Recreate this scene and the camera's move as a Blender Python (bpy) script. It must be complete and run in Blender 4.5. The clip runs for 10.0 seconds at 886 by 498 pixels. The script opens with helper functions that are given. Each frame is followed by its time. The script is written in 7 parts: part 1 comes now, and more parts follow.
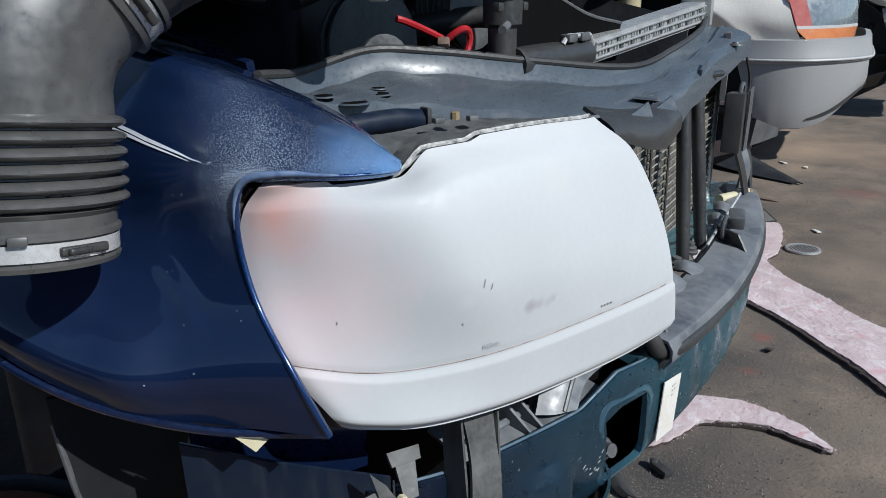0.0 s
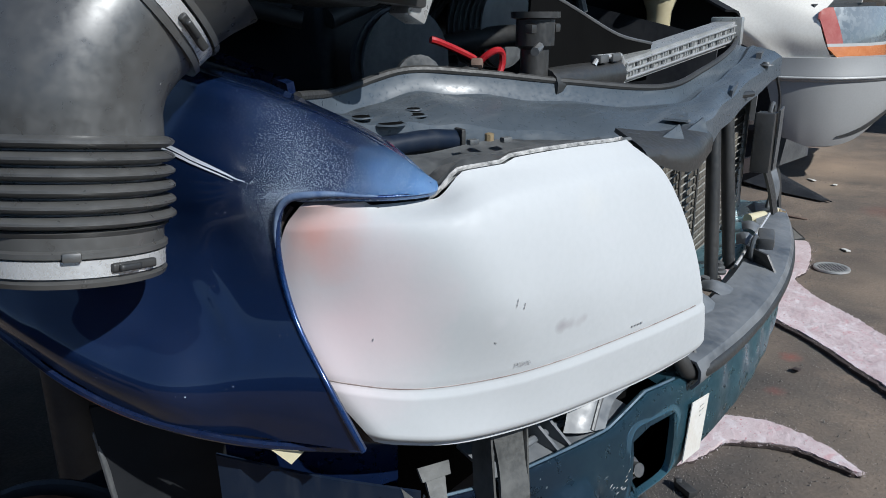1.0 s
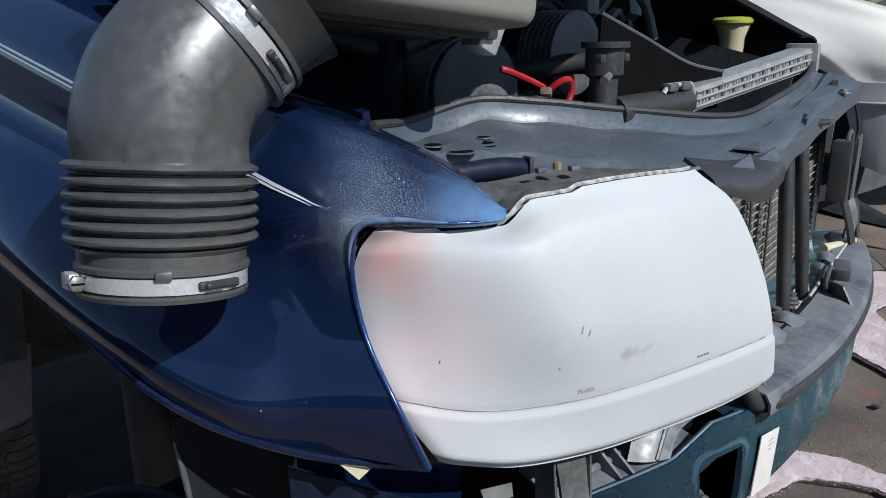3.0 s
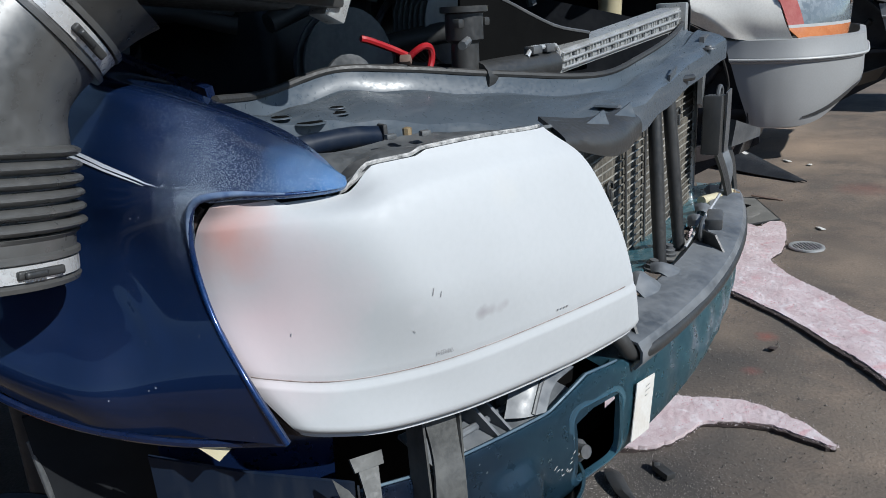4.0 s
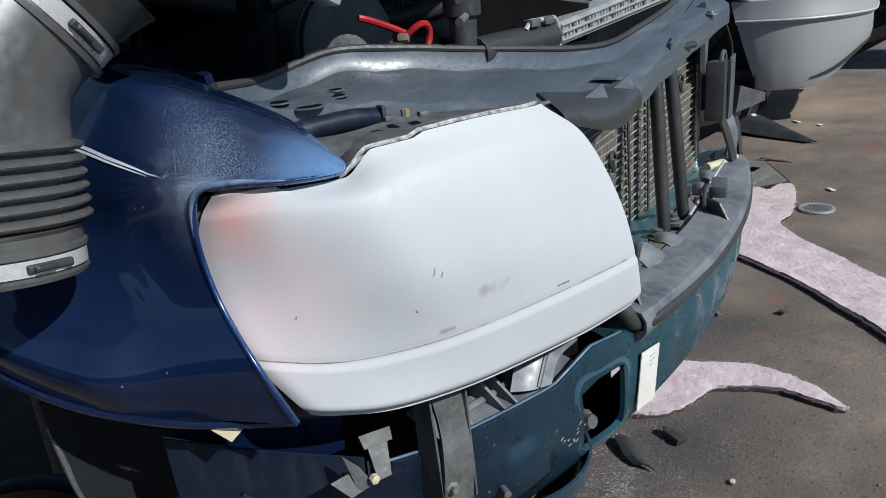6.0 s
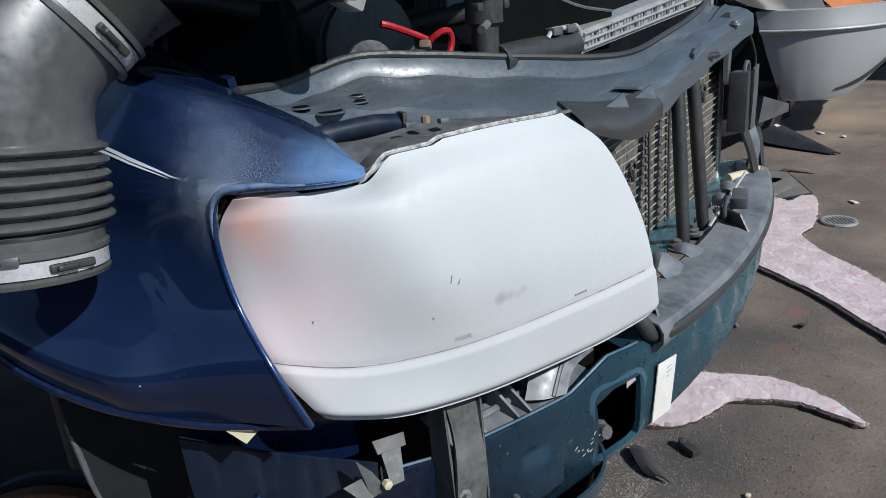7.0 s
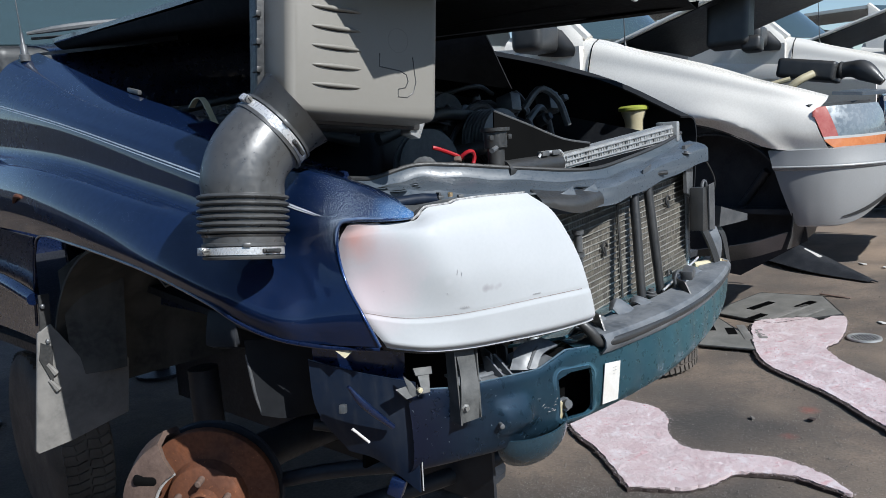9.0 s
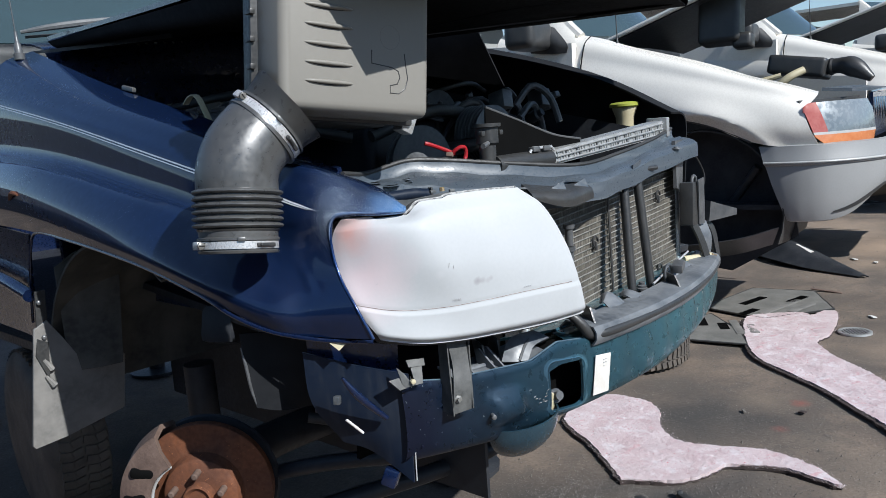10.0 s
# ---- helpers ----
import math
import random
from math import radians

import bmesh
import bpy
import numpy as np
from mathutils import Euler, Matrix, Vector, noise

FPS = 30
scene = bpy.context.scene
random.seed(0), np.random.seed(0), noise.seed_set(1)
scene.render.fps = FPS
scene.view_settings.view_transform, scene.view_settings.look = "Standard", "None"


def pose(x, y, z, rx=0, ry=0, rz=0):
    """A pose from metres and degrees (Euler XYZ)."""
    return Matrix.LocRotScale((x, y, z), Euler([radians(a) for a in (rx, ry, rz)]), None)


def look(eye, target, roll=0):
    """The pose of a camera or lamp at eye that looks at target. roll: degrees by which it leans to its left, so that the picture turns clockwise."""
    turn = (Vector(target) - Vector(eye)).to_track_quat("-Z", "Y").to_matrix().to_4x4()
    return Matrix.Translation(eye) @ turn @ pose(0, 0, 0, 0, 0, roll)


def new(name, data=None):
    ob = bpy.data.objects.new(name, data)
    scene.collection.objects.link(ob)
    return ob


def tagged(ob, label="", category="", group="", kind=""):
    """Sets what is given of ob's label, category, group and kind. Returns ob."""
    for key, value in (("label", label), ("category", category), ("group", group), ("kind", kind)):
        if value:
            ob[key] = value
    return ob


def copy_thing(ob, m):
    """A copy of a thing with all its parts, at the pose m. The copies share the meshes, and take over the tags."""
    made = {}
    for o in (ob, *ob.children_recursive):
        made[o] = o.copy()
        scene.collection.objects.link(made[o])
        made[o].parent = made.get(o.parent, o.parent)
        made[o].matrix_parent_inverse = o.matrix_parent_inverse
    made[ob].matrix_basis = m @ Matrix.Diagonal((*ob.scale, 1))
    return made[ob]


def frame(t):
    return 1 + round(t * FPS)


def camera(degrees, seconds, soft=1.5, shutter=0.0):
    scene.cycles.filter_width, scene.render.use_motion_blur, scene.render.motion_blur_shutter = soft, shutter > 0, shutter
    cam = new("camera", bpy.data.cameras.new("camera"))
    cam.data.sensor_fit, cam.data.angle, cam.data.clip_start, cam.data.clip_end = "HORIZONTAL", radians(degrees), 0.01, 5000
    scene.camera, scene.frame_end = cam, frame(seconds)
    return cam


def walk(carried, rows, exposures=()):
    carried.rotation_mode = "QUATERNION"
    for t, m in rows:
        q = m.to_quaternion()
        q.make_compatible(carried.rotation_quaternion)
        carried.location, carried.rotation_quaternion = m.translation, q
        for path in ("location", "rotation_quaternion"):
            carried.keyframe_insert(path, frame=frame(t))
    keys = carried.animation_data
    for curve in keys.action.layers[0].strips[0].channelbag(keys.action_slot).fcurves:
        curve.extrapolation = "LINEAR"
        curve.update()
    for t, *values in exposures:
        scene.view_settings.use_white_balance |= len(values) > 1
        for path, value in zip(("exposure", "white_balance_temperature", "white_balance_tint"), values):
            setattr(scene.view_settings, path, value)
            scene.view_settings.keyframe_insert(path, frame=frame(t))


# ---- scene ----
cam = camera(61.0, 10.0, soft=0.6)
PATH = [
    (0, (0.085, 0.06, 1.446), (1.647, 1.131, 0.803), -0.9),
    (0.5, (0.083, 0.056, 1.448), (1.642, 1.134, 0.808), -0.8),
    (1, (0.07, 0.062, 1.457), (1.606, 1.188, 0.845), -0.6),
    (1.5, (0.041, 0.073, 1.469), (1.508, 1.301, 0.885), 0.1),
    (2, (0.041, 0.073, 1.464), (1.462, 1.367, 0.91), -0.4),
    (2.2, (0.04, 0.074, 1.467), (1.457, 1.37, 0.906), -0.3),
    (3.3, (0.068, 0.036, 1.463), (1.543, 1.27, 0.913), -1.7),
    (3.5, (0.08, 0.023, 1.457), (1.586, 1.213, 0.894), -2.1),
    (4, (0.097, -0.003, 1.452), (1.647, 1.101, 0.838), -3.3),
    (4.5, (0.094, -0.02, 1.453), (1.631, 1.069, 0.782), -4.4),
    (5, (0.092, -0.025, 1.456), (1.609, 1.079, 0.764), -4.9),
    (5.5, (0.097, -0.015, 1.46), (1.611, 1.097, 0.772), -5.2),
    (7, (0.097, -0.015, 1.466), (1.585, 1.14, 0.795), -4.5),
    (7.5, (0.049, -0.171, 1.452), (1.47, 1.114, 0.878), -4.1),
    (8, (-0.046, -0.305, 1.453), (1.33, 1.07, 0.989), -4.2),
    (8.5, (-0.251, -0.406, 1.449), (1.165, 0.959, 1.084), -4.2),
    (9, (-0.356, -0.484, 1.45), (1.098, 0.855, 1.142), -4.1),
    (9.5, (-0.375, -0.502, 1.447), (1.089, 0.827, 1.142), -4.4),
    (10, (-0.37, -0.503, 1.445), (1.092, 0.825, 1.131), -4.3),
]
walk(cam, [(t, look(eye, target, roll)) for t, eye, target, roll in PATH], [(0, 0.17, 5900, 7), (6.8, 0.17, 5900, 7), (9.0, 0.36, 5900, 8), (10, 0.40, 5900, 8)])

# ---- world, sun ----
SUN_TO = Vector((-0.06, -1.0, 0.81)).normalized()
elev = math.asin(SUN_TO.z)
world = bpy.data.worlds.new("sky")
scene.world = world
world.use_nodes = True
wn = world.node_tree
wn.nodes.clear()
sky = wn.nodes.new("ShaderNodeTexSky")
sky.sky_type = "NISHITA"
sky.sun_disc = False
sky.dust_density = 0.15
sky.air_density = 1.0
sky.sun_elevation = elev
sky.sun_rotation = math.atan2(SUN_TO.x, SUN_TO.y)
bg = wn.nodes.new("ShaderNodeBackground")
bg.inputs["Strength"].default_value = 0.085
wo = wn.nodes.new("ShaderNodeOutputWorld")
wn.links.new(sky.outputs[0], bg.inputs[0])
wn.links.new(bg.outputs[0], wo.inputs[0])
sun_data = bpy.data.lights.new("sun", "SUN")
sun_data.energy = 5.0
sun_data.angle = radians(0.53)
sun_data.color = (1.0, 0.95, 0.88)
sun = new("sun", sun_data)
sun.matrix_world = look(SUN_TO * 30, (0, 0, 0))


# ---- materials ----
def rgb(c):
    return (c[0], c[1], c[2], 1.0)


def mat(name, base, rough=0.5, metal=0.0, tone=None, scale=6.0, fine=60.0, amount=0.5, bump=0.15,
        grit=None, grit_scale=220.0, grit_cut=0.70, coat=0.0, coat_rough=0.05, patches=(), rough_var=0.12,
        spray=(), streak=None, spec=0.5, vary=0.0, mottle=(), relief=0.002):
    """A worn surface: base and tone mixed by large and fine noise, grit specks, soft round stains, fine relief."""
    m = bpy.data.materials.new(name)
    m.use_nodes = True
    nt = m.node_tree
    b = nt.nodes["Principled BSDF"]
    b.inputs["Metallic"].default_value = metal
    b.inputs["Coat Weight"].default_value = coat
    b.inputs["Coat Roughness"].default_value = coat_rough
    b.inputs["Specular IOR Level"].default_value = spec
    tc = nt.nodes.new("ShaderNodeTexCoord")
    tone = tone or tuple(0.7 * v for v in base)

    def noise_node(s, detail=4.0, distort=0.0, stretch=None):
        n = nt.nodes.new("ShaderNodeTexNoise")
        n.inputs["Scale"].default_value = s
        n.inputs["Detail"].default_value = detail
        n.inputs["Distortion"].default_value = distort
        if stretch:
            mp = nt.nodes.new("ShaderNodeMapping")
            mp.inputs["Scale"].default_value = stretch
            nt.links.new(tc.outputs["Object"], mp.inputs[0])
            nt.links.new(mp.outputs[0], n.inputs["Vector"])
        else:
            nt.links.new(tc.outputs["Object"], n.inputs["Vector"])
        return n

    def ramp(src, lo, hi, out_lo=0.0, out_hi=1.0):
        r = nt.nodes.new("ShaderNodeMapRange")
        r.inputs["From Min"].default_value = lo
        r.inputs["From Max"].default_value = hi
        r.inputs["To Min"].default_value = out_lo
        r.inputs["To Max"].default_value = out_hi
        nt.links.new(src, r.inputs["Value"])
        return r.outputs[0]

    def mix(fac, a, c):
        x = nt.nodes.new("ShaderNodeMix")
        x.data_type = "RGBA"
        if isinstance(fac, float):
            x.inputs[0].default_value = fac
        else:
            nt.links.new(fac, x.inputs[0])
        for slot, v in ((6, a), (7, c)):
            if isinstance(v, tuple):
                x.inputs[slot].default_value = rgb(v)
            else:
                nt.links.new(v, x.inputs[slot])
        return x.outputs[2]

    big, small = noise_node(scale, 5.0, 0.4), noise_node(fine, 6.0)
    col = mix(ramp(big.outputs[0], 0.36, 0.66, 0.0, amount), tuple(base), tuple(tone))
    col = mix(ramp(small.outputs[0], 0.40, 0.72, 0.0, amount * 0.6), col, tuple(tone))
    if streak:
        st = noise_node(1.0, 3.0, 0.0, streak[1])
        col = mix(ramp(st.outputs[0], 0.52, 0.72, 0.0, streak[2]), col, tuple(streak[0]))
    for m_scale, m_colour, m_cut, m_strength in mottle:
        col = mix(ramp(noise_node(m_scale, 6.0, 0.6).outputs[0], m_cut, m_cut + 0.10, 0.0, m_strength), col, tuple(m_colour))
    for centre, radius, colour, strength in patches:
        d = nt.nodes.new("ShaderNodeVectorMath")
        d.operation = "DISTANCE"
        nt.links.new(tc.outputs["Object"], d.inputs[0])
        d.inputs[1].default_value = centre
        a = nt.nodes.new("ShaderNodeMath")
        a.operation = "MULTIPLY_ADD"
        nt.links.new(noise_node(min(60.0, 1.6 / radius), 5.0).outputs[0], a.inputs[0])
        a.inputs[1].default_value = radius * 0.9
        nt.links.new(d.outputs["Value"], a.inputs[2])
        col = mix(ramp(a.outputs[0], radius * 1.45, radius * 0.45, 0.0, strength), col, tuple(colour))
    if grit:
        gn = noise_node(grit_scale, 2.0)
        gm = noise_node(9.0, 3.0)
        am = nt.nodes.new("ShaderNodeMath")
        am.operation = "MULTIPLY_ADD"
        nt.links.new(gm.outputs[0], am.inputs[0])
        am.inputs[1].default_value = 0.28
        nt.links.new(gn.outputs[0], am.inputs[2])
        for centre, radius, gain in spray:
            sd = nt.nodes.new("ShaderNodeVectorMath")
            sd.operation = "DISTANCE"
            nt.links.new(tc.outputs["Object"], sd.inputs[0])
            sd.inputs[1].default_value = centre
            sa = nt.nodes.new("ShaderNodeMath")
            sa.operation = "ADD"
            nt.links.new(am.outputs[0], sa.inputs[0])
            nt.links.new(ramp(sd.outputs["Value"], radius, radius * 0.25, 0.0, gain), sa.inputs[1])
            am = sa
        col = mix(ramp(am.outputs[0], grit_cut, grit_cut + 0.05, 0.0, 0.85), col, tuple(grit))
    if vary:
        oi = nt.nodes.new("ShaderNodeObjectInfo")
        hs = nt.nodes.new("ShaderNodeHueSaturation")
        nt.links.new(ramp(oi.outputs["Random"], 0.0, 1.0, 1.0 - vary, 1.0 + vary), hs.inputs["Value"])
        nt.links.new(col, hs.inputs["Color"])
        col = hs.outputs[0]
    nt.links.new(col, b.inputs["Base Color"])
    nt.links.new(ramp(small.outputs[0], 0.3, 0.7, max(0.03, rough - rough_var), min(1.0, rough + rough_var)), b.inputs["Roughness"])
    if bump:
        bp = nt.nodes.new("ShaderNodeBump")
        bp.inputs["Strength"].default_value = bump
        bp.inputs["Distance"].default_value = relief
        nt.links.new(small.outputs[0], bp.inputs["Height"])
        nt.links.new(bp.outputs[0], b.inputs["Normal"])
    return m


M_BLUE = mat("blue_metallic_paint", (0.0040, 0.0130, 0.048), 0.50, 0.18, (0.0028, 0.0088, 0.032), 4, 60, 0.6, 0.01,
             coat=1.0, coat_rough=0.05, rough_var=0.03, spec=0.15, grit=(0.44, 0.52, 0.62), grit_scale=1200, grit_cut=0.875,
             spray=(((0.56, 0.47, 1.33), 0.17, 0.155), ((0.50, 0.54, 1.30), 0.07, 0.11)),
             # first patch paints the sun's gleam on the fender tip; second is overspray
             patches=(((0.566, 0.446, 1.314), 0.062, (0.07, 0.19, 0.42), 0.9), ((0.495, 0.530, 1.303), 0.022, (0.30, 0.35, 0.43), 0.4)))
# brighter copy of the blue: the highlight along the lip as a colour
M_LIPGLEAM = mat("blue_edge_gleam", (0.008, 0.035, 0.13), 0.30, 0.5, (0.005, 0.020, 0.08), 30, 200, 0.6, 0.01, coat=0.8, coat_rough=0.1)
M_SPRAYED = mat("overspray_on_blue", (0.20, 0.26, 0.36), 0.7, 0.0, (0.05, 0.09, 0.19), 60, 900, 0.9, 0.1)
M_NAVY = mat("plain_navy_paint", (0.006, 0.015, 0.055), 0.32, 0.35, (0.004, 0.010, 0.037), 6, 90, 0.6, 0.03, coat=0.8, coat_rough=0.08)
M_PRIMER = mat("white_primer", (0.44, 0.45, 0.455), 0.58, 0.0, (0.40, 0.41, 0.415), 9, 140, 0.4, 0.05, spec=0.3,
               patches=(((0.492, 0.505, 1.278), 0.052, (0.56, 0.24, 0.18), 0.7), ((0.49, 0.46, 1.20), 0.105, (0.60, 0.45, 0.46), 0.75),
                        ((0.668, 0.357, 1.166), 0.0105, (0.24, 0.22, 0.23), 0.95), ((0.679, 0.354, 1.166), 0.0085, (0.28, 0.26, 0.27), 0.9), ((0.689, 0.351, 1.164), 0.0075, (0.32, 0.30, 0.31), 0.85), ((0.697, 0.350, 1.167), 0.006, (0.32, 0.30, 0.31), 0.8),
                        ((0.62, 0.375, 1.185), 0.006, (0.42, 0.42, 0.43), 0.7), ((0.645, 0.366, 1.170), 0.004, (0.42, 0.42, 0.43), 0.7),
                        ((0.56, 0.41, 1.20), 0.006, (0.48, 0.47, 0.48), 0.5),
                        ((0.83, 0.325, 1.19), 0.016, (0.45, 0.45, 0.46), 0.35), ((0.74, 0.345, 1.245), 0.018, (0.45, 0.45, 0.46), 0.4),
                        ((0.72, 0.365, 1.275), 0.022, (0.47, 0.46, 0.43), 0.4), ((0.60, 0.39, 1.19), 0.012, (0.52, 0.52, 0.53), 0.4)))
M_PLASTIC = mat("weathered_black_plastic", (0.024, 0.025, 0.026), 0.42, 0.0, (0.050, 0.048, 0.045), 12, 150, 0.6, 0.12)
M_HOSE = mat("worn_black_rubber", (0.050, 0.050, 0.049), 0.36, 0.0, (0.092, 0.090, 0.085), 5, 90, 0.45, 0.03, spec=0.9)
M_BOXGREY = mat("dusty_grey_box_plastic", (0.205, 0.192, 0.168), 0.46, 0.0, (0.24, 0.228, 0.202), 3, 160, 0.3, 0.02, spec=0.35)
M_DUSTY = mat("dusty_black_plastic", (0.050, 0.055, 0.060), 0.45, 0.0, (0.15, 0.152, 0.150), 10, 90, 0.7, 0.15)
M_SUPPORT = mat("dusty_grey_support", (0.056, 0.070, 0.086), 0.36, 0.0, (0.095, 0.108, 0.122), 9, 160, 0.35, 0.008, streak=((0.15, 0.16, 0.168), (2.5, 55, 80), 0.40), spec=0.4)
M_GREY = mat("dull_grey_bracket", (0.065, 0.070, 0.075), 0.40, 0.2, (0.14, 0.14, 0.14), 22, 140, 0.7, 0.15)
M_LINER = mat("mud_dusted_liner", (0.034, 0.036, 0.036), 0.65, 0.0, (0.095, 0.093, 0.084), 7, 60, 0.8, 0.35, streak=((0.12, 0.117, 0.106), (14, 14, 2.5), 0.4), spec=0.2)
M_DARK = mat("greasy_black_metal", (0.015, 0.017, 0.022), 0.45, 0.0, (0.042, 0.044, 0.048), 9, 80, 0.7, 0.2, spec=0.3)
M_FLAP = mat("dusty_flap_rubber", (0.11, 0.107, 0.10), 0.7, 0.0, (0.22, 0.21, 0.195), 9, 70, 0.8, 0.3)
M_LINING = mat("black_lining_and_shade", (0.011, 0.012, 0.014), 0.85, 0.0, (0.022, 0.023, 0.025), 8, 60, 0.6, 0.2, spec=0.1)
# near-black without sheen: the shade inside holes and gaps as a colour
M_HOLE = mat("hole_shade_black", (0.004, 0.004, 0.004), 0.9, 0.0, (0.008, 0.008, 0.008), 9, 80, 0.5, 0.0, spec=0.03)
M_RUBBER = mat("black_rubber", (0.022, 0.022, 0.022), 0.55, 0.0, (0.05, 0.048, 0.045), 14, 160, 0.5, 0.15)
M_TYRE = mat("dusty_tyre_rubber", (0.050, 0.045, 0.040), 0.7, 0.0, (0.14, 0.118, 0.096), 8, 90, 0.8, 0.2)
M_STEEL = mat("zinc_steel", (0.60, 0.60, 0.60), 0.30, 0.45, (0.46, 0.45, 0.43), 20, 200, 0.5, 0.1)
M_DULLSTEEL = mat("dull_steel", (0.22, 0.215, 0.20), 0.45, 0.4, (0.12, 0.115, 0.105), 40, 300, 0.6, 0.1)
M_BRASS = mat("brassy_bolt", (0.38, 0.29, 0.17), 0.45, 0.5, (0.24, 0.17, 0.10), 60, 300, 0.6, 0.2)
M_ALU = mat("aluminium", (0.58, 0.58, 0.57), 0.36, 0.55, (0.36, 0.36, 0.35), 26, 140, 0.6, 0.2)
M_FIN = mat("radiator_fins", (0.050, 0.045, 0.038), 0.65, 0.2, (0.13, 0.115, 0.092), 30, 300, 0.7, 0.6, streak=((0.30, 0.275, 0.23), (300, 20, 30), 0.8))
M_TUBE = mat("radiator_tube", (0.36, 0.345, 0.31), 0.45, 0.35, (0.13, 0.122, 0.105), 40, 260, 0.8, 0.3, vary=0.2)
M_TEAL = mat("faded_teal_paint", (0.095, 0.250, 0.310), 0.34, 0.45, (0.055, 0.150, 0.215), 4, 60, 0.6, 0.01, coat=0.7, coat_rough=0.12,
             grit=(0.42, 0.48, 0.50), grit_scale=110, grit_cut=0.86, streak=((0.11, 0.24, 0.30), (9.0, 4.0, 1.6), 0.40),
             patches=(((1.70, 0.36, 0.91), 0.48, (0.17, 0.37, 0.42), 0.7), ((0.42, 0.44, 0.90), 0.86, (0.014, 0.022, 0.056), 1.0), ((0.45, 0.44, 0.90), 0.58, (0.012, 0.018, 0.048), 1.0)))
M_LIPTEAL = mat("pale_teal_edge", (0.12, 0.17, 0.21), 0.35, 0.2, (0.05, 0.09, 0.13), 30, 200, 0.8, 0.02)
M_BOWL = mat("dark_teal_paint", (0.030, 0.070, 0.095), 0.30, 0.3, (0.016, 0.036, 0.055), 6, 70, 0.7, 0.02, coat=0.6, coat_rough=0.1)
M_RUST = mat("rusty_iron", (0.17, 0.060, 0.024), 0.8, 0.1, (0.075, 0.030, 0.017), 14, 90, 0.8, 0.5, grit=(0.30, 0.12, 0.05), grit_scale=160, grit_cut=0.84)
M_BROWN = mat("dusty_brown_iron", (0.17, 0.115, 0.09), 0.8, 0.1, (0.07, 0.045, 0.035), 20, 110, 0.7, 0.5)
M_PINK = mat("pink_fibre_padding", (0.44, 0.335, 0.34), 0.95, 0.0, (0.56, 0.485, 0.49), 9, 260, 0.9, 1.0,
             grit=(0.42, 0.13, 0.15), grit_scale=120, grit_cut=0.80, spec=0.1,
             mottle=((16, (0.62, 0.58, 0.59), 0.55, 0.6), (11, (0.50, 0.26, 0.27), 0.60, 0.55), (55, (0.30, 0.20, 0.19), 0.64, 0.5)))
M_FUZZ = mat("pink_fibres", (0.54, 0.44, 0.45), 0.95, 0.0, (0.66, 0.59, 0.60), 20, 150, 0.9, 0.0, spec=0.1)
M_PADBACK = mat("dark_padding_edge", (0.025, 0.018, 0.016), 0.9, 0.0, (0.07, 0.05, 0.045), 20, 90, 0.7, 0.6)
M_WHITE = mat("white_car_paint", (0.70, 0.665, 0.60), 0.28, 0.0, (0.66, 0.635, 0.575), 3, 90, 0.4, 0.01, coat=0.7, coat_rough=0.06)
M_GREYTRIM = mat("grey_bumper_plastic", (0.26, 0.26, 0.257), 0.5, 0.0, (0.23, 0.23, 0.225), 6, 120, 0.5, 0.1)
M_LIGHTTRIM = mat("light_grey_trim", (0.42, 0.42, 0.41), 0.4, 0.0, (0.34, 0.34, 0.33), 12, 120, 0.5, 0.05)
M_RED = mat("red_cable", (0.30, 0.010, 0.016), 0.35, 0.0, (0.35, 0.02, 0.02), 20, 90, 0.4, 0.03)
M_AMBER = mat("amber_lens", (0.58, 0.23, 0.10), 0.2, 0.0, (0.45, 0.13, 0.04), 30, 160, 0.5, 0.05, coat=0.8)
M_REDLENS = mat("red_lens", (0.40, 0.13, 0.10), 0.15, 0.0, (0.28, 0.03, 0.02), 30, 160, 0.5, 0.05, coat=0.8)
M_CLEARLENS = mat("hazy_clear_lens", (0.13, 0.155, 0.17), 0.26, 0.1, (0.26, 0.275, 0.28), 6, 40, 0.5, 0.0, coat=1.0)
M_CHROME = mat("chrome", (0.62, 0.66, 0.70), 0.12, 1.0, (0.5, 0.53, 0.56), 12, 120, 0.4, 0.02)
M_CREAM = mat("cream_plastic", (0.52, 0.47, 0.32), 0.4, 0.0, (0.42, 0.36, 0.22), 14, 110, 0.6, 0.05)
M_CAP = mat("yellow_green_cap", (0.33, 0.36, 0.05), 0.4, 0.0, (0.22, 0.24, 0.05), 20, 110, 0.6, 0.05)
M_STICKER = mat("white_label", (0.66, 0.65, 0.62), 0.5, 0.0, (0.50, 0.45, 0.38), 22, 160, 0.5, 0.03)
M_STRIPE = mat("white_pinstripe", (0.62, 0.66, 0.72), 0.3, 0.0, (0.52, 0.56, 0.62), 20, 160, 0.4, 0.0)
M_MATBLACK = mat("dusty_ground_plastic", (0.12, 0.117, 0.108), 0.5, 0.0, (0.22, 0.212, 0.195), 7, 80, 0.7, 0.3)
M_FAINT = mat("faint_scuff", (0.36, 0.355, 0.36), 0.6, 0.0, (0.26, 0.255, 0.26), 60, 300, 0.6, 0.0)
# pink darkened to brown: the shadow on a padding's edge as a colour
M_PADEDGE = mat("shaded_padding_edge", (0.15, 0.095, 0.090), 0.95, 0.0, (0.30, 0.21, 0.21), 40, 120, 0.8, 0.6, spec=0.1)
M_SEAL = mat("chipped_seal", (0.10, 0.10, 0.10), 0.5, 0.0, (0.50, 0.49, 0.47), 160, 500, 1.0, 0.2)
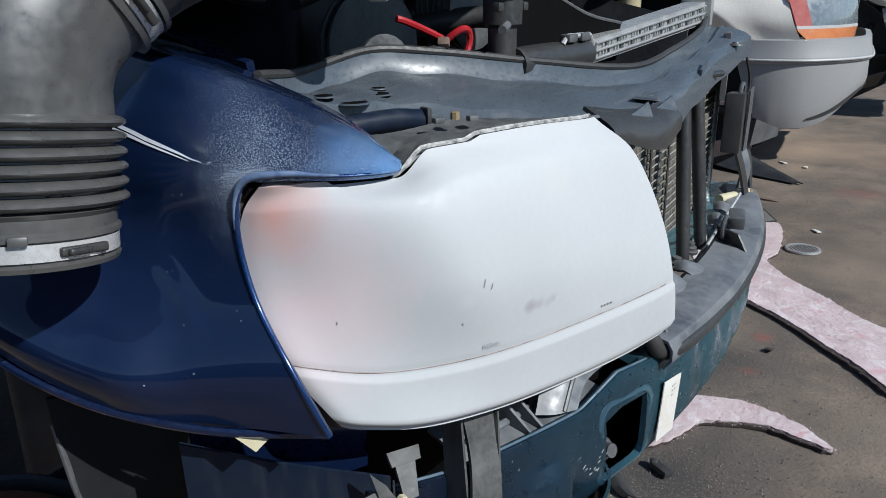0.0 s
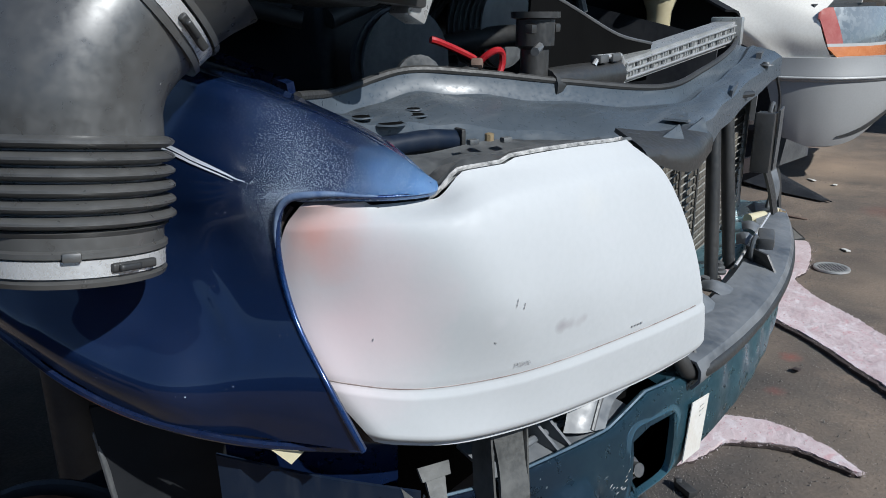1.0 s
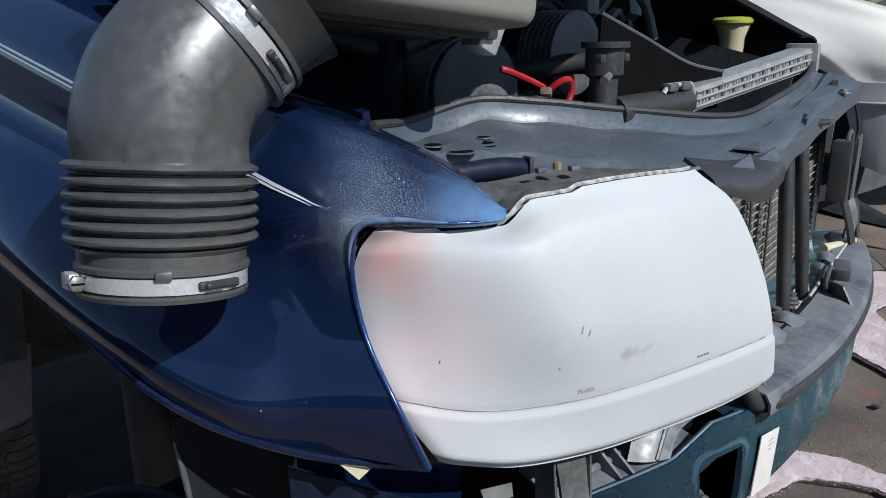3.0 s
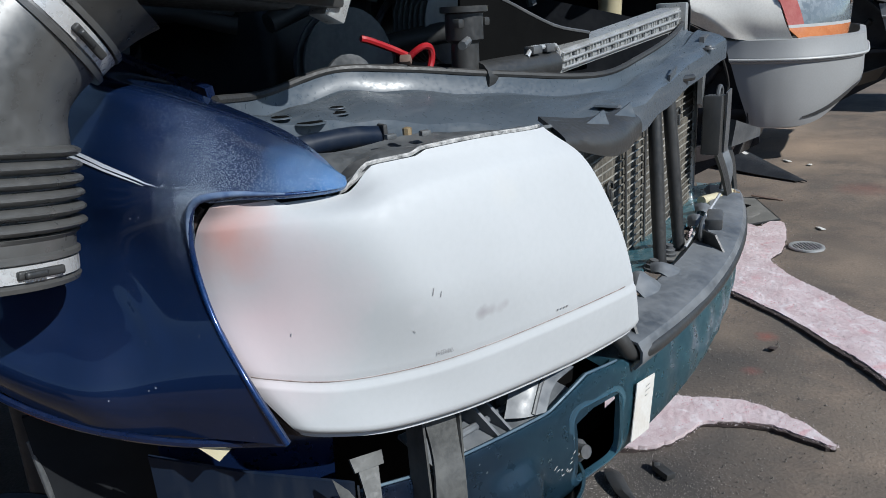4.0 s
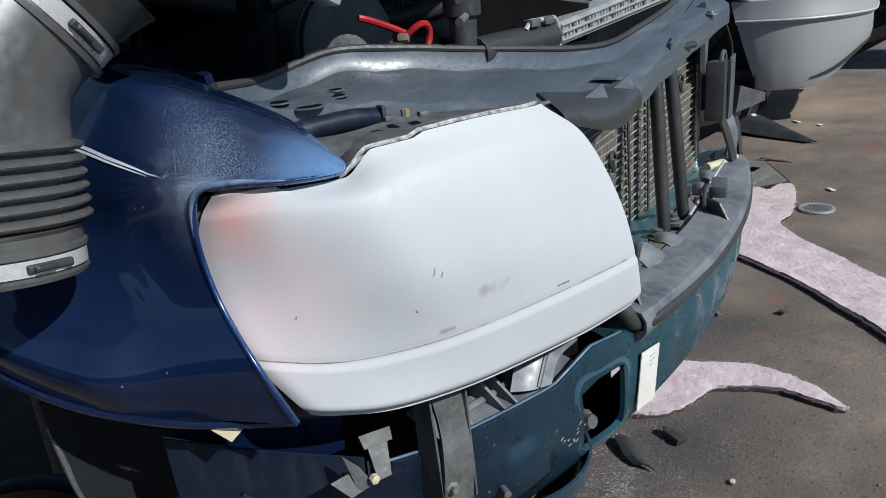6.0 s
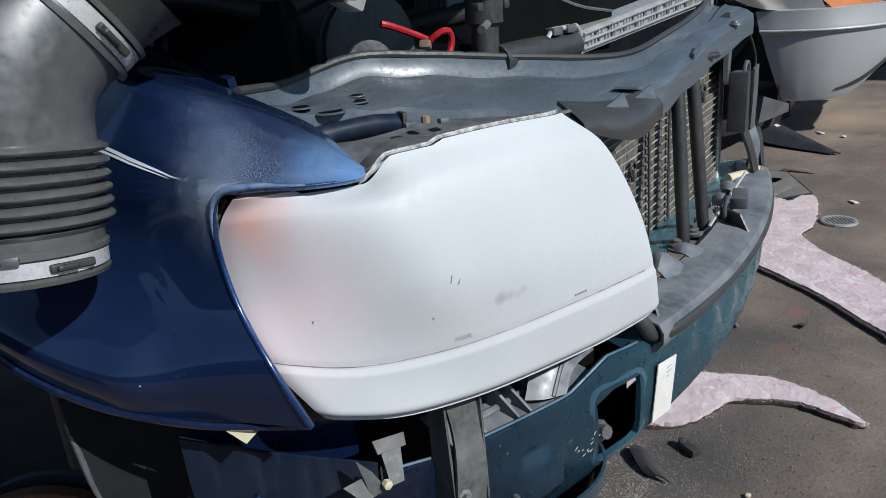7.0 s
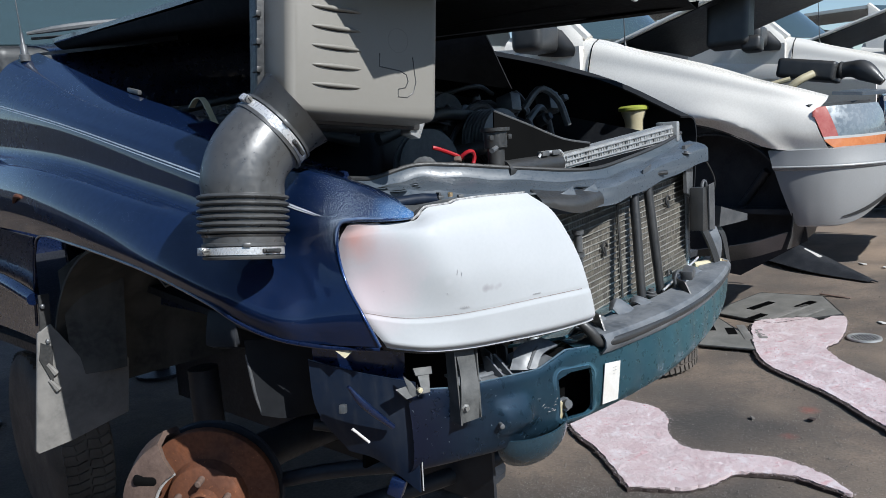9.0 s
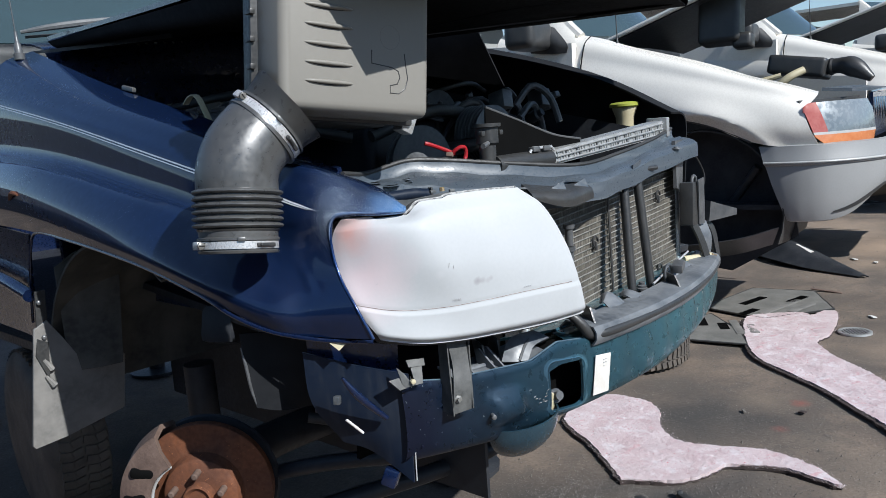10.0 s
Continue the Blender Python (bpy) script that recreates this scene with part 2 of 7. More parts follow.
M_ENDPLATE = mat("dusty_navy_plate", (0.005, 0.011, 0.026), 0.42, 0.0, (0.012, 0.017, 0.028), 9, 60, 0.7, 0.1, patches=(((0.550, 0.465, 0.92), 0.09, (0.030, 0.034, 0.042), 0.3),), streak=((0.060, 0.064, 0.070), (60, 60, 8), 0.2), spec=0.2)
M_BRACKET = mat("dusty_lamp_bracket", (0.036, 0.037, 0.036), 0.6, 0.0, (0.10, 0.10, 0.094), 30, 160, 0.8, 0.2)
M_LEDGE = mat("dust_covered_ledge", (0.062, 0.070, 0.080), 0.42, 0.0, (0.175, 0.183, 0.192), 9, 70, 0.9, 0.15, streak=((0.20, 0.205, 0.21), (6, 30, 30), 0.45))
M_SEAMDIRT = mat("seam_dirt", (0.13, 0.085, 0.07), 0.8, 0.0, (0.42, 0.38, 0.36), 30, 200, 0.8, 0.0)
GLASS = bpy.data.materials.new("window_glass")
GLASS.use_nodes = True
gb = GLASS.node_tree.nodes["Principled BSDF"]
gb.inputs["Base Color"].default_value = (0.055, 0.085, 0.095, 1)
gb.inputs["Roughness"].default_value = 0.03
gb.inputs["Transmission Weight"].default_value = 0.35
gb.inputs["IOR"].default_value = 1.45


# ---- mesh helpers ----
def part(name, bm, material, parent=None, label="", smooth=True, flip=True):
    """Links a bmesh as one mesh object, under a thing or a part."""
    if flip:
        bmesh.ops.recalc_face_normals(bm, faces=bm.faces[:])
    me = bpy.data.meshes.new(name)
    bm.to_mesh(me)
    bm.free()
    me.materials.append(material)
    if smooth:
        me.shade_smooth()
        me.set_sharp_from_angle(angle=radians(38))
    ob = new(name, me)
    if parent is not None:
        ob.parent = parent
    if label:
        tagged(ob, label)
    return ob


def thing(name, label, category, group="", kind=""):
    return tagged(new(name), label, category, group, kind)


def spline(pts, n):
    """n + 1 points on a Catmull-Rom curve through pts."""
    p = [Vector(q) for q in pts]
    p = [2 * p[0] - p[1]] + p + [2 * p[-1] - p[-2]]
    k, out = len(p) - 3, []
    for i in range(n + 1):
        s = min(i * k / n, k - 1e-9)
        j = int(s)
        u = s - j
        a, b, c, d = p[j:j + 4]
        out.append(0.5 * ((2 * b) + (c - a) * u + (2 * a - 5 * b + 4 * c - d) * u * u + (3 * b - a - 3 * c + d) * u ** 3))
    return out


def grid_of(rows, nu, nv):
    """A smooth grid through rows of control points: nv + 1 rows of nu + 1 points."""
    along = [spline(r, nu) for r in rows]
    cols = [spline([along[i][j] for i in range(len(rows))], nv) for j in range(nu + 1)]
    return [[cols[j][i] for j in range(nu + 1)] for i in range(nv + 1)]


def sheet(g, thick=0.0, toward=None):
    """A surface from a grid of points; thick: metres of body behind it, away from the point toward."""
    bm = bmesh.new()
    vs = [[bm.verts.new(p) for p in r] for r in g]
    for i in range(len(g) - 1):
        for j in range(len(g[0]) - 1):
            bm.faces.new((vs[i][j], vs[i][j + 1], vs[i + 1][j + 1], vs[i + 1][j]))
    if thick:
        bm.normal_update()
        bm.faces.ensure_lookup_table()
        mid = bm.faces[len(bm.faces) // 2]
        sign = -1.0
        if toward is not None and mid.normal.dot(Vector(toward) - mid.calc_center_median()) < 0:
            sign = 1.0
        nr, nc = len(g), len(g[0])
        back = [[bm.verts.new(vs[i][j].co + vs[i][j].normal * thick * sign) for j in range(nc)] for i in range(nr)]
        for i in range(nr - 1):
            for j in range(nc - 1):
                bm.faces.new((back[i][j], back[i + 1][j], back[i + 1][j + 1], back[i][j + 1]))
        rim = [(0, j) for j in range(nc)] + [(i, nc - 1) for i in range(1, nr)] + [(nr - 1, j) for j in range(nc - 2, -1, -1)] + [(i, 0) for i in range(nr - 2, 0, -1)]
        for a, b in zip(rim, rim[1:] + rim[:1]):
            bm.faces.new((vs[a[0]][a[1]], back[a[0]][a[1]], back[b[0]][b[1]], vs[b[0]][b[1]]))
    return bm


def sweep(pts, radius, seg=12, n=0, closed_ends=True, bm=None):
    """A round tube along pts; radius: one number, or one for each control point."""
    bm = bm or bmesh.new()
    rs = radius if isinstance(radius, (list, tuple)) else [radius] * len(pts)
    if n:
        path = spline(pts, n)
        rs = [v.x for v in spline([(r, 0, 0) for r in rs], n)]
    else:
        path = [Vector(p) for p in pts]
    rings, ref = [], None
    for i, p in enumerate(path):
        d = (path[min(i + 1, len(path) - 1)] - path[max(i - 1, 0)]).normalized()
        if ref is None:
            ref = d.orthogonal().normalized()
        ref = (ref - d * ref.dot(d)).normalized()
        side = d.cross(ref)
        rings.append([bm.verts.new(p + rs[i] * (math.cos(2 * math.pi * k / seg) * ref + math.sin(2 * math.pi * k / seg) * side)) for k in range(seg)])
    for a, b in zip(rings, rings[1:]):
        for k in range(seg):
            bm.faces.new((a[k], a[(k + 1) % seg], b[(k + 1) % seg], b[k]))
    if closed_ends:
        bm.faces.new(rings[0])
        bm.faces.new(rings[-1])
    return bm


def lathe(profile, axis_from, axis_to, seg=32, bm=None):
    """Turns a profile of (distance along, radius) about an axis."""
    bm = bm or bmesh.new()
    o, d = Vector(axis_from), (Vector(axis_to) - Vector(axis_from)).normalized()
    u = d.orthogonal().normalized()
    w = d.cross(u)
    rings = [[bm.verts.new(o + d * h + r * (math.cos(2 * math.pi * k / seg) * u + math.sin(2 * math.pi * k / seg) * w)) for k in range(seg)] for h, r in profile]
    for a, b in zip(rings, rings[1:]):
        for k in range(seg):
            bm.faces.new((a[k], a[(k + 1) % seg], b[(k + 1) % seg], b[k]))
    bm.faces.new(rings[0])
    bm.faces.new(rings[-1])
    return bm


def block(size, at=(0, 0, 0), turn=(0, 0, 0), bevel=0.004, seg=2, bm=None, m=None):
    """A box with rounded edges, centred at the place given."""
    b2 = bmesh.new()
    bmesh.ops.create_cube(b2, size=1.0)
    bmesh.ops.scale(b2, vec=size, verts=b2.verts[:])
    if bevel:
        bmesh.ops.bevel(b2, geom=b2.edges[:], offset=min(bevel, min(size) * 0.45), segments=seg, profile=0.6, affect="EDGES")
    bmesh.ops.transform(b2, matrix=m or pose(*at, *turn), verts=b2.verts[:])
    if bm is None:
        return b2
    return merge(bm, b2)


def merge(bm, b2):
    me = bpy.data.meshes.new("joined")
    b2.to_mesh(me)
    b2.free()
    bm.from_mesh(me)
    bpy.data.meshes.remove(me)
    return bm


def slab(outline, thick, m, bevel=0.0):
    """A flat plate with the outline (x, y), thick along z from 0 up, laid by the pose m."""
    bm = bmesh.new()
    low = [bm.verts.new((x, y, 0)) for x, y in outline]
    top = [bm.verts.new((x, y, thick)) for x, y in outline]
    bm.faces.new(low[::-1])
    bm.faces.new(top)
    for i in range(len(outline)):
        j = (i + 1) % len(outline)
        bm.faces.new((low[i], low[j], top[j], top[i]))
    if bevel:
        bmesh.ops.bevel(bm, geom=bm.edges[:], offset=bevel, segments=1, affect="EDGES")
    bmesh.ops.triangulate(bm, faces=[f for f in bm.faces if len(f.verts) > 4])
    bmesh.ops.transform(bm, matrix=m, verts=bm.verts[:])
    return bm


def plate(corners, thick):
    """A four-cornered plate, thick behind its face."""
    a, b, c, d = (Vector(q) for q in corners)
    n = 6
    g = [[a.lerp(b, j / n).lerp(d.lerp(c, j / n), i / n) for j in range(n + 1)] for i in range(n + 1)]
    return sheet(g, thick)


def rounded(w, h, r, n=4):
    """The outline of a rectangle with round corners, about the origin."""
    out = []
    for cx, cy, a0 in ((w / 2 - r, h / 2 - r, 0), (-w / 2 + r, h / 2 - r, 90), (-w / 2 + r, -h / 2 + r, 180), (w / 2 - r, -h / 2 + r, 270)):
        for k in range(n + 1):
            a = radians(a0 + 90 * k / n)
            out.append((cx + r * math.cos(a), cy + r * math.sin(a)))
    return out


# ---- the blue car ----
suv = thing("suv", "dark blue metallic off-road car, stripped front, hood propped open", "car")

# front fender: rows from the hood gap over the shoulder and down the side to the lip; the last column
# follows the tip, the lamp cutout's round corner and its rear edge
FENDER = [
    [(0.66, 2.2, 1.800), (0.625, 1.6, 1.632), (0.607, 1.1, 1.510), (0.600, 0.76, 1.409), (0.597, 0.62, 1.373), (0.603, 0.525, 1.343), (0.578, 0.443, 1.315)],
    [(0.57, 2.2, 1.765), (0.540, 1.6, 1.606), (0.528, 1.1, 1.497), (0.515, 0.76, 1.418), (0.508, 0.60, 1.391), (0.562, 0.522, 1.352), (0.577, 0.439, 1.314)],
    [(0.52, 2.2, 1.712), (0.498, 1.6, 1.577), (0.490, 1.1, 1.470), (0.481, 0.76, 1.395), (0.480, 0.609, 1.366), (0.528, 0.510, 1.341), (0.569, 0.438, 1.307)],
    [(0.48, 2.2, 1.645), (0.465, 1.6, 1.540), (0.460, 1.1, 1.436), (0.457, 0.76, 1.364), (0.463, 0.62, 1.334), (0.490, 0.535, 1.328), (0.529, 0.462, 1.308)],
    [(0.470, 2.2, 1.50), (0.458, 1.6, 1.443), (0.449, 1.1, 1.362), (0.446, 0.76, 1.305), (0.455, 0.62, 1.303), (0.473, 0.562, 1.309), (0.497, 0.499, 1.311)],
    [(0.446, 2.2, 1.476), (0.420, 1.6, 1.433), (0.418, 1.1, 1.353), (0.431, 0.76, 1.289), (0.452, 0.63, 1.281), (0.464, 0.584, 1.288), (0.482, 0.527, 1.302)],
    [(0.420, 2.2, 1.45), (0.382, 1.6, 1.420), (0.386, 1.1, 1.342), (0.413, 0.76, 1.270), (0.445, 0.635, 1.250), (0.463, 0.589, 1.253), (0.4805, 0.536, 1.261)],
    [(0.390, 2.2, 1.39), (0.354, 1.6, 1.368), (0.350, 1.1, 1.300), (0.376, 0.76, 1.235), (0.420, 0.63, 1.195), (0.450, 0.579, 1.196), (0.4785, 0.519, 1.203)],
    [(0.390, 2.2, 1.33), (0.350, 1.6, 1.312), (0.338, 1.1, 1.262), (0.342, 0.76, 1.202), (0.384, 0.62, 1.150), (0.430, 0.560, 1.143), (0.473, 0.476, 1.150)],
    [(0.400, 2.2, 1.27), (0.364, 1.6, 1.260), (0.342, 1.1, 1.230), (0.346, 0.76, 1.170), (0.394, 0.625, 1.108), (0.444, 0.547, 1.094), (0.485, 0.452, 1.092)],
]
# dents: two ends (y, z), width, height
CREASES = (((0.668, 1.197), (0.600, 1.172), 0.008, 0.0024), ((0.602, 1.228), (0.556, 1.170), 0.007, 0.0022))
# folded ridge that runs down across the side: ends (y, z), half width, height
RIDGE_A, RIDGE_B, RIDGE_W, RIDGE_H = Vector((0.83, 1.292)), Vector((0.595, 1.166)), 0.036, 0.010
fender_grid = grid_of(FENDER, 120, 81)
for row in fender_grid[36:]:
    for p in row:
        for a, b, w, h in CREASES:
            a2, b2, q = Vector(a), Vector(b), Vector((p.y, p.z))
            s = max(0.0, min(1.0, (q - a2).dot(b2 - a2) / (b2 - a2).length_squared))
            p.x -= h * math.sin(math.pi * (0.1 + 0.8 * s)) * math.exp(-((q - a2.lerp(b2, s)).length / w) ** 2)
for row in fender_grid[36:]:
    for p in row:
        q = Vector((p.y, p.z))
        along = (q - RIDGE_A).dot(RIDGE_B - RIDGE_A) / (RIDGE_B - RIDGE_A).length_squared
        off = (q - RIDGE_A.lerp(RIDGE_B, min(1.0, max(0.0, along)))).length
        p.x -= RIDGE_H * max(0.0, 1 - off / RIDGE_W) * math.sin(math.pi * min(1.0, max(0.0, 0.12 + 0.8 * along))) ** 0.7
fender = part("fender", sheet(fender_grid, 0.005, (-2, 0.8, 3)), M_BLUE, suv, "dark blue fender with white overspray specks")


def grid_normals(g, toward):
    """Smooth normals of a grid's points, turned to the side of the point toward."""
    out = []
    for i in range(len(g)):
        for j in range(len(g[0])):
            a = g[i][min(j + 1, len(g[0]) - 1)] - g[i][max(j - 1, 0)]
            b = g[min(i + 1, len(g) - 1)][j] - g[max(i - 1, 0)][j]
            n = a.cross(b).normalized()
            out.append(n if n.dot(Vector(toward) - g[i][j]) > 0 else -n)
    return out


fender_n = grid_normals(fender_grid, (-2, 0.6, 2.4))
# dried drops of primer on the blue paint
drng = random.Random(77)
bm = bmesh.new()
for _ in range(110):
    i, j = drng.randrange(4, 78), 84 + int(34 * drng.random() ** 0.7)
    n = fender_n[i * 121 + j]
    c = fender_grid[i][j].lerp(fender_grid[i + 1][j + 1], drng.random()) + n * 0.0012
    u = n.orthogonal().normalized()
    v = n.cross(u)
    r = 0.00020 + 0.00045 * drng.random() ** 4
    bm.faces.new([bm.verts.new(c + r * (math.cos(a) * u + math.sin(a) * v)) for a in [2 * math.pi * q / 6 for q in range(6)]])
tagged(part("paint_drops", bm, M_STRIPE, fender, "white primer drops", flip=False), "white primer drops", kind="stuff")
rim = [row[-1] for row in fender_grid]
part("cutout_lip", sweep([p + Vector((0.0, 0.002, -0.0005)) for p in rim[17::2]], [0.0012 + 0.0016 * min(1.0, k / 14) for k in range(len(rim[17::2]))], 10), M_LIPGLEAM, fender, "rolled blue edge, its gleam painted brighter")
part("spray_edge", sweep([p + Vector((-0.0015, 0.002, 0.0005)) for p in rim[27:57:2]], [0.0008 + 0.0024 * math.sin(math.pi * k / 14) for k in range(15)], 10), M_SPRAYED, fender, "whitish overspray on the corner")
part("lip", sweep([(0.372, 1.73, 1.00), (0.372, 1.70, 1.11), (0.372, 1.66, 1.21), (0.366, 1.58, 1.259), (0.352, 1.35, 1.250), (0.343, 1.1, 1.229), (0.342, 0.93, 1.206), (0.346, 0.76, 1.169), (0.362, 0.69, 1.136), (0.394, 0.625, 1.107), (0.440, 0.545, 1.090), (0.499, 0.470, 1.081)], 0.0040, 8, 80), M_NAVY, fender)
part("fender_rear", sheet(grid_of([[(0.372, 1.66, 1.25), (0.38, 1.9, 1.26), (0.40, 2.4, 1.27)], [(0.375, 1.70, 1.12), (0.385, 1.9, 1.12), (0.40, 2.4, 1.13)], [(0.38, 1.72, 0.95), (0.39, 1.9, 0.95), (0.40, 2.4, 0.95)]], 16, 16), 0.006, (-2, 2, 1)), M_NAVY, fender, "glossy navy lower fender behind the wheel arch")
part("sill_moulding", sweep([(0.355, 1.67, 1.085), (0.355, 1.9, 1.118), (0.37, 2.4, 1.15)], 0.018, 10, 10), M_NAVY, fender, "navy side moulding")
part("rust_spot", sweep([(0.352, 1.70, 1.345), (0.350, 1.665, 1.362), (0.351, 1.63, 1.358)], [0.003, 0.007, 0.003], 8, 8), M_RUST, fender, "rusty chip on the arch")
part("paint_chip", slab([(-0.006, 0.001), (0.032, -0.002), (0.016, -0.017)], 0.002, Matrix(((0.75, 0.3, -0.59, 0.452), (-0.62, 0.1, -0.78, 0.530), (0.0, 0.95, 0.2, 1.085), (0, 0, 0, 1)))), M_CREAM, fender, "torn cream paper tip below the fender")


def ribbon(g, row, drop, width, j0, j1, fall):
    """A thin painted line that follows one row of a grid."""
    bm = bmesh.new()
    prev = None
    for j in range(j0, j1 + 1):
        p, q = g[row][j], g[row + 1][j]
        dn = (q - p).normalized()
        al = (g[row][min(j + 1, len(g[0]) - 1)] - g[row][max(j - 1, 0)]).normalized()
        d = drop * (1 - 0.6 * max(0.0, (j - 30) / 14)) + fall * (3.2 * max(0.0, (j - 28) / 17) ** 4 - 1.2 * max(0.0, (j - 28) / 17))
        n = dn.cross(al).normalized()
        if n.x > 0:
            n = -n
        taper = min(1.0, (j1 - j) / 6 + 0.15)
        a, b = p + dn * (d - width / 2 * taper) + n * 0.0012, p + dn * (d + width / 2 * taper) + n * 0.0012
        cur = (bm.verts.new(a), bm.verts.new(b))
        if prev:
            bm.faces.new((prev[0], cur[0], cur[1], prev[1]))
        prev = cur
    return bm


stripe_grid = [[row[j] for j in list(range(0, 81, 2)) + [83, 86, 89, 92, 96, 100]] for row in fender_grid[::3]]
part("pinstripe", ribbon(stripe_grid, 9, 0.000, 0.0034, 0, 45, 0.010), M_STRIPE, fender, "white pinstripe")
part("pinstripe", ribbon(stripe_grid, 9, 0.0065, 0.0026, 0, 44, 0.010), M_STRIPE, fender, "white pinstripe")


# headlamp
LENS = [
    [(0.487, 0.512, 1.300), (0.527, 0.478, 1.302), (0.572, 0.448, 1.298), (0.605, 0.432, 1.320), (0.705, 0.398, 1.326), (0.822, 0.368, 1.322)],
    [(0.481, 0.531, 1.269), (0.517, 0.464, 1.276), (0.566, 0.412, 1.281), (0.628, 0.388, 1.288), (0.74, 0.360, 1.287), (0.862, 0.336, 1.280)],
    [(0.4765, 0.5295, 1.215), (0.522, 0.455, 1.213), (0.580, 0.394, 1.211), (0.65, 0.366, 1.208), (0.775, 0.332, 1.203), (0.900, 0.312, 1.200)],
    [(0.4785, 0.492, 1.151), (0.535, 0.442, 1.133), (0.605, 0.397, 1.127), (0.68, 0.362, 1.127), (0.80, 0.325, 1.127), (0.922, 0.300, 1.123)],
    [(0.508, 0.4535, 1.080), (0.568, 0.413, 1.064), (0.637, 0.382, 1.056), (0.712, 0.356, 1.052), (0.837, 0.324, 1.046), (0.947, 0.301, 1.046)],
]
lens = grid_of(LENS, 50, 72)
step_by, z_before = [0.0] * 51, [p.z for p in lens[0]]
for i, row in enumerate(lens):
    for j, p in enumerate(row):
        push = 0.0
        if i > 55:
            push = 0.0017 - 0.0006 * max(0, i - 57) / 15
        elif i in (54, 55):
            push = -0.0008
        elif i < 14:
            push = -0.0022 * math.sin(math.pi * i / 14)
        if i < 9:
            s = min(1.0, max(0.0, (p.x - 0.578) / 0.030))
            want = 1.2985 + 0.0215 * s * s * (3 - 2 * s) + 0.02 * max(0.0, p.x - 0.61) * (1 if p.x < 0.7 else 0)
            if 0.53 < p.x < 0.66:
                p.z += (want - lens[0][j].z if i == 0 else step_by[j]) * (1 - i / 9) ** 1.5
                if i == 0:
                    step_by[j] = want - z_before[j]
        if i >= 69:
            push -= (0.002, 0.006, 0.013, 0.013)[i - 69]
        edge = min(j, 50 - j)
        if edge < 3:
            push -= (0.006, 0.002, 0.0005)[edge]
        p += Vector((-0.45, -0.89, 0)) * push
headlamp = part("headlamp", sheet(lens, 0.012, (0, -1, 1.2)), M_PRIMER, suv, "headlamp lens painted over with white primer")
part("lamp_housing", sheet([[p + Vector((0.02, 0.045, 0)) for p in lens[i]] for i in range(2, 71, 4)], 0.02, (0, -1, 1.2)), M_PLASTIC, headlamp)
part("top_seal", sweep([p + Vector((0.0, 0.006, 0.001)) for p in lens[0][22:]], 0.0022, 6), M_SEAL, headlamp, "black seal with chipped primer")
part("bottom_seal", sweep([p + Vector((0.006, 0.016, -0.002)) for p in lens[72]], 0.0055, 8), M_PLASTIC, headlamp, "black rubber seal under the lens")
part("side_seal", sweep([p + Vector((0.004, 0.012, 0)) for p in [lens[i][0] for i in range(6, 73, 2)]], 0.0035, 8), M_PADBACK, headlamp)

part("lamp_side", sheet([[lens[i][0].lerp(Vector((0.512, 0.592 - 0.9 * max(0.0, 1.2 - lens[i][0].z), lens[i][0].z)), s) + Vector((0.002, 0, 0)) for i in range(2, 73, 5)] for s in (0.12, 0.5, 1.0)], 0.003), M_PADBACK, headlamp, "dark red-brown side of the lamp body")
part("seam_dirt", sweep([p + Vector((0.0003, 0.0006, 0)) for p in lens[54][1:49]], 0.0011, 6), M_SEAMDIRT, headlamp, "dirt line in the moulded seam")


def on_lens(i, j, off=0.0015):
    """A frame on the lens: x along it, z out of it."""
    p = lens[i][j]
    u = (lens[i][j + 1] - lens[i][j - 1]).normalized()
    w = (lens[i - 1][j] - lens[i + 1][j]).normalized()
    n = u.cross(w).normalized()
    w = n.cross(u)
    return Matrix((
        (u.x, w.x, n.x, p.x + n.x * off), (u.y, w.y, n.y, p.y + n.y * off), (u.z, w.z, n.z, p.z + n.z * off), (0, 0, 0, 1)))


txt = bpy.data.curves.new("lens_marking", "FONT")
txt.body = "HB4A"
txt.size = 0.0075
txt.materials.append(M_FAINT)
mark = new("lens_marking", txt)
mark.matrix_world = on_lens(52, 23)
mark.parent = headlamp
for k in range(4):
    part("lens_mark_bar", block((0.0022, 0.0020, 0.0006), (0, 0, 0), bevel=0, m=on_lens(52, 38, 0.0012) @ pose(0.0050 * k, 0.001, 0)), M_FAINT, headlamp)
for i, j, ln, a in ((37, 25, 0.016, 80), (38, 26, 0.012, 78), (45, 21, 0.005, 120), (43, 8, 0.005, 85)):
    part("scratch", block((ln * 0.5, 0.0005, 0.0005), bevel=0, m=on_lens(i, j, 0.001) @ pose(0, 0, 0, 0, 0, a)), M_FAINT, headlamp)

# header panel behind the lens's top edge
back_edge = spline([(0.60, 0.548, 1.322), (0.70, 0.522, 1.318), (0.80, 0.482, 1.312), (0.90, 0.440, 1.303), (0.98, 0.400, 1.296)], 30)
top_edge = [p + Vector((0, 0.010, -0.002)) for p in lens[0][20:]]
header = part("header_panel", sheet([[a.lerp(b, s) + Vector((0, 0, 0.005 * math.sin(9 * s + 0.4 * k))) for k, (a, b) in enumerate(zip(top_edge, back_edge))] for s in (0, 0.12, 0.3, 0.5, 0.7, 0.85, 1)], 0.004, (0.7, 0.4, 2)), M_DUSTY, suv, "dusty black header panel behind the headlamp")
for x, y, z in ((0.70, 0.485, 1.330), (0.74, 0.47, 1.328)):
    part("clip", block((0.012, 0.008, 0.006), (x, y, z - 0.003), (0, 0, -20), 0.002), M_DUSTY, header)
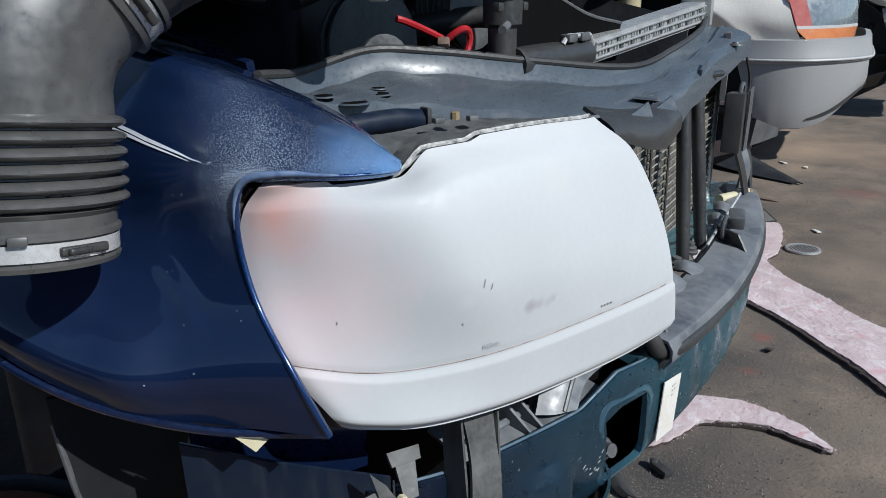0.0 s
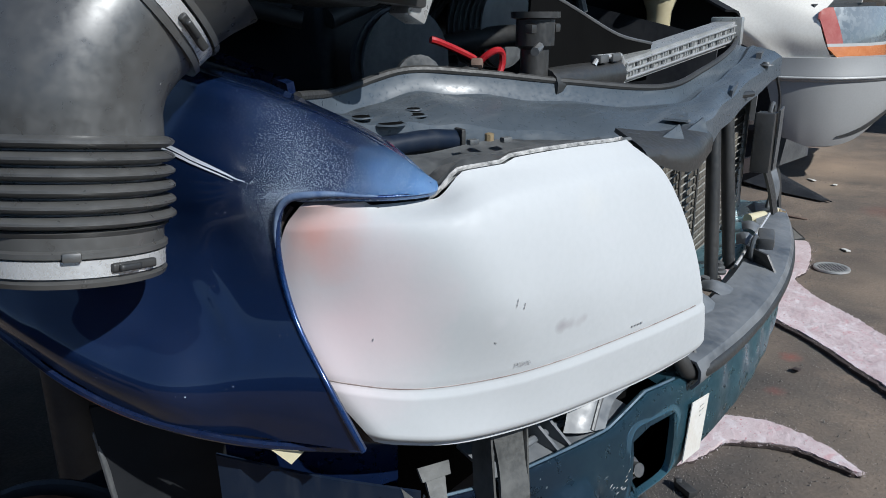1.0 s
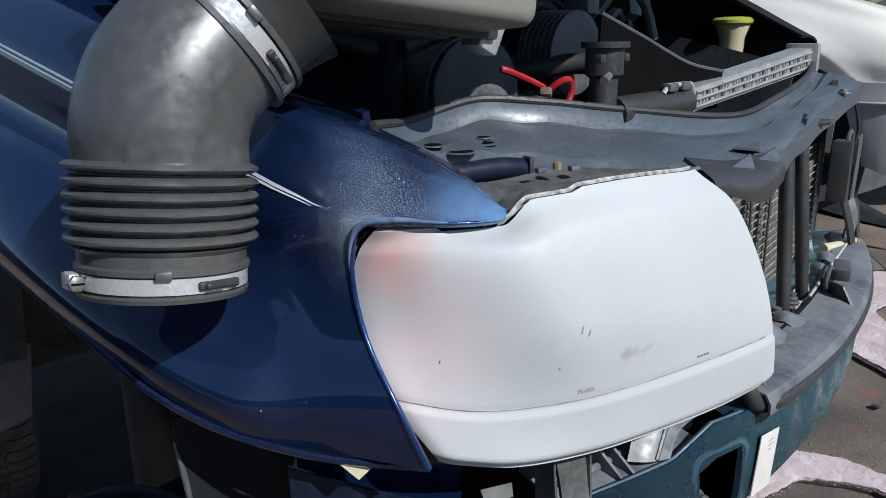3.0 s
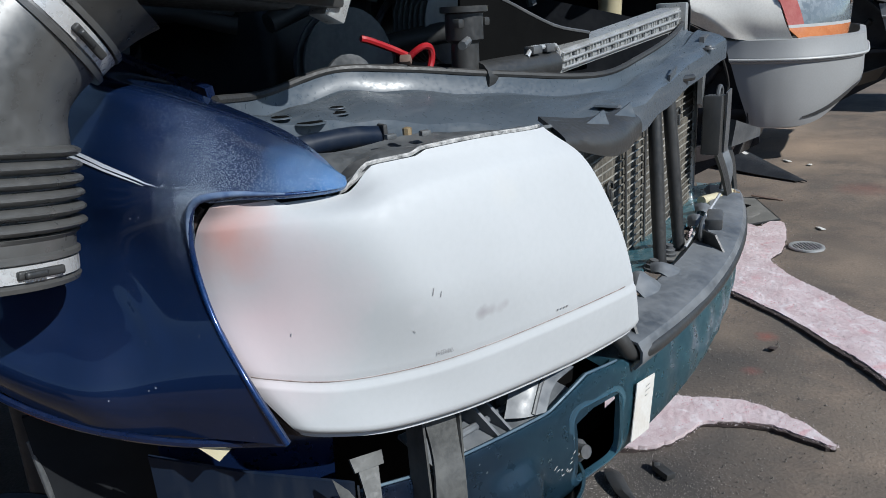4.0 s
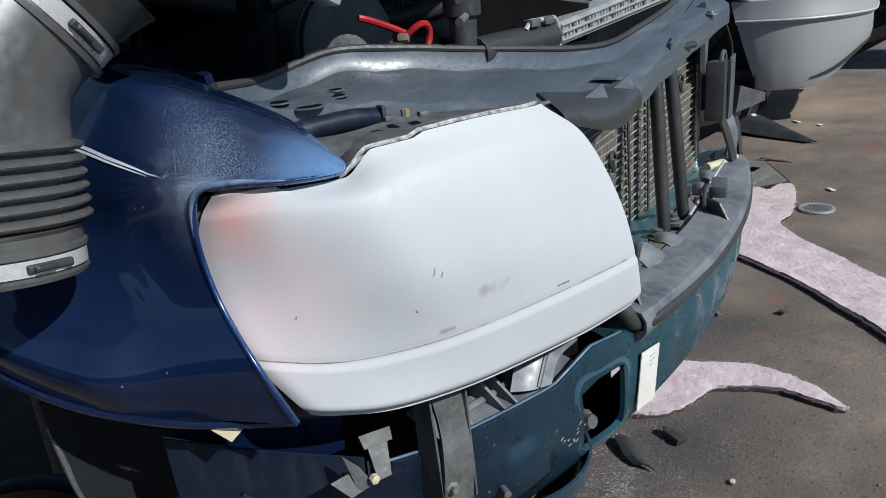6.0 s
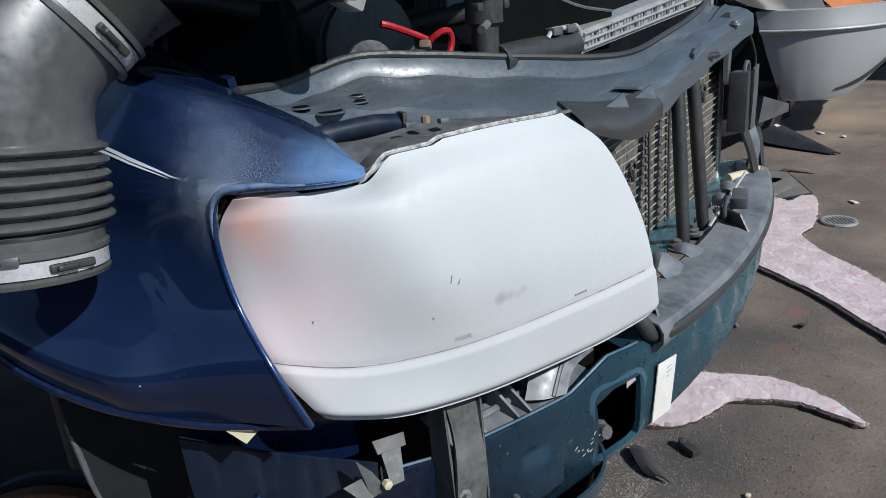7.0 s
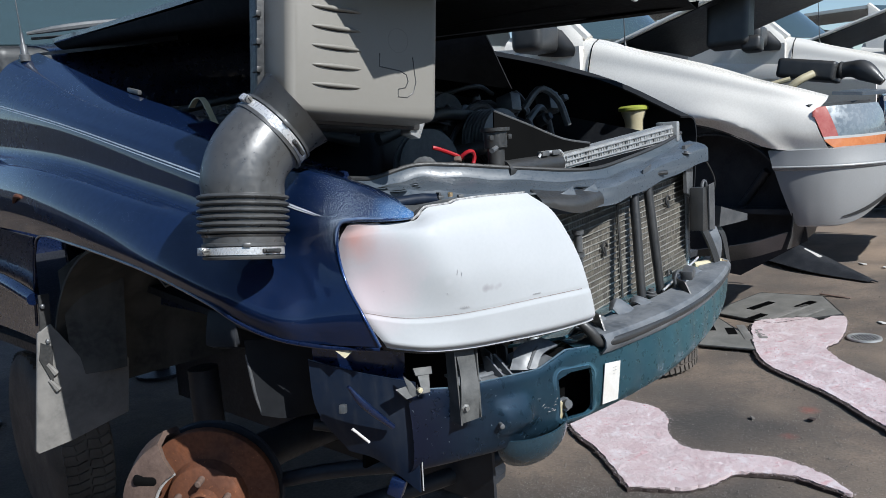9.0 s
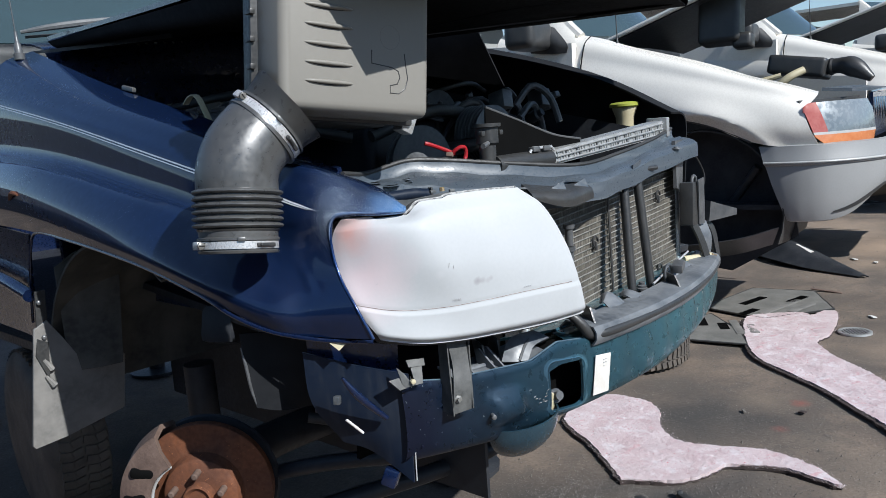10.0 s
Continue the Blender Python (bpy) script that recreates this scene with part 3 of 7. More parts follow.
part("small_bolt", lathe([(0, 0.005), (0.007, 0.005), (0.008, 0.003)], (0.72, 0.478, 1.326), (0.72, 0.478, 1.4), 8), M_BRASS, header)

# bumper beam
def beam_y(x):
    return 0.325 + 0.105 * ((x - 1.27) / 0.65) ** 2


def beam_top(x):
    if x < 0.66:
        return 0.992 - 0.2 * (x - 0.55)
    if x < 0.84:
        return 0.972 - 0.06 * (x - 0.66)
    if x < 0.92:
        return 0.961 + 0.28 * (x - 0.84)
    return 0.983 - 0.14 * (x - 0.92) if x < 1.0 else 0.972


beam_x = [0.545 + 0.0125 * k for k in range(0, 122)]


def beam_rows():
    rows = [[] for _ in range(20)]
    for x in beam_x:
        y, zt, zb = beam_y(x), beam_top(x), 0.818 + 0.016 * max(0.0, 0.75 - x) / 0.2 + 0.05 * max(0.0, x - 1.3)
        dome = 1 / (1 + (abs(x - 0.760) / 0.040) ** 6)
        for r, (s, back) in enumerate(((-0.02, 0.085), (-0.005, 0.02), (0.0, 0.006), (0.04, 0.003), (0.12, 0.001), (0.2, 0.0), (0.28, -0.001), (0.36, -0.0025), (0.44, -0.003), (0.52, -0.0033), (0.6, -0.0035), (0.67, -0.003), (0.74, -0.0025), (0.81, -0.001), (0.86, 0.0), (0.90, 0.002), (0.94, 0.005), (0.97, 0.008), (1.0, 0.014), (1.0, 0.09))):
            z = zt + (zb - zt) * s
            if r < 2 and x < 0.99:
                back, z = (0.016, zt - 0.012) if r == 0 else (0.014, zt + 0.001)
            bulge = 0.024 * dome / (1 + (abs(z - 0.892) / 0.030) ** 6) * (1 - 0.55 * min(1.0, max(0.0, (z - 0.872) / 0.05)))
            rib = 0.004 * math.sin(x * 60) * (1 if 1.05 < x < 1.8 and 0.1 < s < 0.9 else 0)
            rows[r].append(Vector((x, y + back - bulge + rib * 0.5, z)))
    return rows


def face_off(x, z):
    """How far the beam's face stands behind its plan line at a height."""
    u = (beam_top(x) - z) / (beam_top(x) - 0.818)
    steps = ((0.0, 0.006), (0.12, 0.001), (0.36, -0.0025), (0.6, -0.0035), (0.81, -0.001), (0.90, 0.002), (0.97, 0.008), (1.2, 0.012))
    for (a, fa), (b, fb) in zip(steps, steps[1:]):
        if u <= b:
            return fa + (fb - fa) * max(0.0, (u - a) / (b - a))
    return steps[-1][1]


def beam_mesh():
    """The beam with its tow-hook opening left out."""
    rows = beam_rows()
    bm = bmesh.new()
    vs = [[bm.verts.new(p) for p in r] for r in rows]
    for i in range(len(rows) - 1):
        for j in range(len(beam_x) - 1):
            if 6 <= i <= 15 and 0.880 < beam_x[j] + 0.006 < 0.988:
                continue
            bm.faces.new((vs[i][j], vs[i][j + 1], vs[i + 1][j + 1], vs[i + 1][j]))
    bmesh.ops.solidify(bm, geom=bm.faces[:], thickness=0.004)
    return bm


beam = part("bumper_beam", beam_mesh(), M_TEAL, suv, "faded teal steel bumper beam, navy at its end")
hx0, hx1, hz0, hz1 = 0.877, 0.990, 0.834, 0.942
hole_loop = []
for x, z in rounded(hx1 - hx0, hz1 - hz0, 0.022, 5):
    cx = (hx0 + hx1) / 2 + x
    hole_loop.append((cx, beam_y(cx) - 0.0022, (hz0 + hz1) / 2 + z - 0.12 * x))
mid = Vector(((hx0 + hx1) / 2, 0, (hz0 + hz1) / 2))
frame_rows = []
for grow, off in ((0.985, 0.010), (0.990, 0.003), (1.0, -0.0006), (1.03, -0.0016), (1.07, -0.0008), (1.12, -0.0006), (1.17, -0.0005), (1.19, 0.002)):
    ring = []
    for p in hole_loop + hole_loop[:1]:
        x = mid.x + (p[0] - mid.x) * grow
        z = mid.z + (p[2] - mid.z) * (1 + (grow - 1) * 0.8)
        ring.append(Vector((x, beam_y(x) + face_off(x, z) + off, z)))
    frame_rows.append(ring)
part("opening_rim", sheet(frame_rows, 0.002, (0, -1, 0)), M_TEAL, beam)
part("label_plate", plate([(1.022, beam_y(1.022) - 0.0065, 0.930), (1.077, beam_y(1.077) - 0.0065, 0.923), (1.062, beam_y(1.062) - 0.0065, 0.838), (1.007, beam_y(1.007) - 0.0065, 0.842)], 0.0015), M_STICKER, beam, "blank white paper label")
part("stud", lathe([(0, 0.0075), (0.012, 0.0075), (0.013, 0.005), (0.03, 0.005), (0.031, 0.003)], (0.727, 0.402, 0.885), (0.70, 0.36, 0.885), 10), M_GREY, beam, "rusty stud")
part("paint_chip", block((0.016, 0.001, 0.008), (0.695, beam_y(0.695) - 0.002, 0.905), (0, 20, -20), 0.003), M_STICKER, beam)
for k, (x, z) in enumerate(((1.60, 0.90), (1.66, 0.93), (1.52, 0.91))):
    part("scratch", block((0.0012 + 0.012 * (k % 3 == 2), 0.0008, 0.014 - 0.013 * (k % 3 == 2)), (x, beam_y(x) - 0.0025, z), (0, 20 - 9 * k, 0), 0), M_LIGHTTRIM, beam)
srng = random.Random(9)
for k in range(12):
    x = 0.835 + 0.055 * srng.random()
    part("scratch", block((0.004 + 0.006 * srng.random(), 0.0006, 0.0007), (x, beam_y(x) - 0.0040, 0.868 + 0.03 * srng.random() + 0.25 * (x - 0.86)), (0, -20 + 30 * srng.random(), 0), 0), M_LIGHTTRIM, beam)
for k in range(5):
    x = 1.050 + 0.008 * (k % 2)
    part("print_bar", block((0.006, 0.0005, 0.0016), (x, beam_y(x) - 0.0084, 0.914 - 0.007 * (k // 2)), (0, 6, 0), 0), M_LIGHTTRIM, beam)
part("top_edge", sweep([(x, beam_y(x) + 0.010, beam_top(x) + 0.0005) for x in beam_x[2:37]], 0.0022, 6), M_LIPTEAL, beam, "thin pale upper edge")
# black sheet added behind the opening for the shade inside the beam
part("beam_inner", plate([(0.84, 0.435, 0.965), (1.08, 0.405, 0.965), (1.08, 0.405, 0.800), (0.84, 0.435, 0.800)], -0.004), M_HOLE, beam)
hook = part("tow_bracket", block((0.040, 0.04, 0.045), (0.922, 0.402, 0.846), (10, 12, 20), 0.006), M_CREAM, beam, "dirty bolt and bracket inside the opening")
part("bolt", lathe([(0, 0.016), (0.006, 0.016), (0.006, 0.010), (0.02, 0.010)], (0.930, 0.384, 0.858), (0.915, 0.34, 0.872), 10), M_GREY, hook)
bowl = [[Vector((0.845 + 0.105 * math.cos(a) * math.cos(b), 0.432 - 0.075 * math.cos(a) * abs(math.sin(b)) - 0.012 * math.cos(a), 0.838 - 0.088 * math.sin(a))) for b in [math.pi * (1.0 + k / 24) for k in range(25)]] for a in [math.pi * 0.5 * q / 10 for q in range(10)]]
part("tow_bowl", sheet(bowl, 0.004, (0.8, -1, 0.8)), M_BOWL, beam, "dark teal bowl hanging below the beam")

part("end_edge", sweep([(0.566, 0.452, 1.000), (0.564, 0.4515, 0.92), (0.560, 0.4515, 0.797)], 0.0013, 6), M_LIGHTTRIM, beam, "thin pale edge line")

# grey strut from lamp to beam
strut = part("strut", sheet(grid_of([[(0.640, 0.428, 1.062), (0.658, 0.421, 1.060), (0.678, 0.412, 1.056)], [(0.637, 0.413, 1.01), (0.655, 0.408, 1.007), (0.672, 0.402, 1.004)], [(0.624, 0.401, 0.972), (0.643, 0.394, 0.971), (0.660, 0.388, 0.970)], [(0.614, 0.399, 0.920), (0.634, 0.393, 0.921), (0.653, 0.387, 0.922)]], 8, 16), 0.004), M_BRACKET, suv, "grey steel headlamp strut")
part("flange", plate([(0.637, 0.422, 1.060), (0.644, 0.450, 1.060), (0.618, 0.425, 0.920), (0.612, 0.393, 0.918)], 0.003), M_BRACKET, strut)
part("flange", plate([(0.680, 0.404, 1.056), (0.682, 0.44, 1.056), (0.659, 0.41, 0.922), (0.655, 0.382, 0.922)], 0.003), M_BRACKET, strut)
part("bolt", lathe([(0, 0.013), (0.003, 0.013), (0.003, 0.008), (0.011, 0.008), (0.012, 0.004), (0.018, 0.004)], (0.631, 0.401, 0.946), (0.60, 0.34, 0.955), 6), M_DULLSTEEL, strut)

# pieces in the dark under the lamp
inner = part("inner_bracket", plate([(0.515, 0.458, 1.004), (0.540, 0.45, 1.006), (0.556, 0.435, 0.988), (0.525, 0.442, 0.986)], 0.004), M_BRACKET, suv, "bent grey lamp brackets")
part("tab", plate([(0.534, 0.455, 1.026), (0.543, 0.444, 1.012), (0.55, 0.430, 0.992), (0.536, 0.44, 0.988)], 0.003), M_BRACKET, inner)
part("tab", plate([(0.562, 0.458, 1.030), (0.596, 0.445, 1.027), (0.592, 0.440, 1.015), (0.560, 0.450, 1.018)], 0.003), M_BRACKET, inner)
part("tab", plate([(0.566, 0.452, 1.019), (0.588, 0.444, 1.016), (0.572, 0.428, 0.988), (0.558, 0.434, 0.988)], 0.003), M_BRACKET, inner)
part("bolt", lathe([(0, 0.005), (0.006, 0.005), (0.007, 0.003)], (0.548, 0.43, 1.0), (0.53, 0.38, 1.0), 6), M_CREAM, inner)
for k in range(3):
    x = 0.72 + 0.05 * k
    part("rib", plate([(x, 0.445, 1.004), (x + 0.02, 0.49, 1.010), (x + 0.03, 0.49, 0.965), (x - 0.003, 0.44, 0.962)], 0.004), M_GREY, inner)
part("shelf", sheet(grid_of([[(0.665, 0.415, 0.952), (0.78, 0.392, 0.950), (0.90, 0.368, 0.962)], [(0.675, 0.44, 0.962), (0.79, 0.418, 0.958), (0.905, 0.39, 0.968)], [(0.69, 0.50, 0.975), (0.80, 0.48, 0.972), (0.91, 0.46, 0.980)]], 12, 8), 0.004), M_LEDGE, inner, "dusty grey plastic shelf")
for gx, gy in ((0.715, 0.425), (0.765, 0.412), (0.785, 0.408)):
    part("gusset", plate([(gx, gy + 0.040, 0.998), (gx + 0.004, gy + 0.052, 0.994), (gx + 0.004, gy + 0.05, 0.965), (gx + 0.002, gy - 0.008, 0.956)], 0.004), M_LEDGE, inner)
part("ridge", sweep([(0.70, 0.452, 0.968), (0.79, 0.436, 0.965), (0.89, 0.412, 0.975)], 0.005, 8, 10), M_LEDGE, inner)
part("ramp", sheet(grid_of([[(0.795, 0.418, 0.966), (0.835, 0.425, 1.002), (0.905, 0.415, 1.004)], [(0.812, 0.400, 0.964), (0.850, 0.405, 0.996), (0.910, 0.398, 0.998)], [(0.840, 0.385, 0.962), (0.868, 0.388, 0.984), (0.915, 0.382, 0.990)]], 10, 8), 0.004), M_LEDGE, inner, "curved dusty grey ramp")
# thin tube added as the ramp's highlight, not a part of it
part("ramp_fold", sweep([(0.822, 0.392, 0.966), (0.848, 0.396, 0.990), (0.866, 0.398, 0.999)], 0.0035, 8, 8), M_GREY, inner, "grey strip for the highlight on the ramp")
# black sheet that stands in for the shade behind lamp and beam
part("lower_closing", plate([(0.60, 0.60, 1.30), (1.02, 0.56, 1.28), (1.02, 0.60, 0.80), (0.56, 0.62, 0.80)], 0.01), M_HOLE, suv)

# bumper end: dark plate and splash shield below the fender
endp = part("end_plate", sheet(grid_of([[(0.440, 0.60, 1.060), (0.50, 0.53, 1.03), (0.565, 0.455, 1.005)], [(0.45, 0.60, 0.96), (0.50, 0.535, 0.94), (0.562, 0.455, 0.92)], [(0.50, 0.58, 0.87), (0.53, 0.53, 0.85), (0.558, 0.455, 0.795)]], 14, 14), 0.004), M_ENDPLATE, suv, "dark bumper end plate")
part("blue_rod", sweep([(0.445, 0.50, 1.025), (0.47, 0.49, 0.985), (0.520, 0.476, 0.930)], [0.003, 0.0075, 0.005], 10, 12), M_NAVY, endp, "blue painted rod")
part("clip", block((0.014, 0.012, 0.016), (0.437, 0.51, 0.985), (0, 10, 30), 0.003), M_GREY, endp)
part("white_strip", sweep([(0.433, 0.485, 0.955), (0.460, 0.475, 0.923)], 0.0025, 6), M_STICKER, endp, "bright metal strip")
part("connector", block((0.025, 0.03, 0.035), (0.54, 0.50, 0.80), (20, 10, 30), 0.005), M_NAVY, endp)
part("inner_skirt", plate([(0.45, 0.60, 1.085), (0.585, 0.50, 1.05), (0.58, 0.50, 0.90), (0.47, 0.62, 0.93)], 0.004), M_NAVY, suv)
part("splash_liner", sheet(grid_of([[(0.390, 0.725, 1.092), (0.43, 0.70, 1.088), (0.50, 0.62, 1.078), (0.56, 0.58, 1.06)], [(0.394, 0.722, 1.010), (0.43, 0.705, 1.0), (0.51, 0.66, 0.99), (0.57, 0.60, 0.99)], [(0.406, 0.72, 0.942), (0.45, 0.70, 0.925), (0.50, 0.70, 0.918), (0.565, 0.68, 0.913)]], 18, 14), 0.006), M_LINING, suv, "dark plastic splash liner")
# grey strip paints the light that catches the liner's edge
part("liner_edge", sweep([(0.388, 0.722, 1.064), (0.392, 0.718, 1.03), (0.396, 0.716, 0.985), (0.405, 0.716, 0.945)], [0.0015, 0.0035, 0.003, 0.002], 8, 12), M_GREY, suv, "liner edge with its highlight painted grey")

# absorber ledge on the beam
ax = [1.015 + 0.012 * k for k in range(78)]
ledge_rows = []
for back, z in ((0.075, 0.985), (0.06, 1.000), (0.02, 0.998), (-0.008, 0.992), (-0.014, 0.982), (-0.014, 0.968), (-0.004, 0.955)):
    ledge_rows.append([Vector((x, beam_y(x) + back, z + 0.006 * math.sin(3 * x))) for x in ax])
ledge = part("absorber_ledge", sheet(ledge_rows, 0.004), M_LEDGE, suv, "dusty black plastic bumper ledge")
part("front_lip", sweep([(0.978, 0.385, 1.030), (0.990, 0.368, 1.022), (1.004, 0.352, 1.000), (1.020, 0.342, 0.978)] + [(x, beam_y(x) - 0.012, 0.976 + 0.006 * math.sin(3 * x)) for x in (1.06, 1.2, 1.4, 1.6, 1.8, 1.94)], [0.006, 0.010, 0.012, 0.012, 0.011, 0.010, 0.010, 0.010, 0.009, 0.007], 12, 60), M_PLASTIC, ledge)
for x, h in ((1.045, 0.030), (1.47, 0.020)):
    part("gusset", plate([(x, beam_y(x) + 0.02, 1.0 + h), (x + 0.03, beam_y(x) + 0.065, 1.005 + h * 0.9), (x + 0.035, beam_y(x) + 0.07, 0.99), (x - 0.01, beam_y(x), 0.99)], 0.004), M_PLASTIC, ledge)
part("bracket", block((0.05, 0.03, 0.025), (1.54, 0.375, 1.03), (0, -10, 15), 0.006), M_GREY, ledge)
for x, w, h in ((1.10, 0.05, 0.016), (1.20, 0.07, 0.030), (1.30, 0.05, 0.014), (1.58, 0.06, 0.026), (1.70, 0.05, 0.018)):
    y = beam_y(x)
    part("torn_flap", sheet(grid_of([[(x - w / 2, y + 0.045, 0.996), (x, y + 0.042, 1.000), (x + w / 2, y + 0.045, 0.998)], [(x - w / 2, y + 0.066, 0.998 + h * 0.5), (x, y + 0.070, 1.0 + h), (x + w / 2, y + 0.066, 1.0 + h * 0.35)], [(x - w * 0.3, y + 0.085, 0.996 + h * 0.3), (x + w * 0.1, y + 0.092, 0.998 + h * 0.8), (x + w * 0.5, y + 0.080, 0.995)]], 8, 6), 0.003), M_LEDGE, ledge)
part("hook_ring", sweep([(1.50 + 0.022 * math.cos(a), 0.385, 1.02 + 0.022 * math.sin(a)) for a in [2 * math.pi * k / 16 for k in range(17)]], 0.004, 8, closed_ends=False), M_GREY, ledge)
part("rod", sweep([(1.44, 0.40, 1.0), (1.66, 0.40, 1.05)], 0.003, 6), M_STEEL, ledge)
part("lower_shelf", plate([(1.0, 0.42, 0.985), (2.0, 0.47, 1.0), (2.0, 0.62, 0.96), (1.0, 0.62, 0.93)], 0.006), M_TEAL, ledge)
for x, y in ((1.335, 0.425), (1.43, 0.43)):
    part("spring_washer", lathe([(0, 0.016), (0.005, 0.017), (0.006, 0.012), (0.012, 0.013), (0.013, 0.008), (0.02, 0.008)], (x, y, 0.985), (x, y - 0.01, 1.05), 14), M_GREY, ledge)

# condenser
def core(x, z):
    return (x, 0.515, z + 0.075 * (x - 1.45))


CORE_L, CORE_R = 1.03, 1.832
radiator = part("radiator", plate([core(CORE_L, 1.268), core(CORE_R, 1.268), core(CORE_R, 0.90), core(CORE_L, 0.90)], -0.03), M_FIN, suv, "dusty condenser with bent fins")
n_rows = 24
for k in range(n_rows):
    z = 0.905 + 0.0154 * k
    bm = bmesh.new()
    xs = [CORE_L + 0.004 + (CORE_R - CORE_L - 0.008) * q / 10 for q in range(11)]
    sweep([(x, 0.5115 + random.uniform(-0.0008, 0.0008), core(x, z)[2] + random.uniform(-0.0008, 0.0008)) for x in xs], 0.0018, 5, bm=bm)
    part("slat", bm, M_TUBE, radiator)
part("side_tank", sweep([(CORE_R + 0.012, 0.518, 0.95), (CORE_R + 0.012, 0.518, 1.31)], 0.011, 10), M_ALU, radiator)
part("side_tank", sweep([(CORE_L - 0.012, 0.518, 0.88), (CORE_L - 0.012, 0.518, 1.25)], 0.013, 10), M_ALU, radiator)
for x0, x1 in ((1.408, 1.424), (1.512, 1.520)):
    part("core_strip", plate([(x0 - 0.004, 0.5088, 1.262), (x0 + 0.004, 0.5088, 1.263), (x1 + 0.004, 0.5088, 0.906), (x1 - 0.004, 0.5088, 0.905)], 0.002), M_PLASTIC, radiator, "black strip across the fins")
for x, z in ((1.335, 1.125), (1.70, 1.205), (1.70, 0.985), (1.24, 1.00)):
    c = part("clip", sweep([(x + 0.012 * math.cos(a), 0.506, z + 0.014 * math.sin(a)) for a in [2 * math.pi * k / 12 for k in range(11)]], 0.003, 6), M_PLASTIC, radiator)
    part("leg", sweep([(x, 0.506, z), (x - 0.004, 0.503, z - 0.022)], 0.004, 6), M_PLASTIC, c)
for z, h in ((1.205, 0.04), (1.15, 0.03), (1.08, 0.02)):
    part("hose_fitting", lathe([(0, 0.010), (h, 0.010), (h + 0.003, 0.014), (h + 0.012, 0.014)], (1.165, 0.478, z - h - 0.02), (1.160, 0.474, z + h), 12), M_GREY, radiator)
for a, b in (((1.392, 0.450, 1.262), (1.360, 0.418, 0.972)), ((1.468, 0.450, 1.268), (1.463, 0.418, 0.985))):
    part("latch_tube", sweep([(a[0] + 0.012, a[1] + 0.01, a[2] + 0.045), (a[0] + 0.004, a[1], a[2] + 0.012), a, ((a[0] + b[0]) / 2, (a[1] + b[1]) / 2, (a[2] + b[2]) / 2), b], [0.005, 0.007, 0.0115, 0.0125, 0.011], 14, 16), M_PLASTIC, suv, "black hood latch support tube")
part("latch_bracket", plate([(1.405, 0.432, 1.318), (1.465, 0.440, 1.330), (1.452, 0.446, 1.262), (1.412, 0.442, 1.258)], 0.004), M_SUPPORT, suv, "grey hood latch bracket")
part("latch_hook", sweep([(1.345, 0.435, 1.255), (1.352, 0.432, 1.285), (1.366, 0.436, 1.305)], 0.004, 6, 6), M_STEEL, suv)
part("latch_pin", sweep([(1.475, 0.45, 1.300), (1.54, 0.43, 1.300)], 0.006, 8), M_PLASTIC, suv)
for k, (x, y, z, h) in enumerate(((1.842, 0.462, 1.165, 0.13), )):
    fb = part("end_bracket", block((0.080, 0.040, h), (x - 0.006, y + 0.006, z), (0, 4, 8), 0.004), M_PLASTIC, suv, "grey bumper end bracket with lifting loop")
    part("loop", sweep([(x + 0.01 + 0.015 * math.cos(a), y, z + h / 2 + 0.018 * math.sin(a)) for a in [math.pi * q / 8 for q in range(9)]], 0.005, 8), M_GREY, fb)
    part("face_plate", sheet(grid_of([[(1.835, 0.444, 1.236), (1.884, 0.448, 1.240)], [(1.842, 0.446, 1.17), (1.892, 0.450, 1.17)], [(1.850, 0.450, 1.10), (1.900, 0.454, 1.095)]], 4, 8), 0.004), M_GREY, fb, "dull grey face of the bracket")
    part("lower_cup", sheet(grid_of([[(1.87, 0.47, 1.10), (1.92, 0.46, 1.10), (1.955, 0.48, 1.095)], [(1.88, 0.455, 1.05), (1.925, 0.445, 1.05), (1.965, 0.465, 1.045)], [(1.885, 0.46, 1.005), (1.93, 0.45, 1.0), (1.97, 0.47, 0.995)]], 8, 8), 0.004), M_LEDGE, fb, "dusty blue-grey cup")
    part("strap", sheet(grid_of([[(1.80, 0.45, 1.11), (1.835, 0.44, 1.05), (1.86, 0.43, 0.98)], [(1.84, 0.45, 1.11), (1.875, 0.44, 1.05), (1.90, 0.43, 0.98)]], 10, 4), 0.006), M_PLASTIC, fb)
    part("outer_wing", plate([(1.93, 0.46, 1.165), (2.09, 0.44, 1.12), (2.09, 0.44, 1.10), (1.94, 0.47, 1.10)], 0.02), M_GREY, fb)
    part("outer_strap", sheet(grid_of([[(1.90, 0.48, 1.12), (1.965, 0.46, 1.07), (1.99, 0.45, 0.98)], [(1.94, 0.48, 1.12), (2.0, 0.46, 1.07), (2.02, 0.45, 0.97)]], 10, 4), 0.006), M_PLASTIC, fb)
    part("drain_pipe", sweep([(1.78, 0.47, 1.0), (1.915, 0.438, 0.99)], 0.011, 10), M_CREAM, fb, "dirty cream pipe")
    part("cap_bolt", lathe([(0, 0.013), (0.01, 0.015), (0.014, 0.010), (0.022, 0.009)], (1.91, 0.44, 0.985), (1.92, 0.40, 0.987), 12), M_BRASS, fb, "yellow brass bolt")
    part("guide_wire", sweep([(1.86, 0.47, 1.33), (1.95, 0.47, 1.24), (1.90, 0.47, 1.16)], 0.003, 6, 10), M_RUBBER, fb)
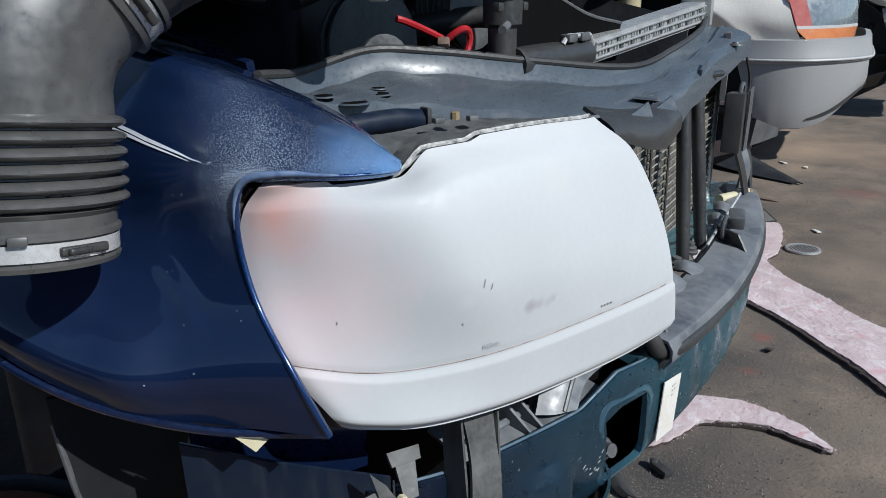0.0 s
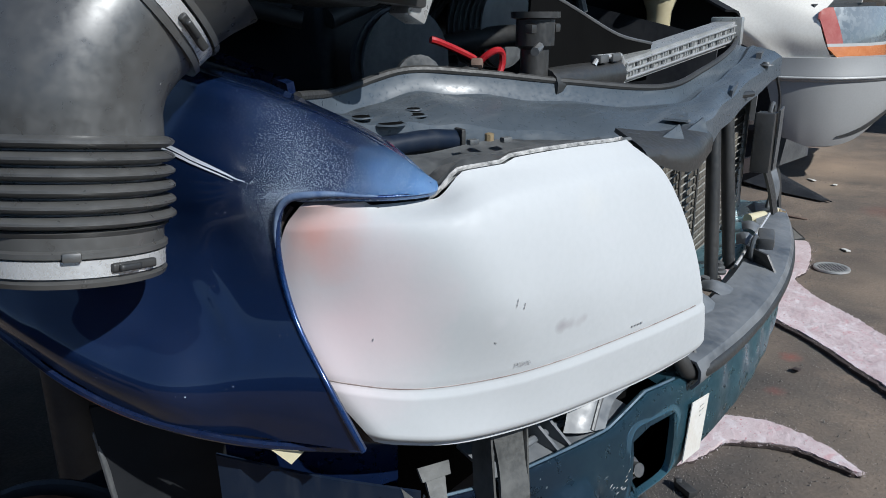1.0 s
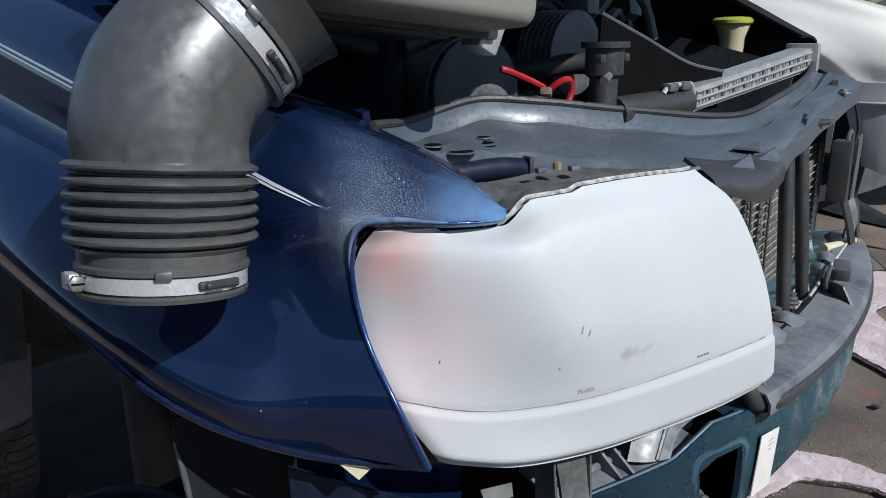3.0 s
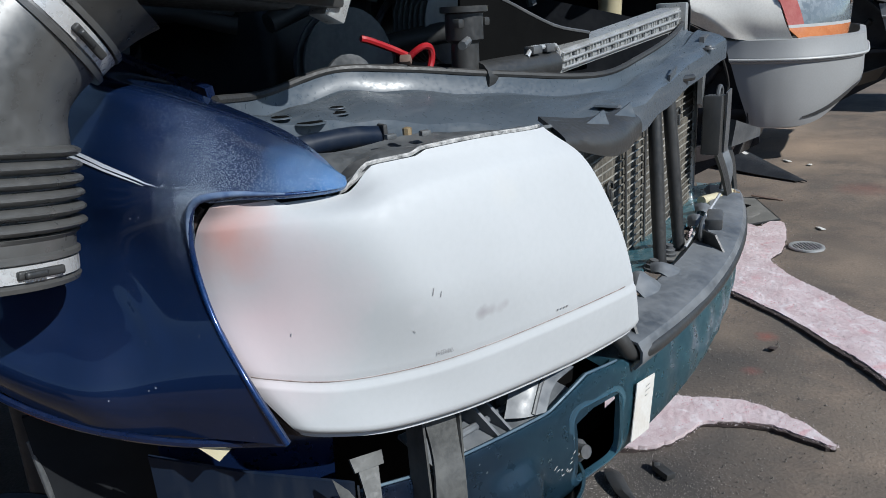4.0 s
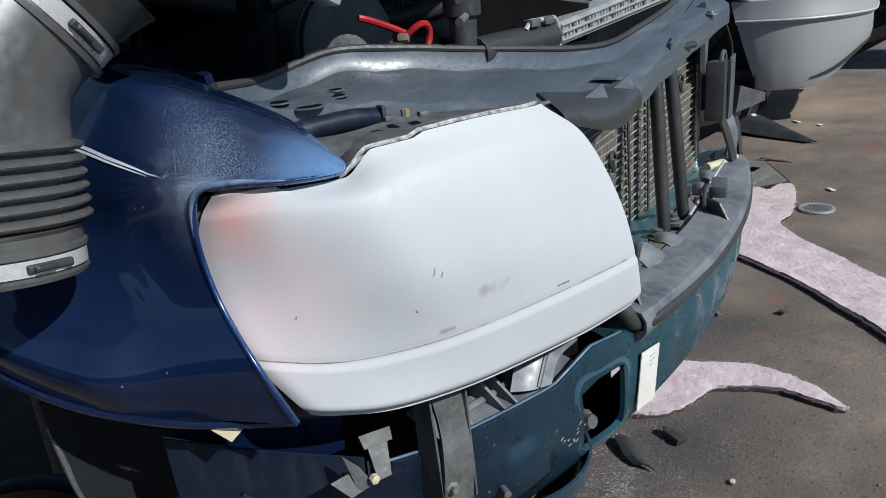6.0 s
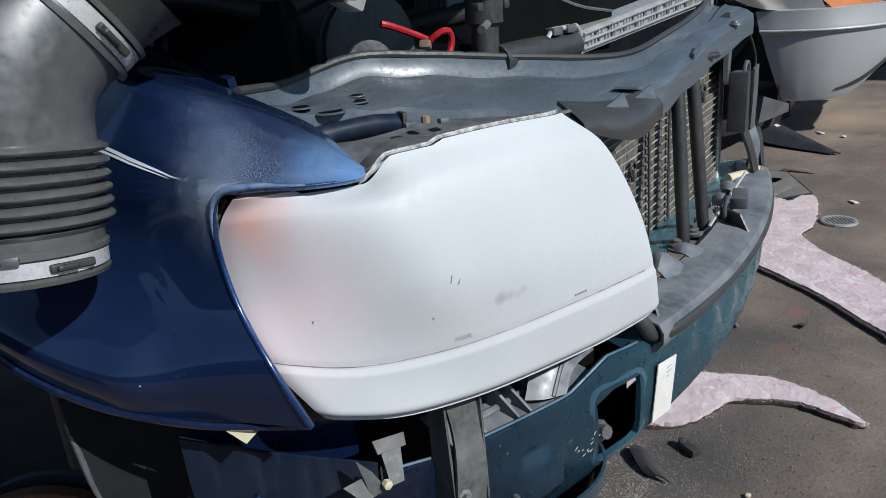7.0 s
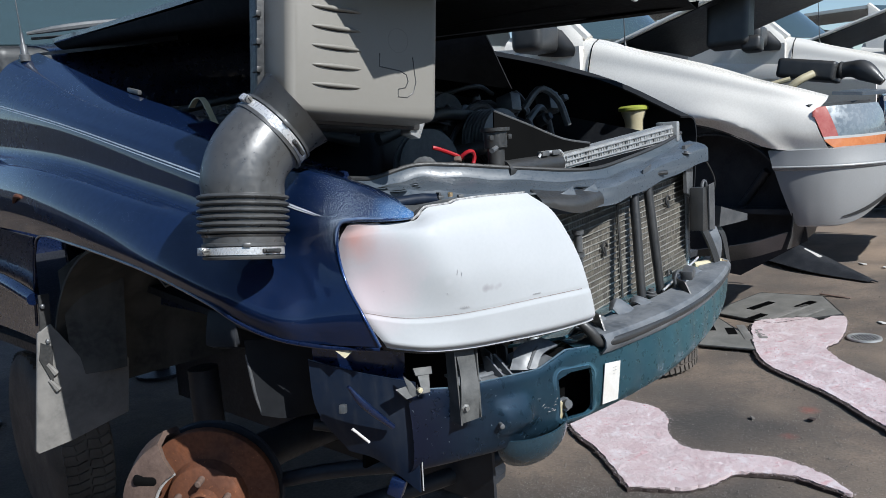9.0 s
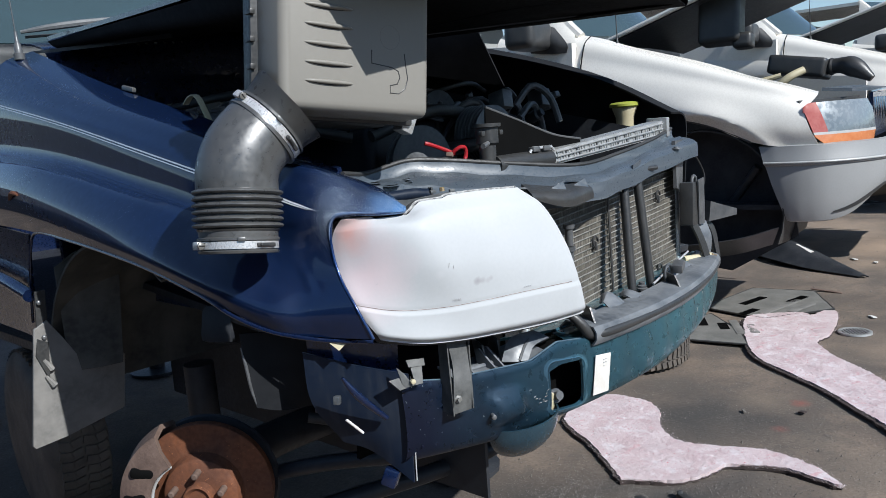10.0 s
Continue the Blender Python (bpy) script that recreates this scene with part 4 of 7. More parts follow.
part("tank_side", plate([(1.755, 0.485, 1.36), (1.86, 0.505, 1.36), (1.84, 0.505, 1.20), (1.76, 0.485, 1.22)], 0.01), M_GREY, suv, "dirty side panel of the radiator")

# radiator top tank, filler neck
tank = part("top_tank", plate([(1.235, 0.560, 1.372), (1.865, 0.565, 1.420), (1.865, 0.565, 1.372), (1.235, 0.560, 1.335)], -0.045), M_ALU, suv, "bare aluminium radiator top")
for k in range(3):
    part("ridge", sweep([(1.25, 0.556, 1.343 + 0.012 * k), (1.86, 0.561, 1.380 + 0.016 * k)], 0.0022, 6), M_ALU, tank)
for k in range(46):
    s = k / 45
    for q in range(2):
        if (k * 7 + q * 3) % 5:
            part("fin_fold", block((0.005, 0.004, 0.006 + 0.002 * s), (1.258 + 0.595 * s, 0.5590 + 0.005 * s, 1.3495 + 0.012 * q + (0.0380 + 0.004 * q) * s), (0, -4, 0), 0), M_GREY if (k + q) % 4 == 0 else M_ALU, tank)
part("end_cap", block((0.02, 0.07, 0.06), (1.875, 0.585, 1.40), (0, 0, 0), 0.004), M_ALU, tank)
neck = part("filler_neck", lathe([(0, 0.020), (0.05, 0.020), (0.055, 0.027), (0.09, 0.027), (0.092, 0.034), (0.10, 0.034), (0.10, 0.026), (0.095, 0.02)], (1.022, 0.598, 1.350), (1.024, 0.598, 1.5), 20), M_PLASTIC, suv, "black radiator filler neck")
part("nipple", sweep([(0.995, 0.575, 1.405), (0.965, 0.565, 1.40)], 0.006, 8), M_GREY, neck)
for s in (-1, 1):
    part("ear", block((0.014, 0.012, 0.012), (1.022 + 0.034 * s, 0.585, 1.428), (0, 0, 0), 0.003), M_PLASTIC, neck)
part("end_tank", sweep([(1.03, 0.585, 1.350), (1.12, 0.575, 1.352), (1.235, 0.57, 1.352)], [0.024, 0.024, 0.022], 14, 10), M_PLASTIC, suv, "black plastic radiator end tank")
part("wire_clip", sweep([(1.14, 0.562, 1.372), (1.15, 0.56, 1.383), (1.23, 0.56, 1.382), (1.243, 0.56, 1.372), (1.245, 0.56, 1.335)], 0.004, 8), M_STEEL, suv, "bent steel clip")
for a in (1.16, 1.205):
    part("clip_block", block((0.03, 0.018, 0.012), (a, 0.562, 1.380), (0, 0, 0), 0.003), M_GREY, suv)

# upper radiator support
REAR = [(0.605, 0.632, 1.370), (0.72, 0.685, 1.362), (0.828, 0.672, 1.379), (0.92, 0.621, 1.371), (1.06, 0.555, 1.351), (1.25, 0.492, 1.331), (1.45, 0.494, 1.344), (1.69, 0.518, 1.366), (1.95, 0.575, 1.390)]
FRONT = [(0.590, 0.600, 1.350), (0.68, 0.565, 1.342), (0.752, 0.541, 1.333), (0.86, 0.497, 1.315), (0.98, 0.441, 1.298), (1.15, 0.398, 1.296), (1.36, 0.425, 1.303), (1.60, 0.445, 1.325), (1.89, 0.465, 1.348)]
rear, front = spline(REAR, 60), spline(FRONT, 60)
PROFILE = ((0, 0), (0.015, -0.014), (0.06, -0.022), (0.20, -0.019), (0.32, -0.008), (0.42, -0.007), (0.60, -0.001), (0.85, 0.003), (1.0, 0.0), (1.02, -0.012), (1.02, -0.040))
support_grid = [[r.lerp(f, s) + Vector((0, 0, h + 0.002 * math.sin(k * 0.9))) for k, (r, f) in enumerate(zip(rear, front))] for s, h in PROFILE]
support = part("radiator_support", sheet(support_grid, 0.004, (1.3, 0.4, 2)), M_SUPPORT, suv, "dusty dark grey upper radiator support panel")
part("rear_seal", sweep([p + Vector((0, 0.002, 0.003)) for p in rear], 0.005, 8), M_RUBBER, support, "black rubber edge seal")
for x, y, r in ((0.672, 0.570, 0.015), (0.648, 0.588, 0.010), (0.695, 0.556, 0.009), (0.722, 0.577, 0.012), (0.74, 0.592, 0.008)):
    z = min(((Vector((x, y, q.z)) - q).length, q.z) for row in support_grid for q in row)[1] + 0.0015
    h = part("hole_rim", lathe([(0, r * 1.25), (0.0010, r * 1.18), (0.0014, r)], (x, y, z - 0.0025), (x, y, z + 1), 20), M_SUPPORT, support)
    # flat black disc, the dark inside the hole put into colour
    part("hole", lathe([(0, r * 0.96), (0.0004, r * 0.9)], (x, y, z - 0.0010), (x, y, z + 1), 20), M_HOLE, h)
for x, y in ((1.118, 0.418), (1.72, 0.455)):
    part("rivet", lathe([(0, 0.016), (0.003, 0.014), (0.004, 0.008), (0.007, 0.006)], (x, y, 1.302 if x < 1.5 else 1.338), (x, y, 1.4), 14), M_GREY, support)
part("flap_tab", plate([(1.075, 0.425, 1.308), (1.15, 0.435, 1.306), (1.16, 0.42, 1.306), (1.10, 0.40, 1.304)], 0.003), M_SUPPORT, support)
part("blue_bar", sweep([(0.60, 0.585, 1.316), (0.70, 0.555, 1.321), (0.747, 0.540, 1.317)], 0.012, 12, 8), M_ENDPLATE, suv, "dark blue painted cross bar")
part("bar_cap", block((0.006, 0.032, 0.028), (0.750, 0.540, 1.317), (0, 0, -25), 0.003), M_RUBBER, suv)
mount = part("grille_mount", sheet(grid_of([[(0.90, 0.42, 1.316), (0.98, 0.395, 1.304), (1.080, 0.388, 1.302)], [(0.86, 0.372, 1.304), (0.96, 0.352, 1.289), (1.085, 0.366, 1.290)], [(0.865, 0.366, 1.292), (0.965, 0.350, 1.266), (1.092, 0.367, 1.270)]], 14, 8), 0.005), M_PLASTIC, suv, "dark plastic grille mount")
for gx, gy, gz in ((0.975, 0.378, 1.302), (1.06, 0.376, 1.300)):
    part("mount_fin", plate([(gx - 0.022, gy + 0.006, gz + 0.002), (gx + 0.010, gy - 0.004, gz + 0.016), (gx + 0.014, gy - 0.010, gz - 0.004), (gx - 0.018, gy, gz - 0.006)], 0.003), M_SUPPORT, mount)
part("mount_ridge", sweep([(0.87, 0.368, 1.301), (0.96, 0.351, 1.288), (1.09, 0.366, 1.290)], 0.004, 8, 16), M_SUPPORT, mount)
part("mount_ridge", sweep([(0.90, 0.405, 1.314), (0.98, 0.380, 1.301), (1.085, 0.380, 1.299)], 0.003, 8, 12), M_SUPPORT, mount)

# hood, propped on the air filter box
def hood_z(x, y):
    return 1.785 + 0.055 * (x - 0.54) / 1.64 + 0.035 * (y - 1.0) + 0.045 * math.sin(math.pi * min(1, max(0, (x - 0.54) / 1.64))) ** 2


HOOD = [[(x + c * (1 if x < 1.37 else -1), y + 0.24 * ((x - 0.54) / 1.64) ** 2 * max(0.0, (0.75 - y) / 0.44), hood_z(x, y) - d) for x in (0.54, 0.70, 1.05, 1.37, 1.7, 2.02, 2.18)] for y, c, d in ((2.12, 0.14, 0), (1.6, 0.11, 0), (1.1, 0.07, 0), (0.66, 0.0, 0), (0.50, -0.035, 0.0), (0.43, 0.0, 0.002), (0.298, 0.052, 0.008))]
hood = part("hood", sheet(grid_of(HOOD, 36, 30), -0.012, (1.3, 1, 3)), M_NAVY, suv, "raised dark blue hood")
part("side_flange", sheet(grid_of([[(x, y, hood_z(x, y) - 0.010) for x, y in ((0.685, 2.12), (0.655, 1.6), (0.615, 1.1), (0.56, 0.75))], [(x, y, hood_z(x, y) - d) for x, y, d in ((0.70, 2.10, 0.030), (0.665, 1.6, 0.036), (0.632, 1.1, 0.058), (0.60, 0.75, 0.06))],
                                [(x, y, hood_z(x, y) - d) for x, y, d in ((0.74, 2.10, 0.030), (0.72, 1.6, 0.038), (0.69, 1.1, 0.060), (0.66, 0.75, 0.06))]], 24, 8), 0.004), M_LINING, hood, "dark inner hood flange")
part("side_flange", sheet(grid_of([[(x, y, hood_z(x, y) - 0.010) for x, y in ((2.05, 2.12), (2.09, 1.6), (2.13, 1.1), (2.16, 0.6))], [(x, y, hood_z(x, y) - 0.035) for x, y in ((2.04, 2.12), (2.08, 1.6), (2.12, 1.1), (2.14, 0.6))],
                                [(x, y, hood_z(x, y) - 0.035) for x, y in ((1.98, 2.12), (2.0, 1.6), (2.05, 1.1), (2.06, 0.6))]], 24, 8), 0.004), M_LINING, hood, "dark inner hood flange")
for pts in (((0.80, 2.0), (0.90, 1.5), (0.98, 1.0), (0.90, 0.6)), ((1.37, 2.0), (1.37, 1.4), (1.37, 0.9), (1.37, 0.5)), ((1.92, 2.0), (1.84, 1.5), (1.76, 1.0), (1.84, 0.6)), ((0.90, 0.60), (1.20, 0.48), (1.55, 0.48), (1.84, 0.60)), ((0.84, 1.7), (1.2, 1.25), (1.55, 1.25), (1.90, 1.7))):
    part("hood_rib", sweep([(x, y, hood_z(x, y) - 0.010) for x, y in pts], [0.014, 0.02, 0.02, 0.014], 8, 16), M_DARK, hood)
part("hood_hinge", sheet(grid_of([[(0.66, 2.22, 1.80), (0.72, 1.95, 1.79), (0.80, 1.55, 1.775)], [(0.66, 2.22, 1.792), (0.72, 1.95, 1.778), (0.80, 1.55, 1.762)]], 10, 3), 0.004), M_DARK, hood)
part("inner_panel", sheet([[p - Vector((0, 0, 0.024)) for p in row] for row in grid_of([[(1.36 + (x - 1.36) * 0.93, y + 0.03, z) for x, y, z in r] for r in HOOD], 24, 20)], 0.004), M_LINING, hood, "matt black inner panel of the hood")
part("hood_striker", sweep([(1.37 + 0.03 * math.cos(a), 0.42, 1.76 + 0.03 * math.sin(a)) for a in [math.pi * (1 + k / 10) for k in range(11)]], 0.004, 8), M_STEEL, hood)

# large black plate added to fill the dark gap up to the hood
part("hood_hinge", plate([(2.15, 1.38, 1.60), (2.15, 2.2, 1.76), (2.15, 2.2, 1.88), (2.15, 1.5, 1.84)], 0.006), M_LINING, hood)

# cowl, windscreen, wiper, aerial
cowl = part("cowl", sheet(grid_of([[(0.68, 2.36, 1.84), (1.37, 2.22, 1.90), (2.06, 2.36, 1.84)], [(0.68, 2.22, 1.815), (1.37, 2.08, 1.875), (2.06, 2.22, 1.815)], [(0.68, 2.14, 1.77), (1.37, 2.0, 1.83), (2.06, 2.14, 1.77)], [(0.68, 2.14, 1.60), (1.37, 2.02, 1.62), (2.06, 2.14, 1.60)]], 30, 16), 0.006), M_NAVY, suv, "navy cowl panel with louvres")
# louvres take a pale metal colour for the sunlight that glints on them
for k in range(32):
    x = 0.94 + 0.03 * k
    y0 = 2.22 - 0.14 * (1 - ((x - 1.37) / 0.69) ** 2)
    part("louvre", sweep([(x, y0 + 0.00, 1.874 - 0.05 * abs(x - 1.37)), (x + 0.02, y0 - 0.075, 1.835 - 0.05 * abs(x - 1.37))], 0.0035, 6), M_ALU, cowl)
screen_rows = [[Vector((0.60 + 0.07 * s + (1.55 - 0.14 * s) * k / 12, 2.48 + 0.62 * s - 0.16 * math.sin(math.pi * k / 12), 1.86 + 0.52 * s)) for k in range(13)] for s in (0, 0.33, 0.66, 1)]
screen = part("windscreen", sheet(screen_rows, 0.005), GLASS, suv, "tinted windscreen glass")
screen.visible_shadow = False
part("dashboard", block((1.45, 0.50, 0.30), (1.37, 2.85, 1.74), (0, 0, 0), 0.06, 3), M_DARK, suv, "dark dashboard")
for x in (0.98, 1.76):
    part("seat", block((0.46, 0.18, 0.80), (x, 3.6, 1.75), (-10, 0, 0), 0.07, 3), M_DARK, suv, "dark cloth seat")
part("a_pillar", sweep([(0.60, 2.50, 1.85), (0.67, 3.1, 2.38)], 0.035, 8), M_NAVY, suv)
wiper = part("wiper", sweep([(0.70, 2.38, 1.888), (0.80, 2.33, 1.905), (0.95, 2.28, 1.925), (1.25, 2.20, 1.955)], [0.006, 0.012, 0.012, 0.008], 8, 16), M_DUSTY, suv, "grey wiper arm")
part("wiper_blade", sweep([(0.72, 2.40, 1.874), (1.35, 2.24, 1.935)], 0.005, 6), M_RUBBER, wiper)
part("aerial", lathe([(0, 0.016), (0.02, 0.017), (0.022, 0.012), (0.05, 0.010), (0.055, 0.006), (0.09, 0.005), (0.09, 0.0022), (0.45, 0.0018)], (0.60, 2.15, 1.765), (0.595, 2.16, 2.2), 12), M_GREY, suv, "whip aerial with grey base")
part("door", sheet(grid_of([[(0.50, 2.47, 1.80), (0.50, 3.2, 1.84), (0.50, 3.8, 1.86)], [(0.45, 2.47, 1.5), (0.44, 3.2, 1.5), (0.44, 3.8, 1.5)], [(0.45, 2.47, 0.95), (0.45, 3.2, 0.95), (0.45, 3.8, 0.95)]], 12, 12), 0.03), M_NAVY, suv, "navy front door")
part("roof", plate([(0.67, 3.12, 2.40), (2.07, 3.12, 2.40), (2.07, 4.8, 2.42), (0.67, 4.8, 2.42)], 0.04), M_NAVY, suv)
part("far_side", plate([(2.25, 2.1, 1.70), (2.25, 4.8, 1.8), (2.25, 4.8, 0.9), (2.25, 2.1, 0.9)], 0.03), M_NAVY, suv)
part("rear_body", plate([(0.46, 4.8, 2.3), (2.25, 4.8, 2.3), (2.25, 4.8, 0.8), (0.46, 4.8, 0.8)], 0.03), M_NAVY, suv)
part("floor_pan", plate([(0.5, 2.1, 0.85), (2.2, 2.1, 0.85), (2.2, 4.8, 0.85), (0.5, 4.8, 0.85)], 0.03), M_DARK, suv)

# engine bay
bay = part("engine_bay", plate([(0.64, 2.1, 1.10), (2.2, 2.1, 1.10), (2.2, 0.64, 0.95), (0.64, 0.64, 0.95)], 0.02), M_DARK, suv, "dark greasy engine bay")
part("firewall", plate([(0.62, 2.12, 1.70), (2.2, 2.12, 1.70), (2.2, 2.12, 0.85), (0.62, 2.12, 0.85)], 0.02), M_NAVY, bay)
part("inner_wing", plate([(0.635, 2.1, 1.72), (0.625, 0.66, 1.385), (0.70, 0.66, 1.0), (0.70, 2.1, 1.0)], 0.01), M_NAVY, bay)
# blue fender drawn black, so its shade is in the colour
far_wing = part("far_fender", sheet(grid_of([[(2.14, 2.2, 1.90), (2.16, 1.5, 1.750), (2.17, 1.0, 1.602), (2.18, 0.68, 1.445)], [(2.22, 2.2, 1.88), (2.24, 1.5, 1.733), (2.25, 1.0, 1.585), (2.25, 0.66, 1.425)], [(2.26, 2.2, 1.4), (2.27, 1.5, 1.35), (2.27, 1.0, 1.30), (2.25, 0.66, 1.28)], [(2.24, 2.2, 1.15), (2.24, 1.5, 1.15), (2.24, 1.0, 1.15), (2.22, 0.66, 1.10)]], 20, 16), 0.006), M_LINING, suv, "far side fender edge, its shade painted black")
part("far_inner_wing", plate([(2.13, 2.1, 1.70), (2.15, 0.68, 1.37), (2.05, 0.68, 0.95), (2.05, 2.1, 0.95)], 0.01), M_DARK, far_wing)
eng = part("engine", block((0.55, 0.75, 0.40), (1.37, 1.45, 1.28), (0, 0, 0), 0.03, 3), M_DARK, suv, "black engine block with hoses")
for k in range(6):
    x = 1.16 + 0.075 * k
    part("intake_runner", sweep([(x, 1.75, 1.50), (x - 0.02, 1.5, 1.56), (x - 0.03, 1.25, 1.52), (x - 0.03, 1.15, 1.40)], 0.024, 10, 12), M_DUSTY, eng)
part("valve_cover", block((0.28, 0.7, 0.10), (1.05, 1.5, 1.50), (0, 0, 5), 0.03, 3), M_DUSTY, eng)
for r, y in ((0.10, 0.96), (0.085, 0.98), (0.07, 1.0)):
    part("pulley", lathe([(0, r), (0.006, r), (0.010, r * 0.86), (0.018, r * 0.86), (0.024, r), (0.03, r), (0.03, r * 0.3)], (1.16, y, 1.36), (1.14, y - 0.1, 1.36), 32), M_DUSTY, eng)
ribs = [(0.0, 0.05)]
for k in range(7):
    ribs += [(0.014 * k + 0.002, 0.078), (0.014 * k + 0.005, 0.086), (0.014 * k + 0.009, 0.086), (0.014 * k + 0.012, 0.078)]
part("ribbed_duct", lathe(ribs + [(0.10, 0.05)], (1.45, 0.90, 1.42), (1.48, 1.30, 1.43), 40), M_DUSTY, eng, "ribbed black intake duct")
cover_rows = [[(0.98, 1.62, 1.575), (1.10, 1.42, 1.595), (1.28, 1.25, 1.575), (1.40, 1.15, 1.53)], [(0.96, 1.52, 1.56), (1.08, 1.30, 1.575), (1.24, 1.13, 1.55), (1.36, 1.05, 1.51)], [(0.95, 1.46, 1.50), (1.06, 1.22, 1.515), (1.22, 1.06, 1.50), (1.33, 1.00, 1.47)]]
cover_top = part("top_cover", sheet(grid_of(cover_rows, 24, 12), 0.006, (0, 0, 3)), M_DUSTY, eng, "dusty black plastic engine cover")
for k in range(3):
    part("cover_rib", sweep([tuple(Vector(a).lerp(Vector(b), 0.3 + 0.3 * k) + Vector((0, 0, 0.004))) for a, b in zip(cover_rows[0], cover_rows[1])], 0.005, 8, 16), M_DUSTY, cover_top)
part("alternator", lathe([(0, 0.055), (0.06, 0.065), (0.11, 0.06), (0.12, 0.03)], (1.62, 1.15, 1.42), (1.60, 0.9, 1.42), 20), M_DARK, eng)
part("throttle_body", lathe([(0, 0.04), (0.05, 0.04), (0.055, 0.05), (0.07, 0.05), (0.07, 0.03)], (1.50, 1.2, 1.50), (1.45, 1.05, 1.56), 18), M_GREY, eng)
for pts, r in ((((1.05, 1.02, 1.44), (1.25, 0.98, 1.50), (1.5, 1.05, 1.49), (1.8, 1.2, 1.5)), 0.018), (((0.75, 1.7, 1.55), (1.0, 1.45, 1.60), (1.35, 1.3, 1.58), (1.9, 1.5, 1.58)), 0.012),
               (((1.7, 0.95, 1.35), (1.85, 1.1, 1.45), (1.95, 1.4, 1.5), (2.0, 1.8, 1.55)), 0.016), (((1.3, 1.0, 1.38), (1.42, 0.85, 1.40), (1.36, 0.75, 1.33)), 0.022),
               (((0.70, 1.25, 1.42), (0.8, 1.05, 1.47), (0.92, 0.95, 1.44)), 0.014), (((1.55, 1.3, 1.56), (1.75, 1.25, 1.60), (1.98, 1.35, 1.58)), 0.008)):
    part("engine_hose", sweep(pts, r, 10, 18), M_RUBBER, eng)
crng = random.Random(41)
for k in range(30):
    x, y, z = crng.uniform(1.28, 1.80), crng.uniform(0.98, 1.5), crng.uniform(1.38, 1.52)
    dx, dy, dz = crng.uniform(-0.10, 0.10), crng.uniform(-0.10, 0.10), crng.uniform(-0.04, 0.05)
    part("engine_hose", sweep([(x, y, z), (x + dx, y + dy * 0.4, z + 0.04 + dz), (x + dx * 1.8, y + dy, z + dz), (x + dx * 2.2, y + dy * 1.3, z - 0.06)], crng.uniform(0.006, 0.014), 8, 10), (M_DUSTY, M_GREY, M_RUBBER, M_DUSTY)[k % 4], eng)
for k in range(16):
    x, y, z = crng.uniform(1.25, 2.0), crng.uniform(0.95, 1.35), crng.uniform(1.36, 1.54)
    w = crng.uniform(0.03, 0.07)
    part("engine_bracket", block((w, w * 0.7, w * crng.uniform(0.4, 1.0)), (x, y, z), (crng.uniform(-20, 20), crng.uniform(-20, 20), crng.uniform(0, 90)), 0.006), (M_GREY, M_DUSTY)[k % 2], eng)
for k in range(9):
    part("engine_fitting", lathe([(0, 0.02), (0.03, 0.022), (0.035, 0.014), (0.05, 0.012)], (1.45 + 0.06 * k, 1.02 + 0.05 * (k % 3), 1.40 + 0.03 * ((k * 5) % 4)), (1.40 + 0.07 * k, 0.8, 1.55), 10), (M_DARK, M_GREY, M_DARK)[k % 3], eng)
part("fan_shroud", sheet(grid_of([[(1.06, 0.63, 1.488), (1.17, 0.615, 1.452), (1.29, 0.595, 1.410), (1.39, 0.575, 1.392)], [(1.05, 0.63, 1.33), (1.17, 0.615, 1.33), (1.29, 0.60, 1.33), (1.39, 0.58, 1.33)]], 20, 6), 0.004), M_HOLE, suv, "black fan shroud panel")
# grey line paints the light caught on the shroud's rim
part("shroud_edge", sweep([(1.06, 0.627, 1.489), (1.17, 0.612, 1.453), (1.29, 0.592, 1.411), (1.39, 0.572, 1.393)], 0.003, 6, 12), M_GREY, suv)
res = part("washer_bottle_neck", lathe([(0, 0.030), (0.07, 0.034), (0.10, 0.045), (0.105, 0.045)], (2.18, 0.86, 1.37), (2.175, 0.86, 1.6), 18), M_CREAM, suv, "cream plastic filler neck")
part("cap", lathe([(0, 0.050), (0.004, 0.054), (0.012, 0.054), (0.018, 0.045), (0.02, 0.02)], (2.175, 0.86, 1.475), (2.173, 0.86, 1.6), 20), M_CAP, res, "yellow-green filler cap")
part("red_cable", sweep([(0.925, 0.706, 1.415), (0.938, 0.700, 1.411), (0.975, 0.688, 1.396), (0.999, 0.678, 1.384)], 0.0050, 8, 10), M_RED, suv, "red battery cable")
part("red_cable", sweep([(0.932, 0.635, 1.380), (0.932, 0.625, 1.392), (0.941, 0.612, 1.402), (0.955, 0.610, 1.399), (0.960, 0.612, 1.384), (0.950, 0.614, 1.362), (0.940, 0.620, 1.345)], 0.0046, 8, 20), M_RED, suv, "red battery cable")
part("cable_end", block((0.014, 0.016, 0.012), (0.918, 0.625, 1.386), (0, 30, 30), 0.004), M_BROWN, suv)
part("cable_boot", sweep([(0.905, 0.640, 1.374), (0.920, 0.626, 1.380)], 0.007, 10), M_RUBBER, suv)
part("horn", lathe([(0, 0.035), (0.01, 0.035), (0.02, 0.02), (0.04, 0.01)], (0.885, 0.70, 1.362), (0.855, 0.64, 1.37), 18), M_GREY, suv)
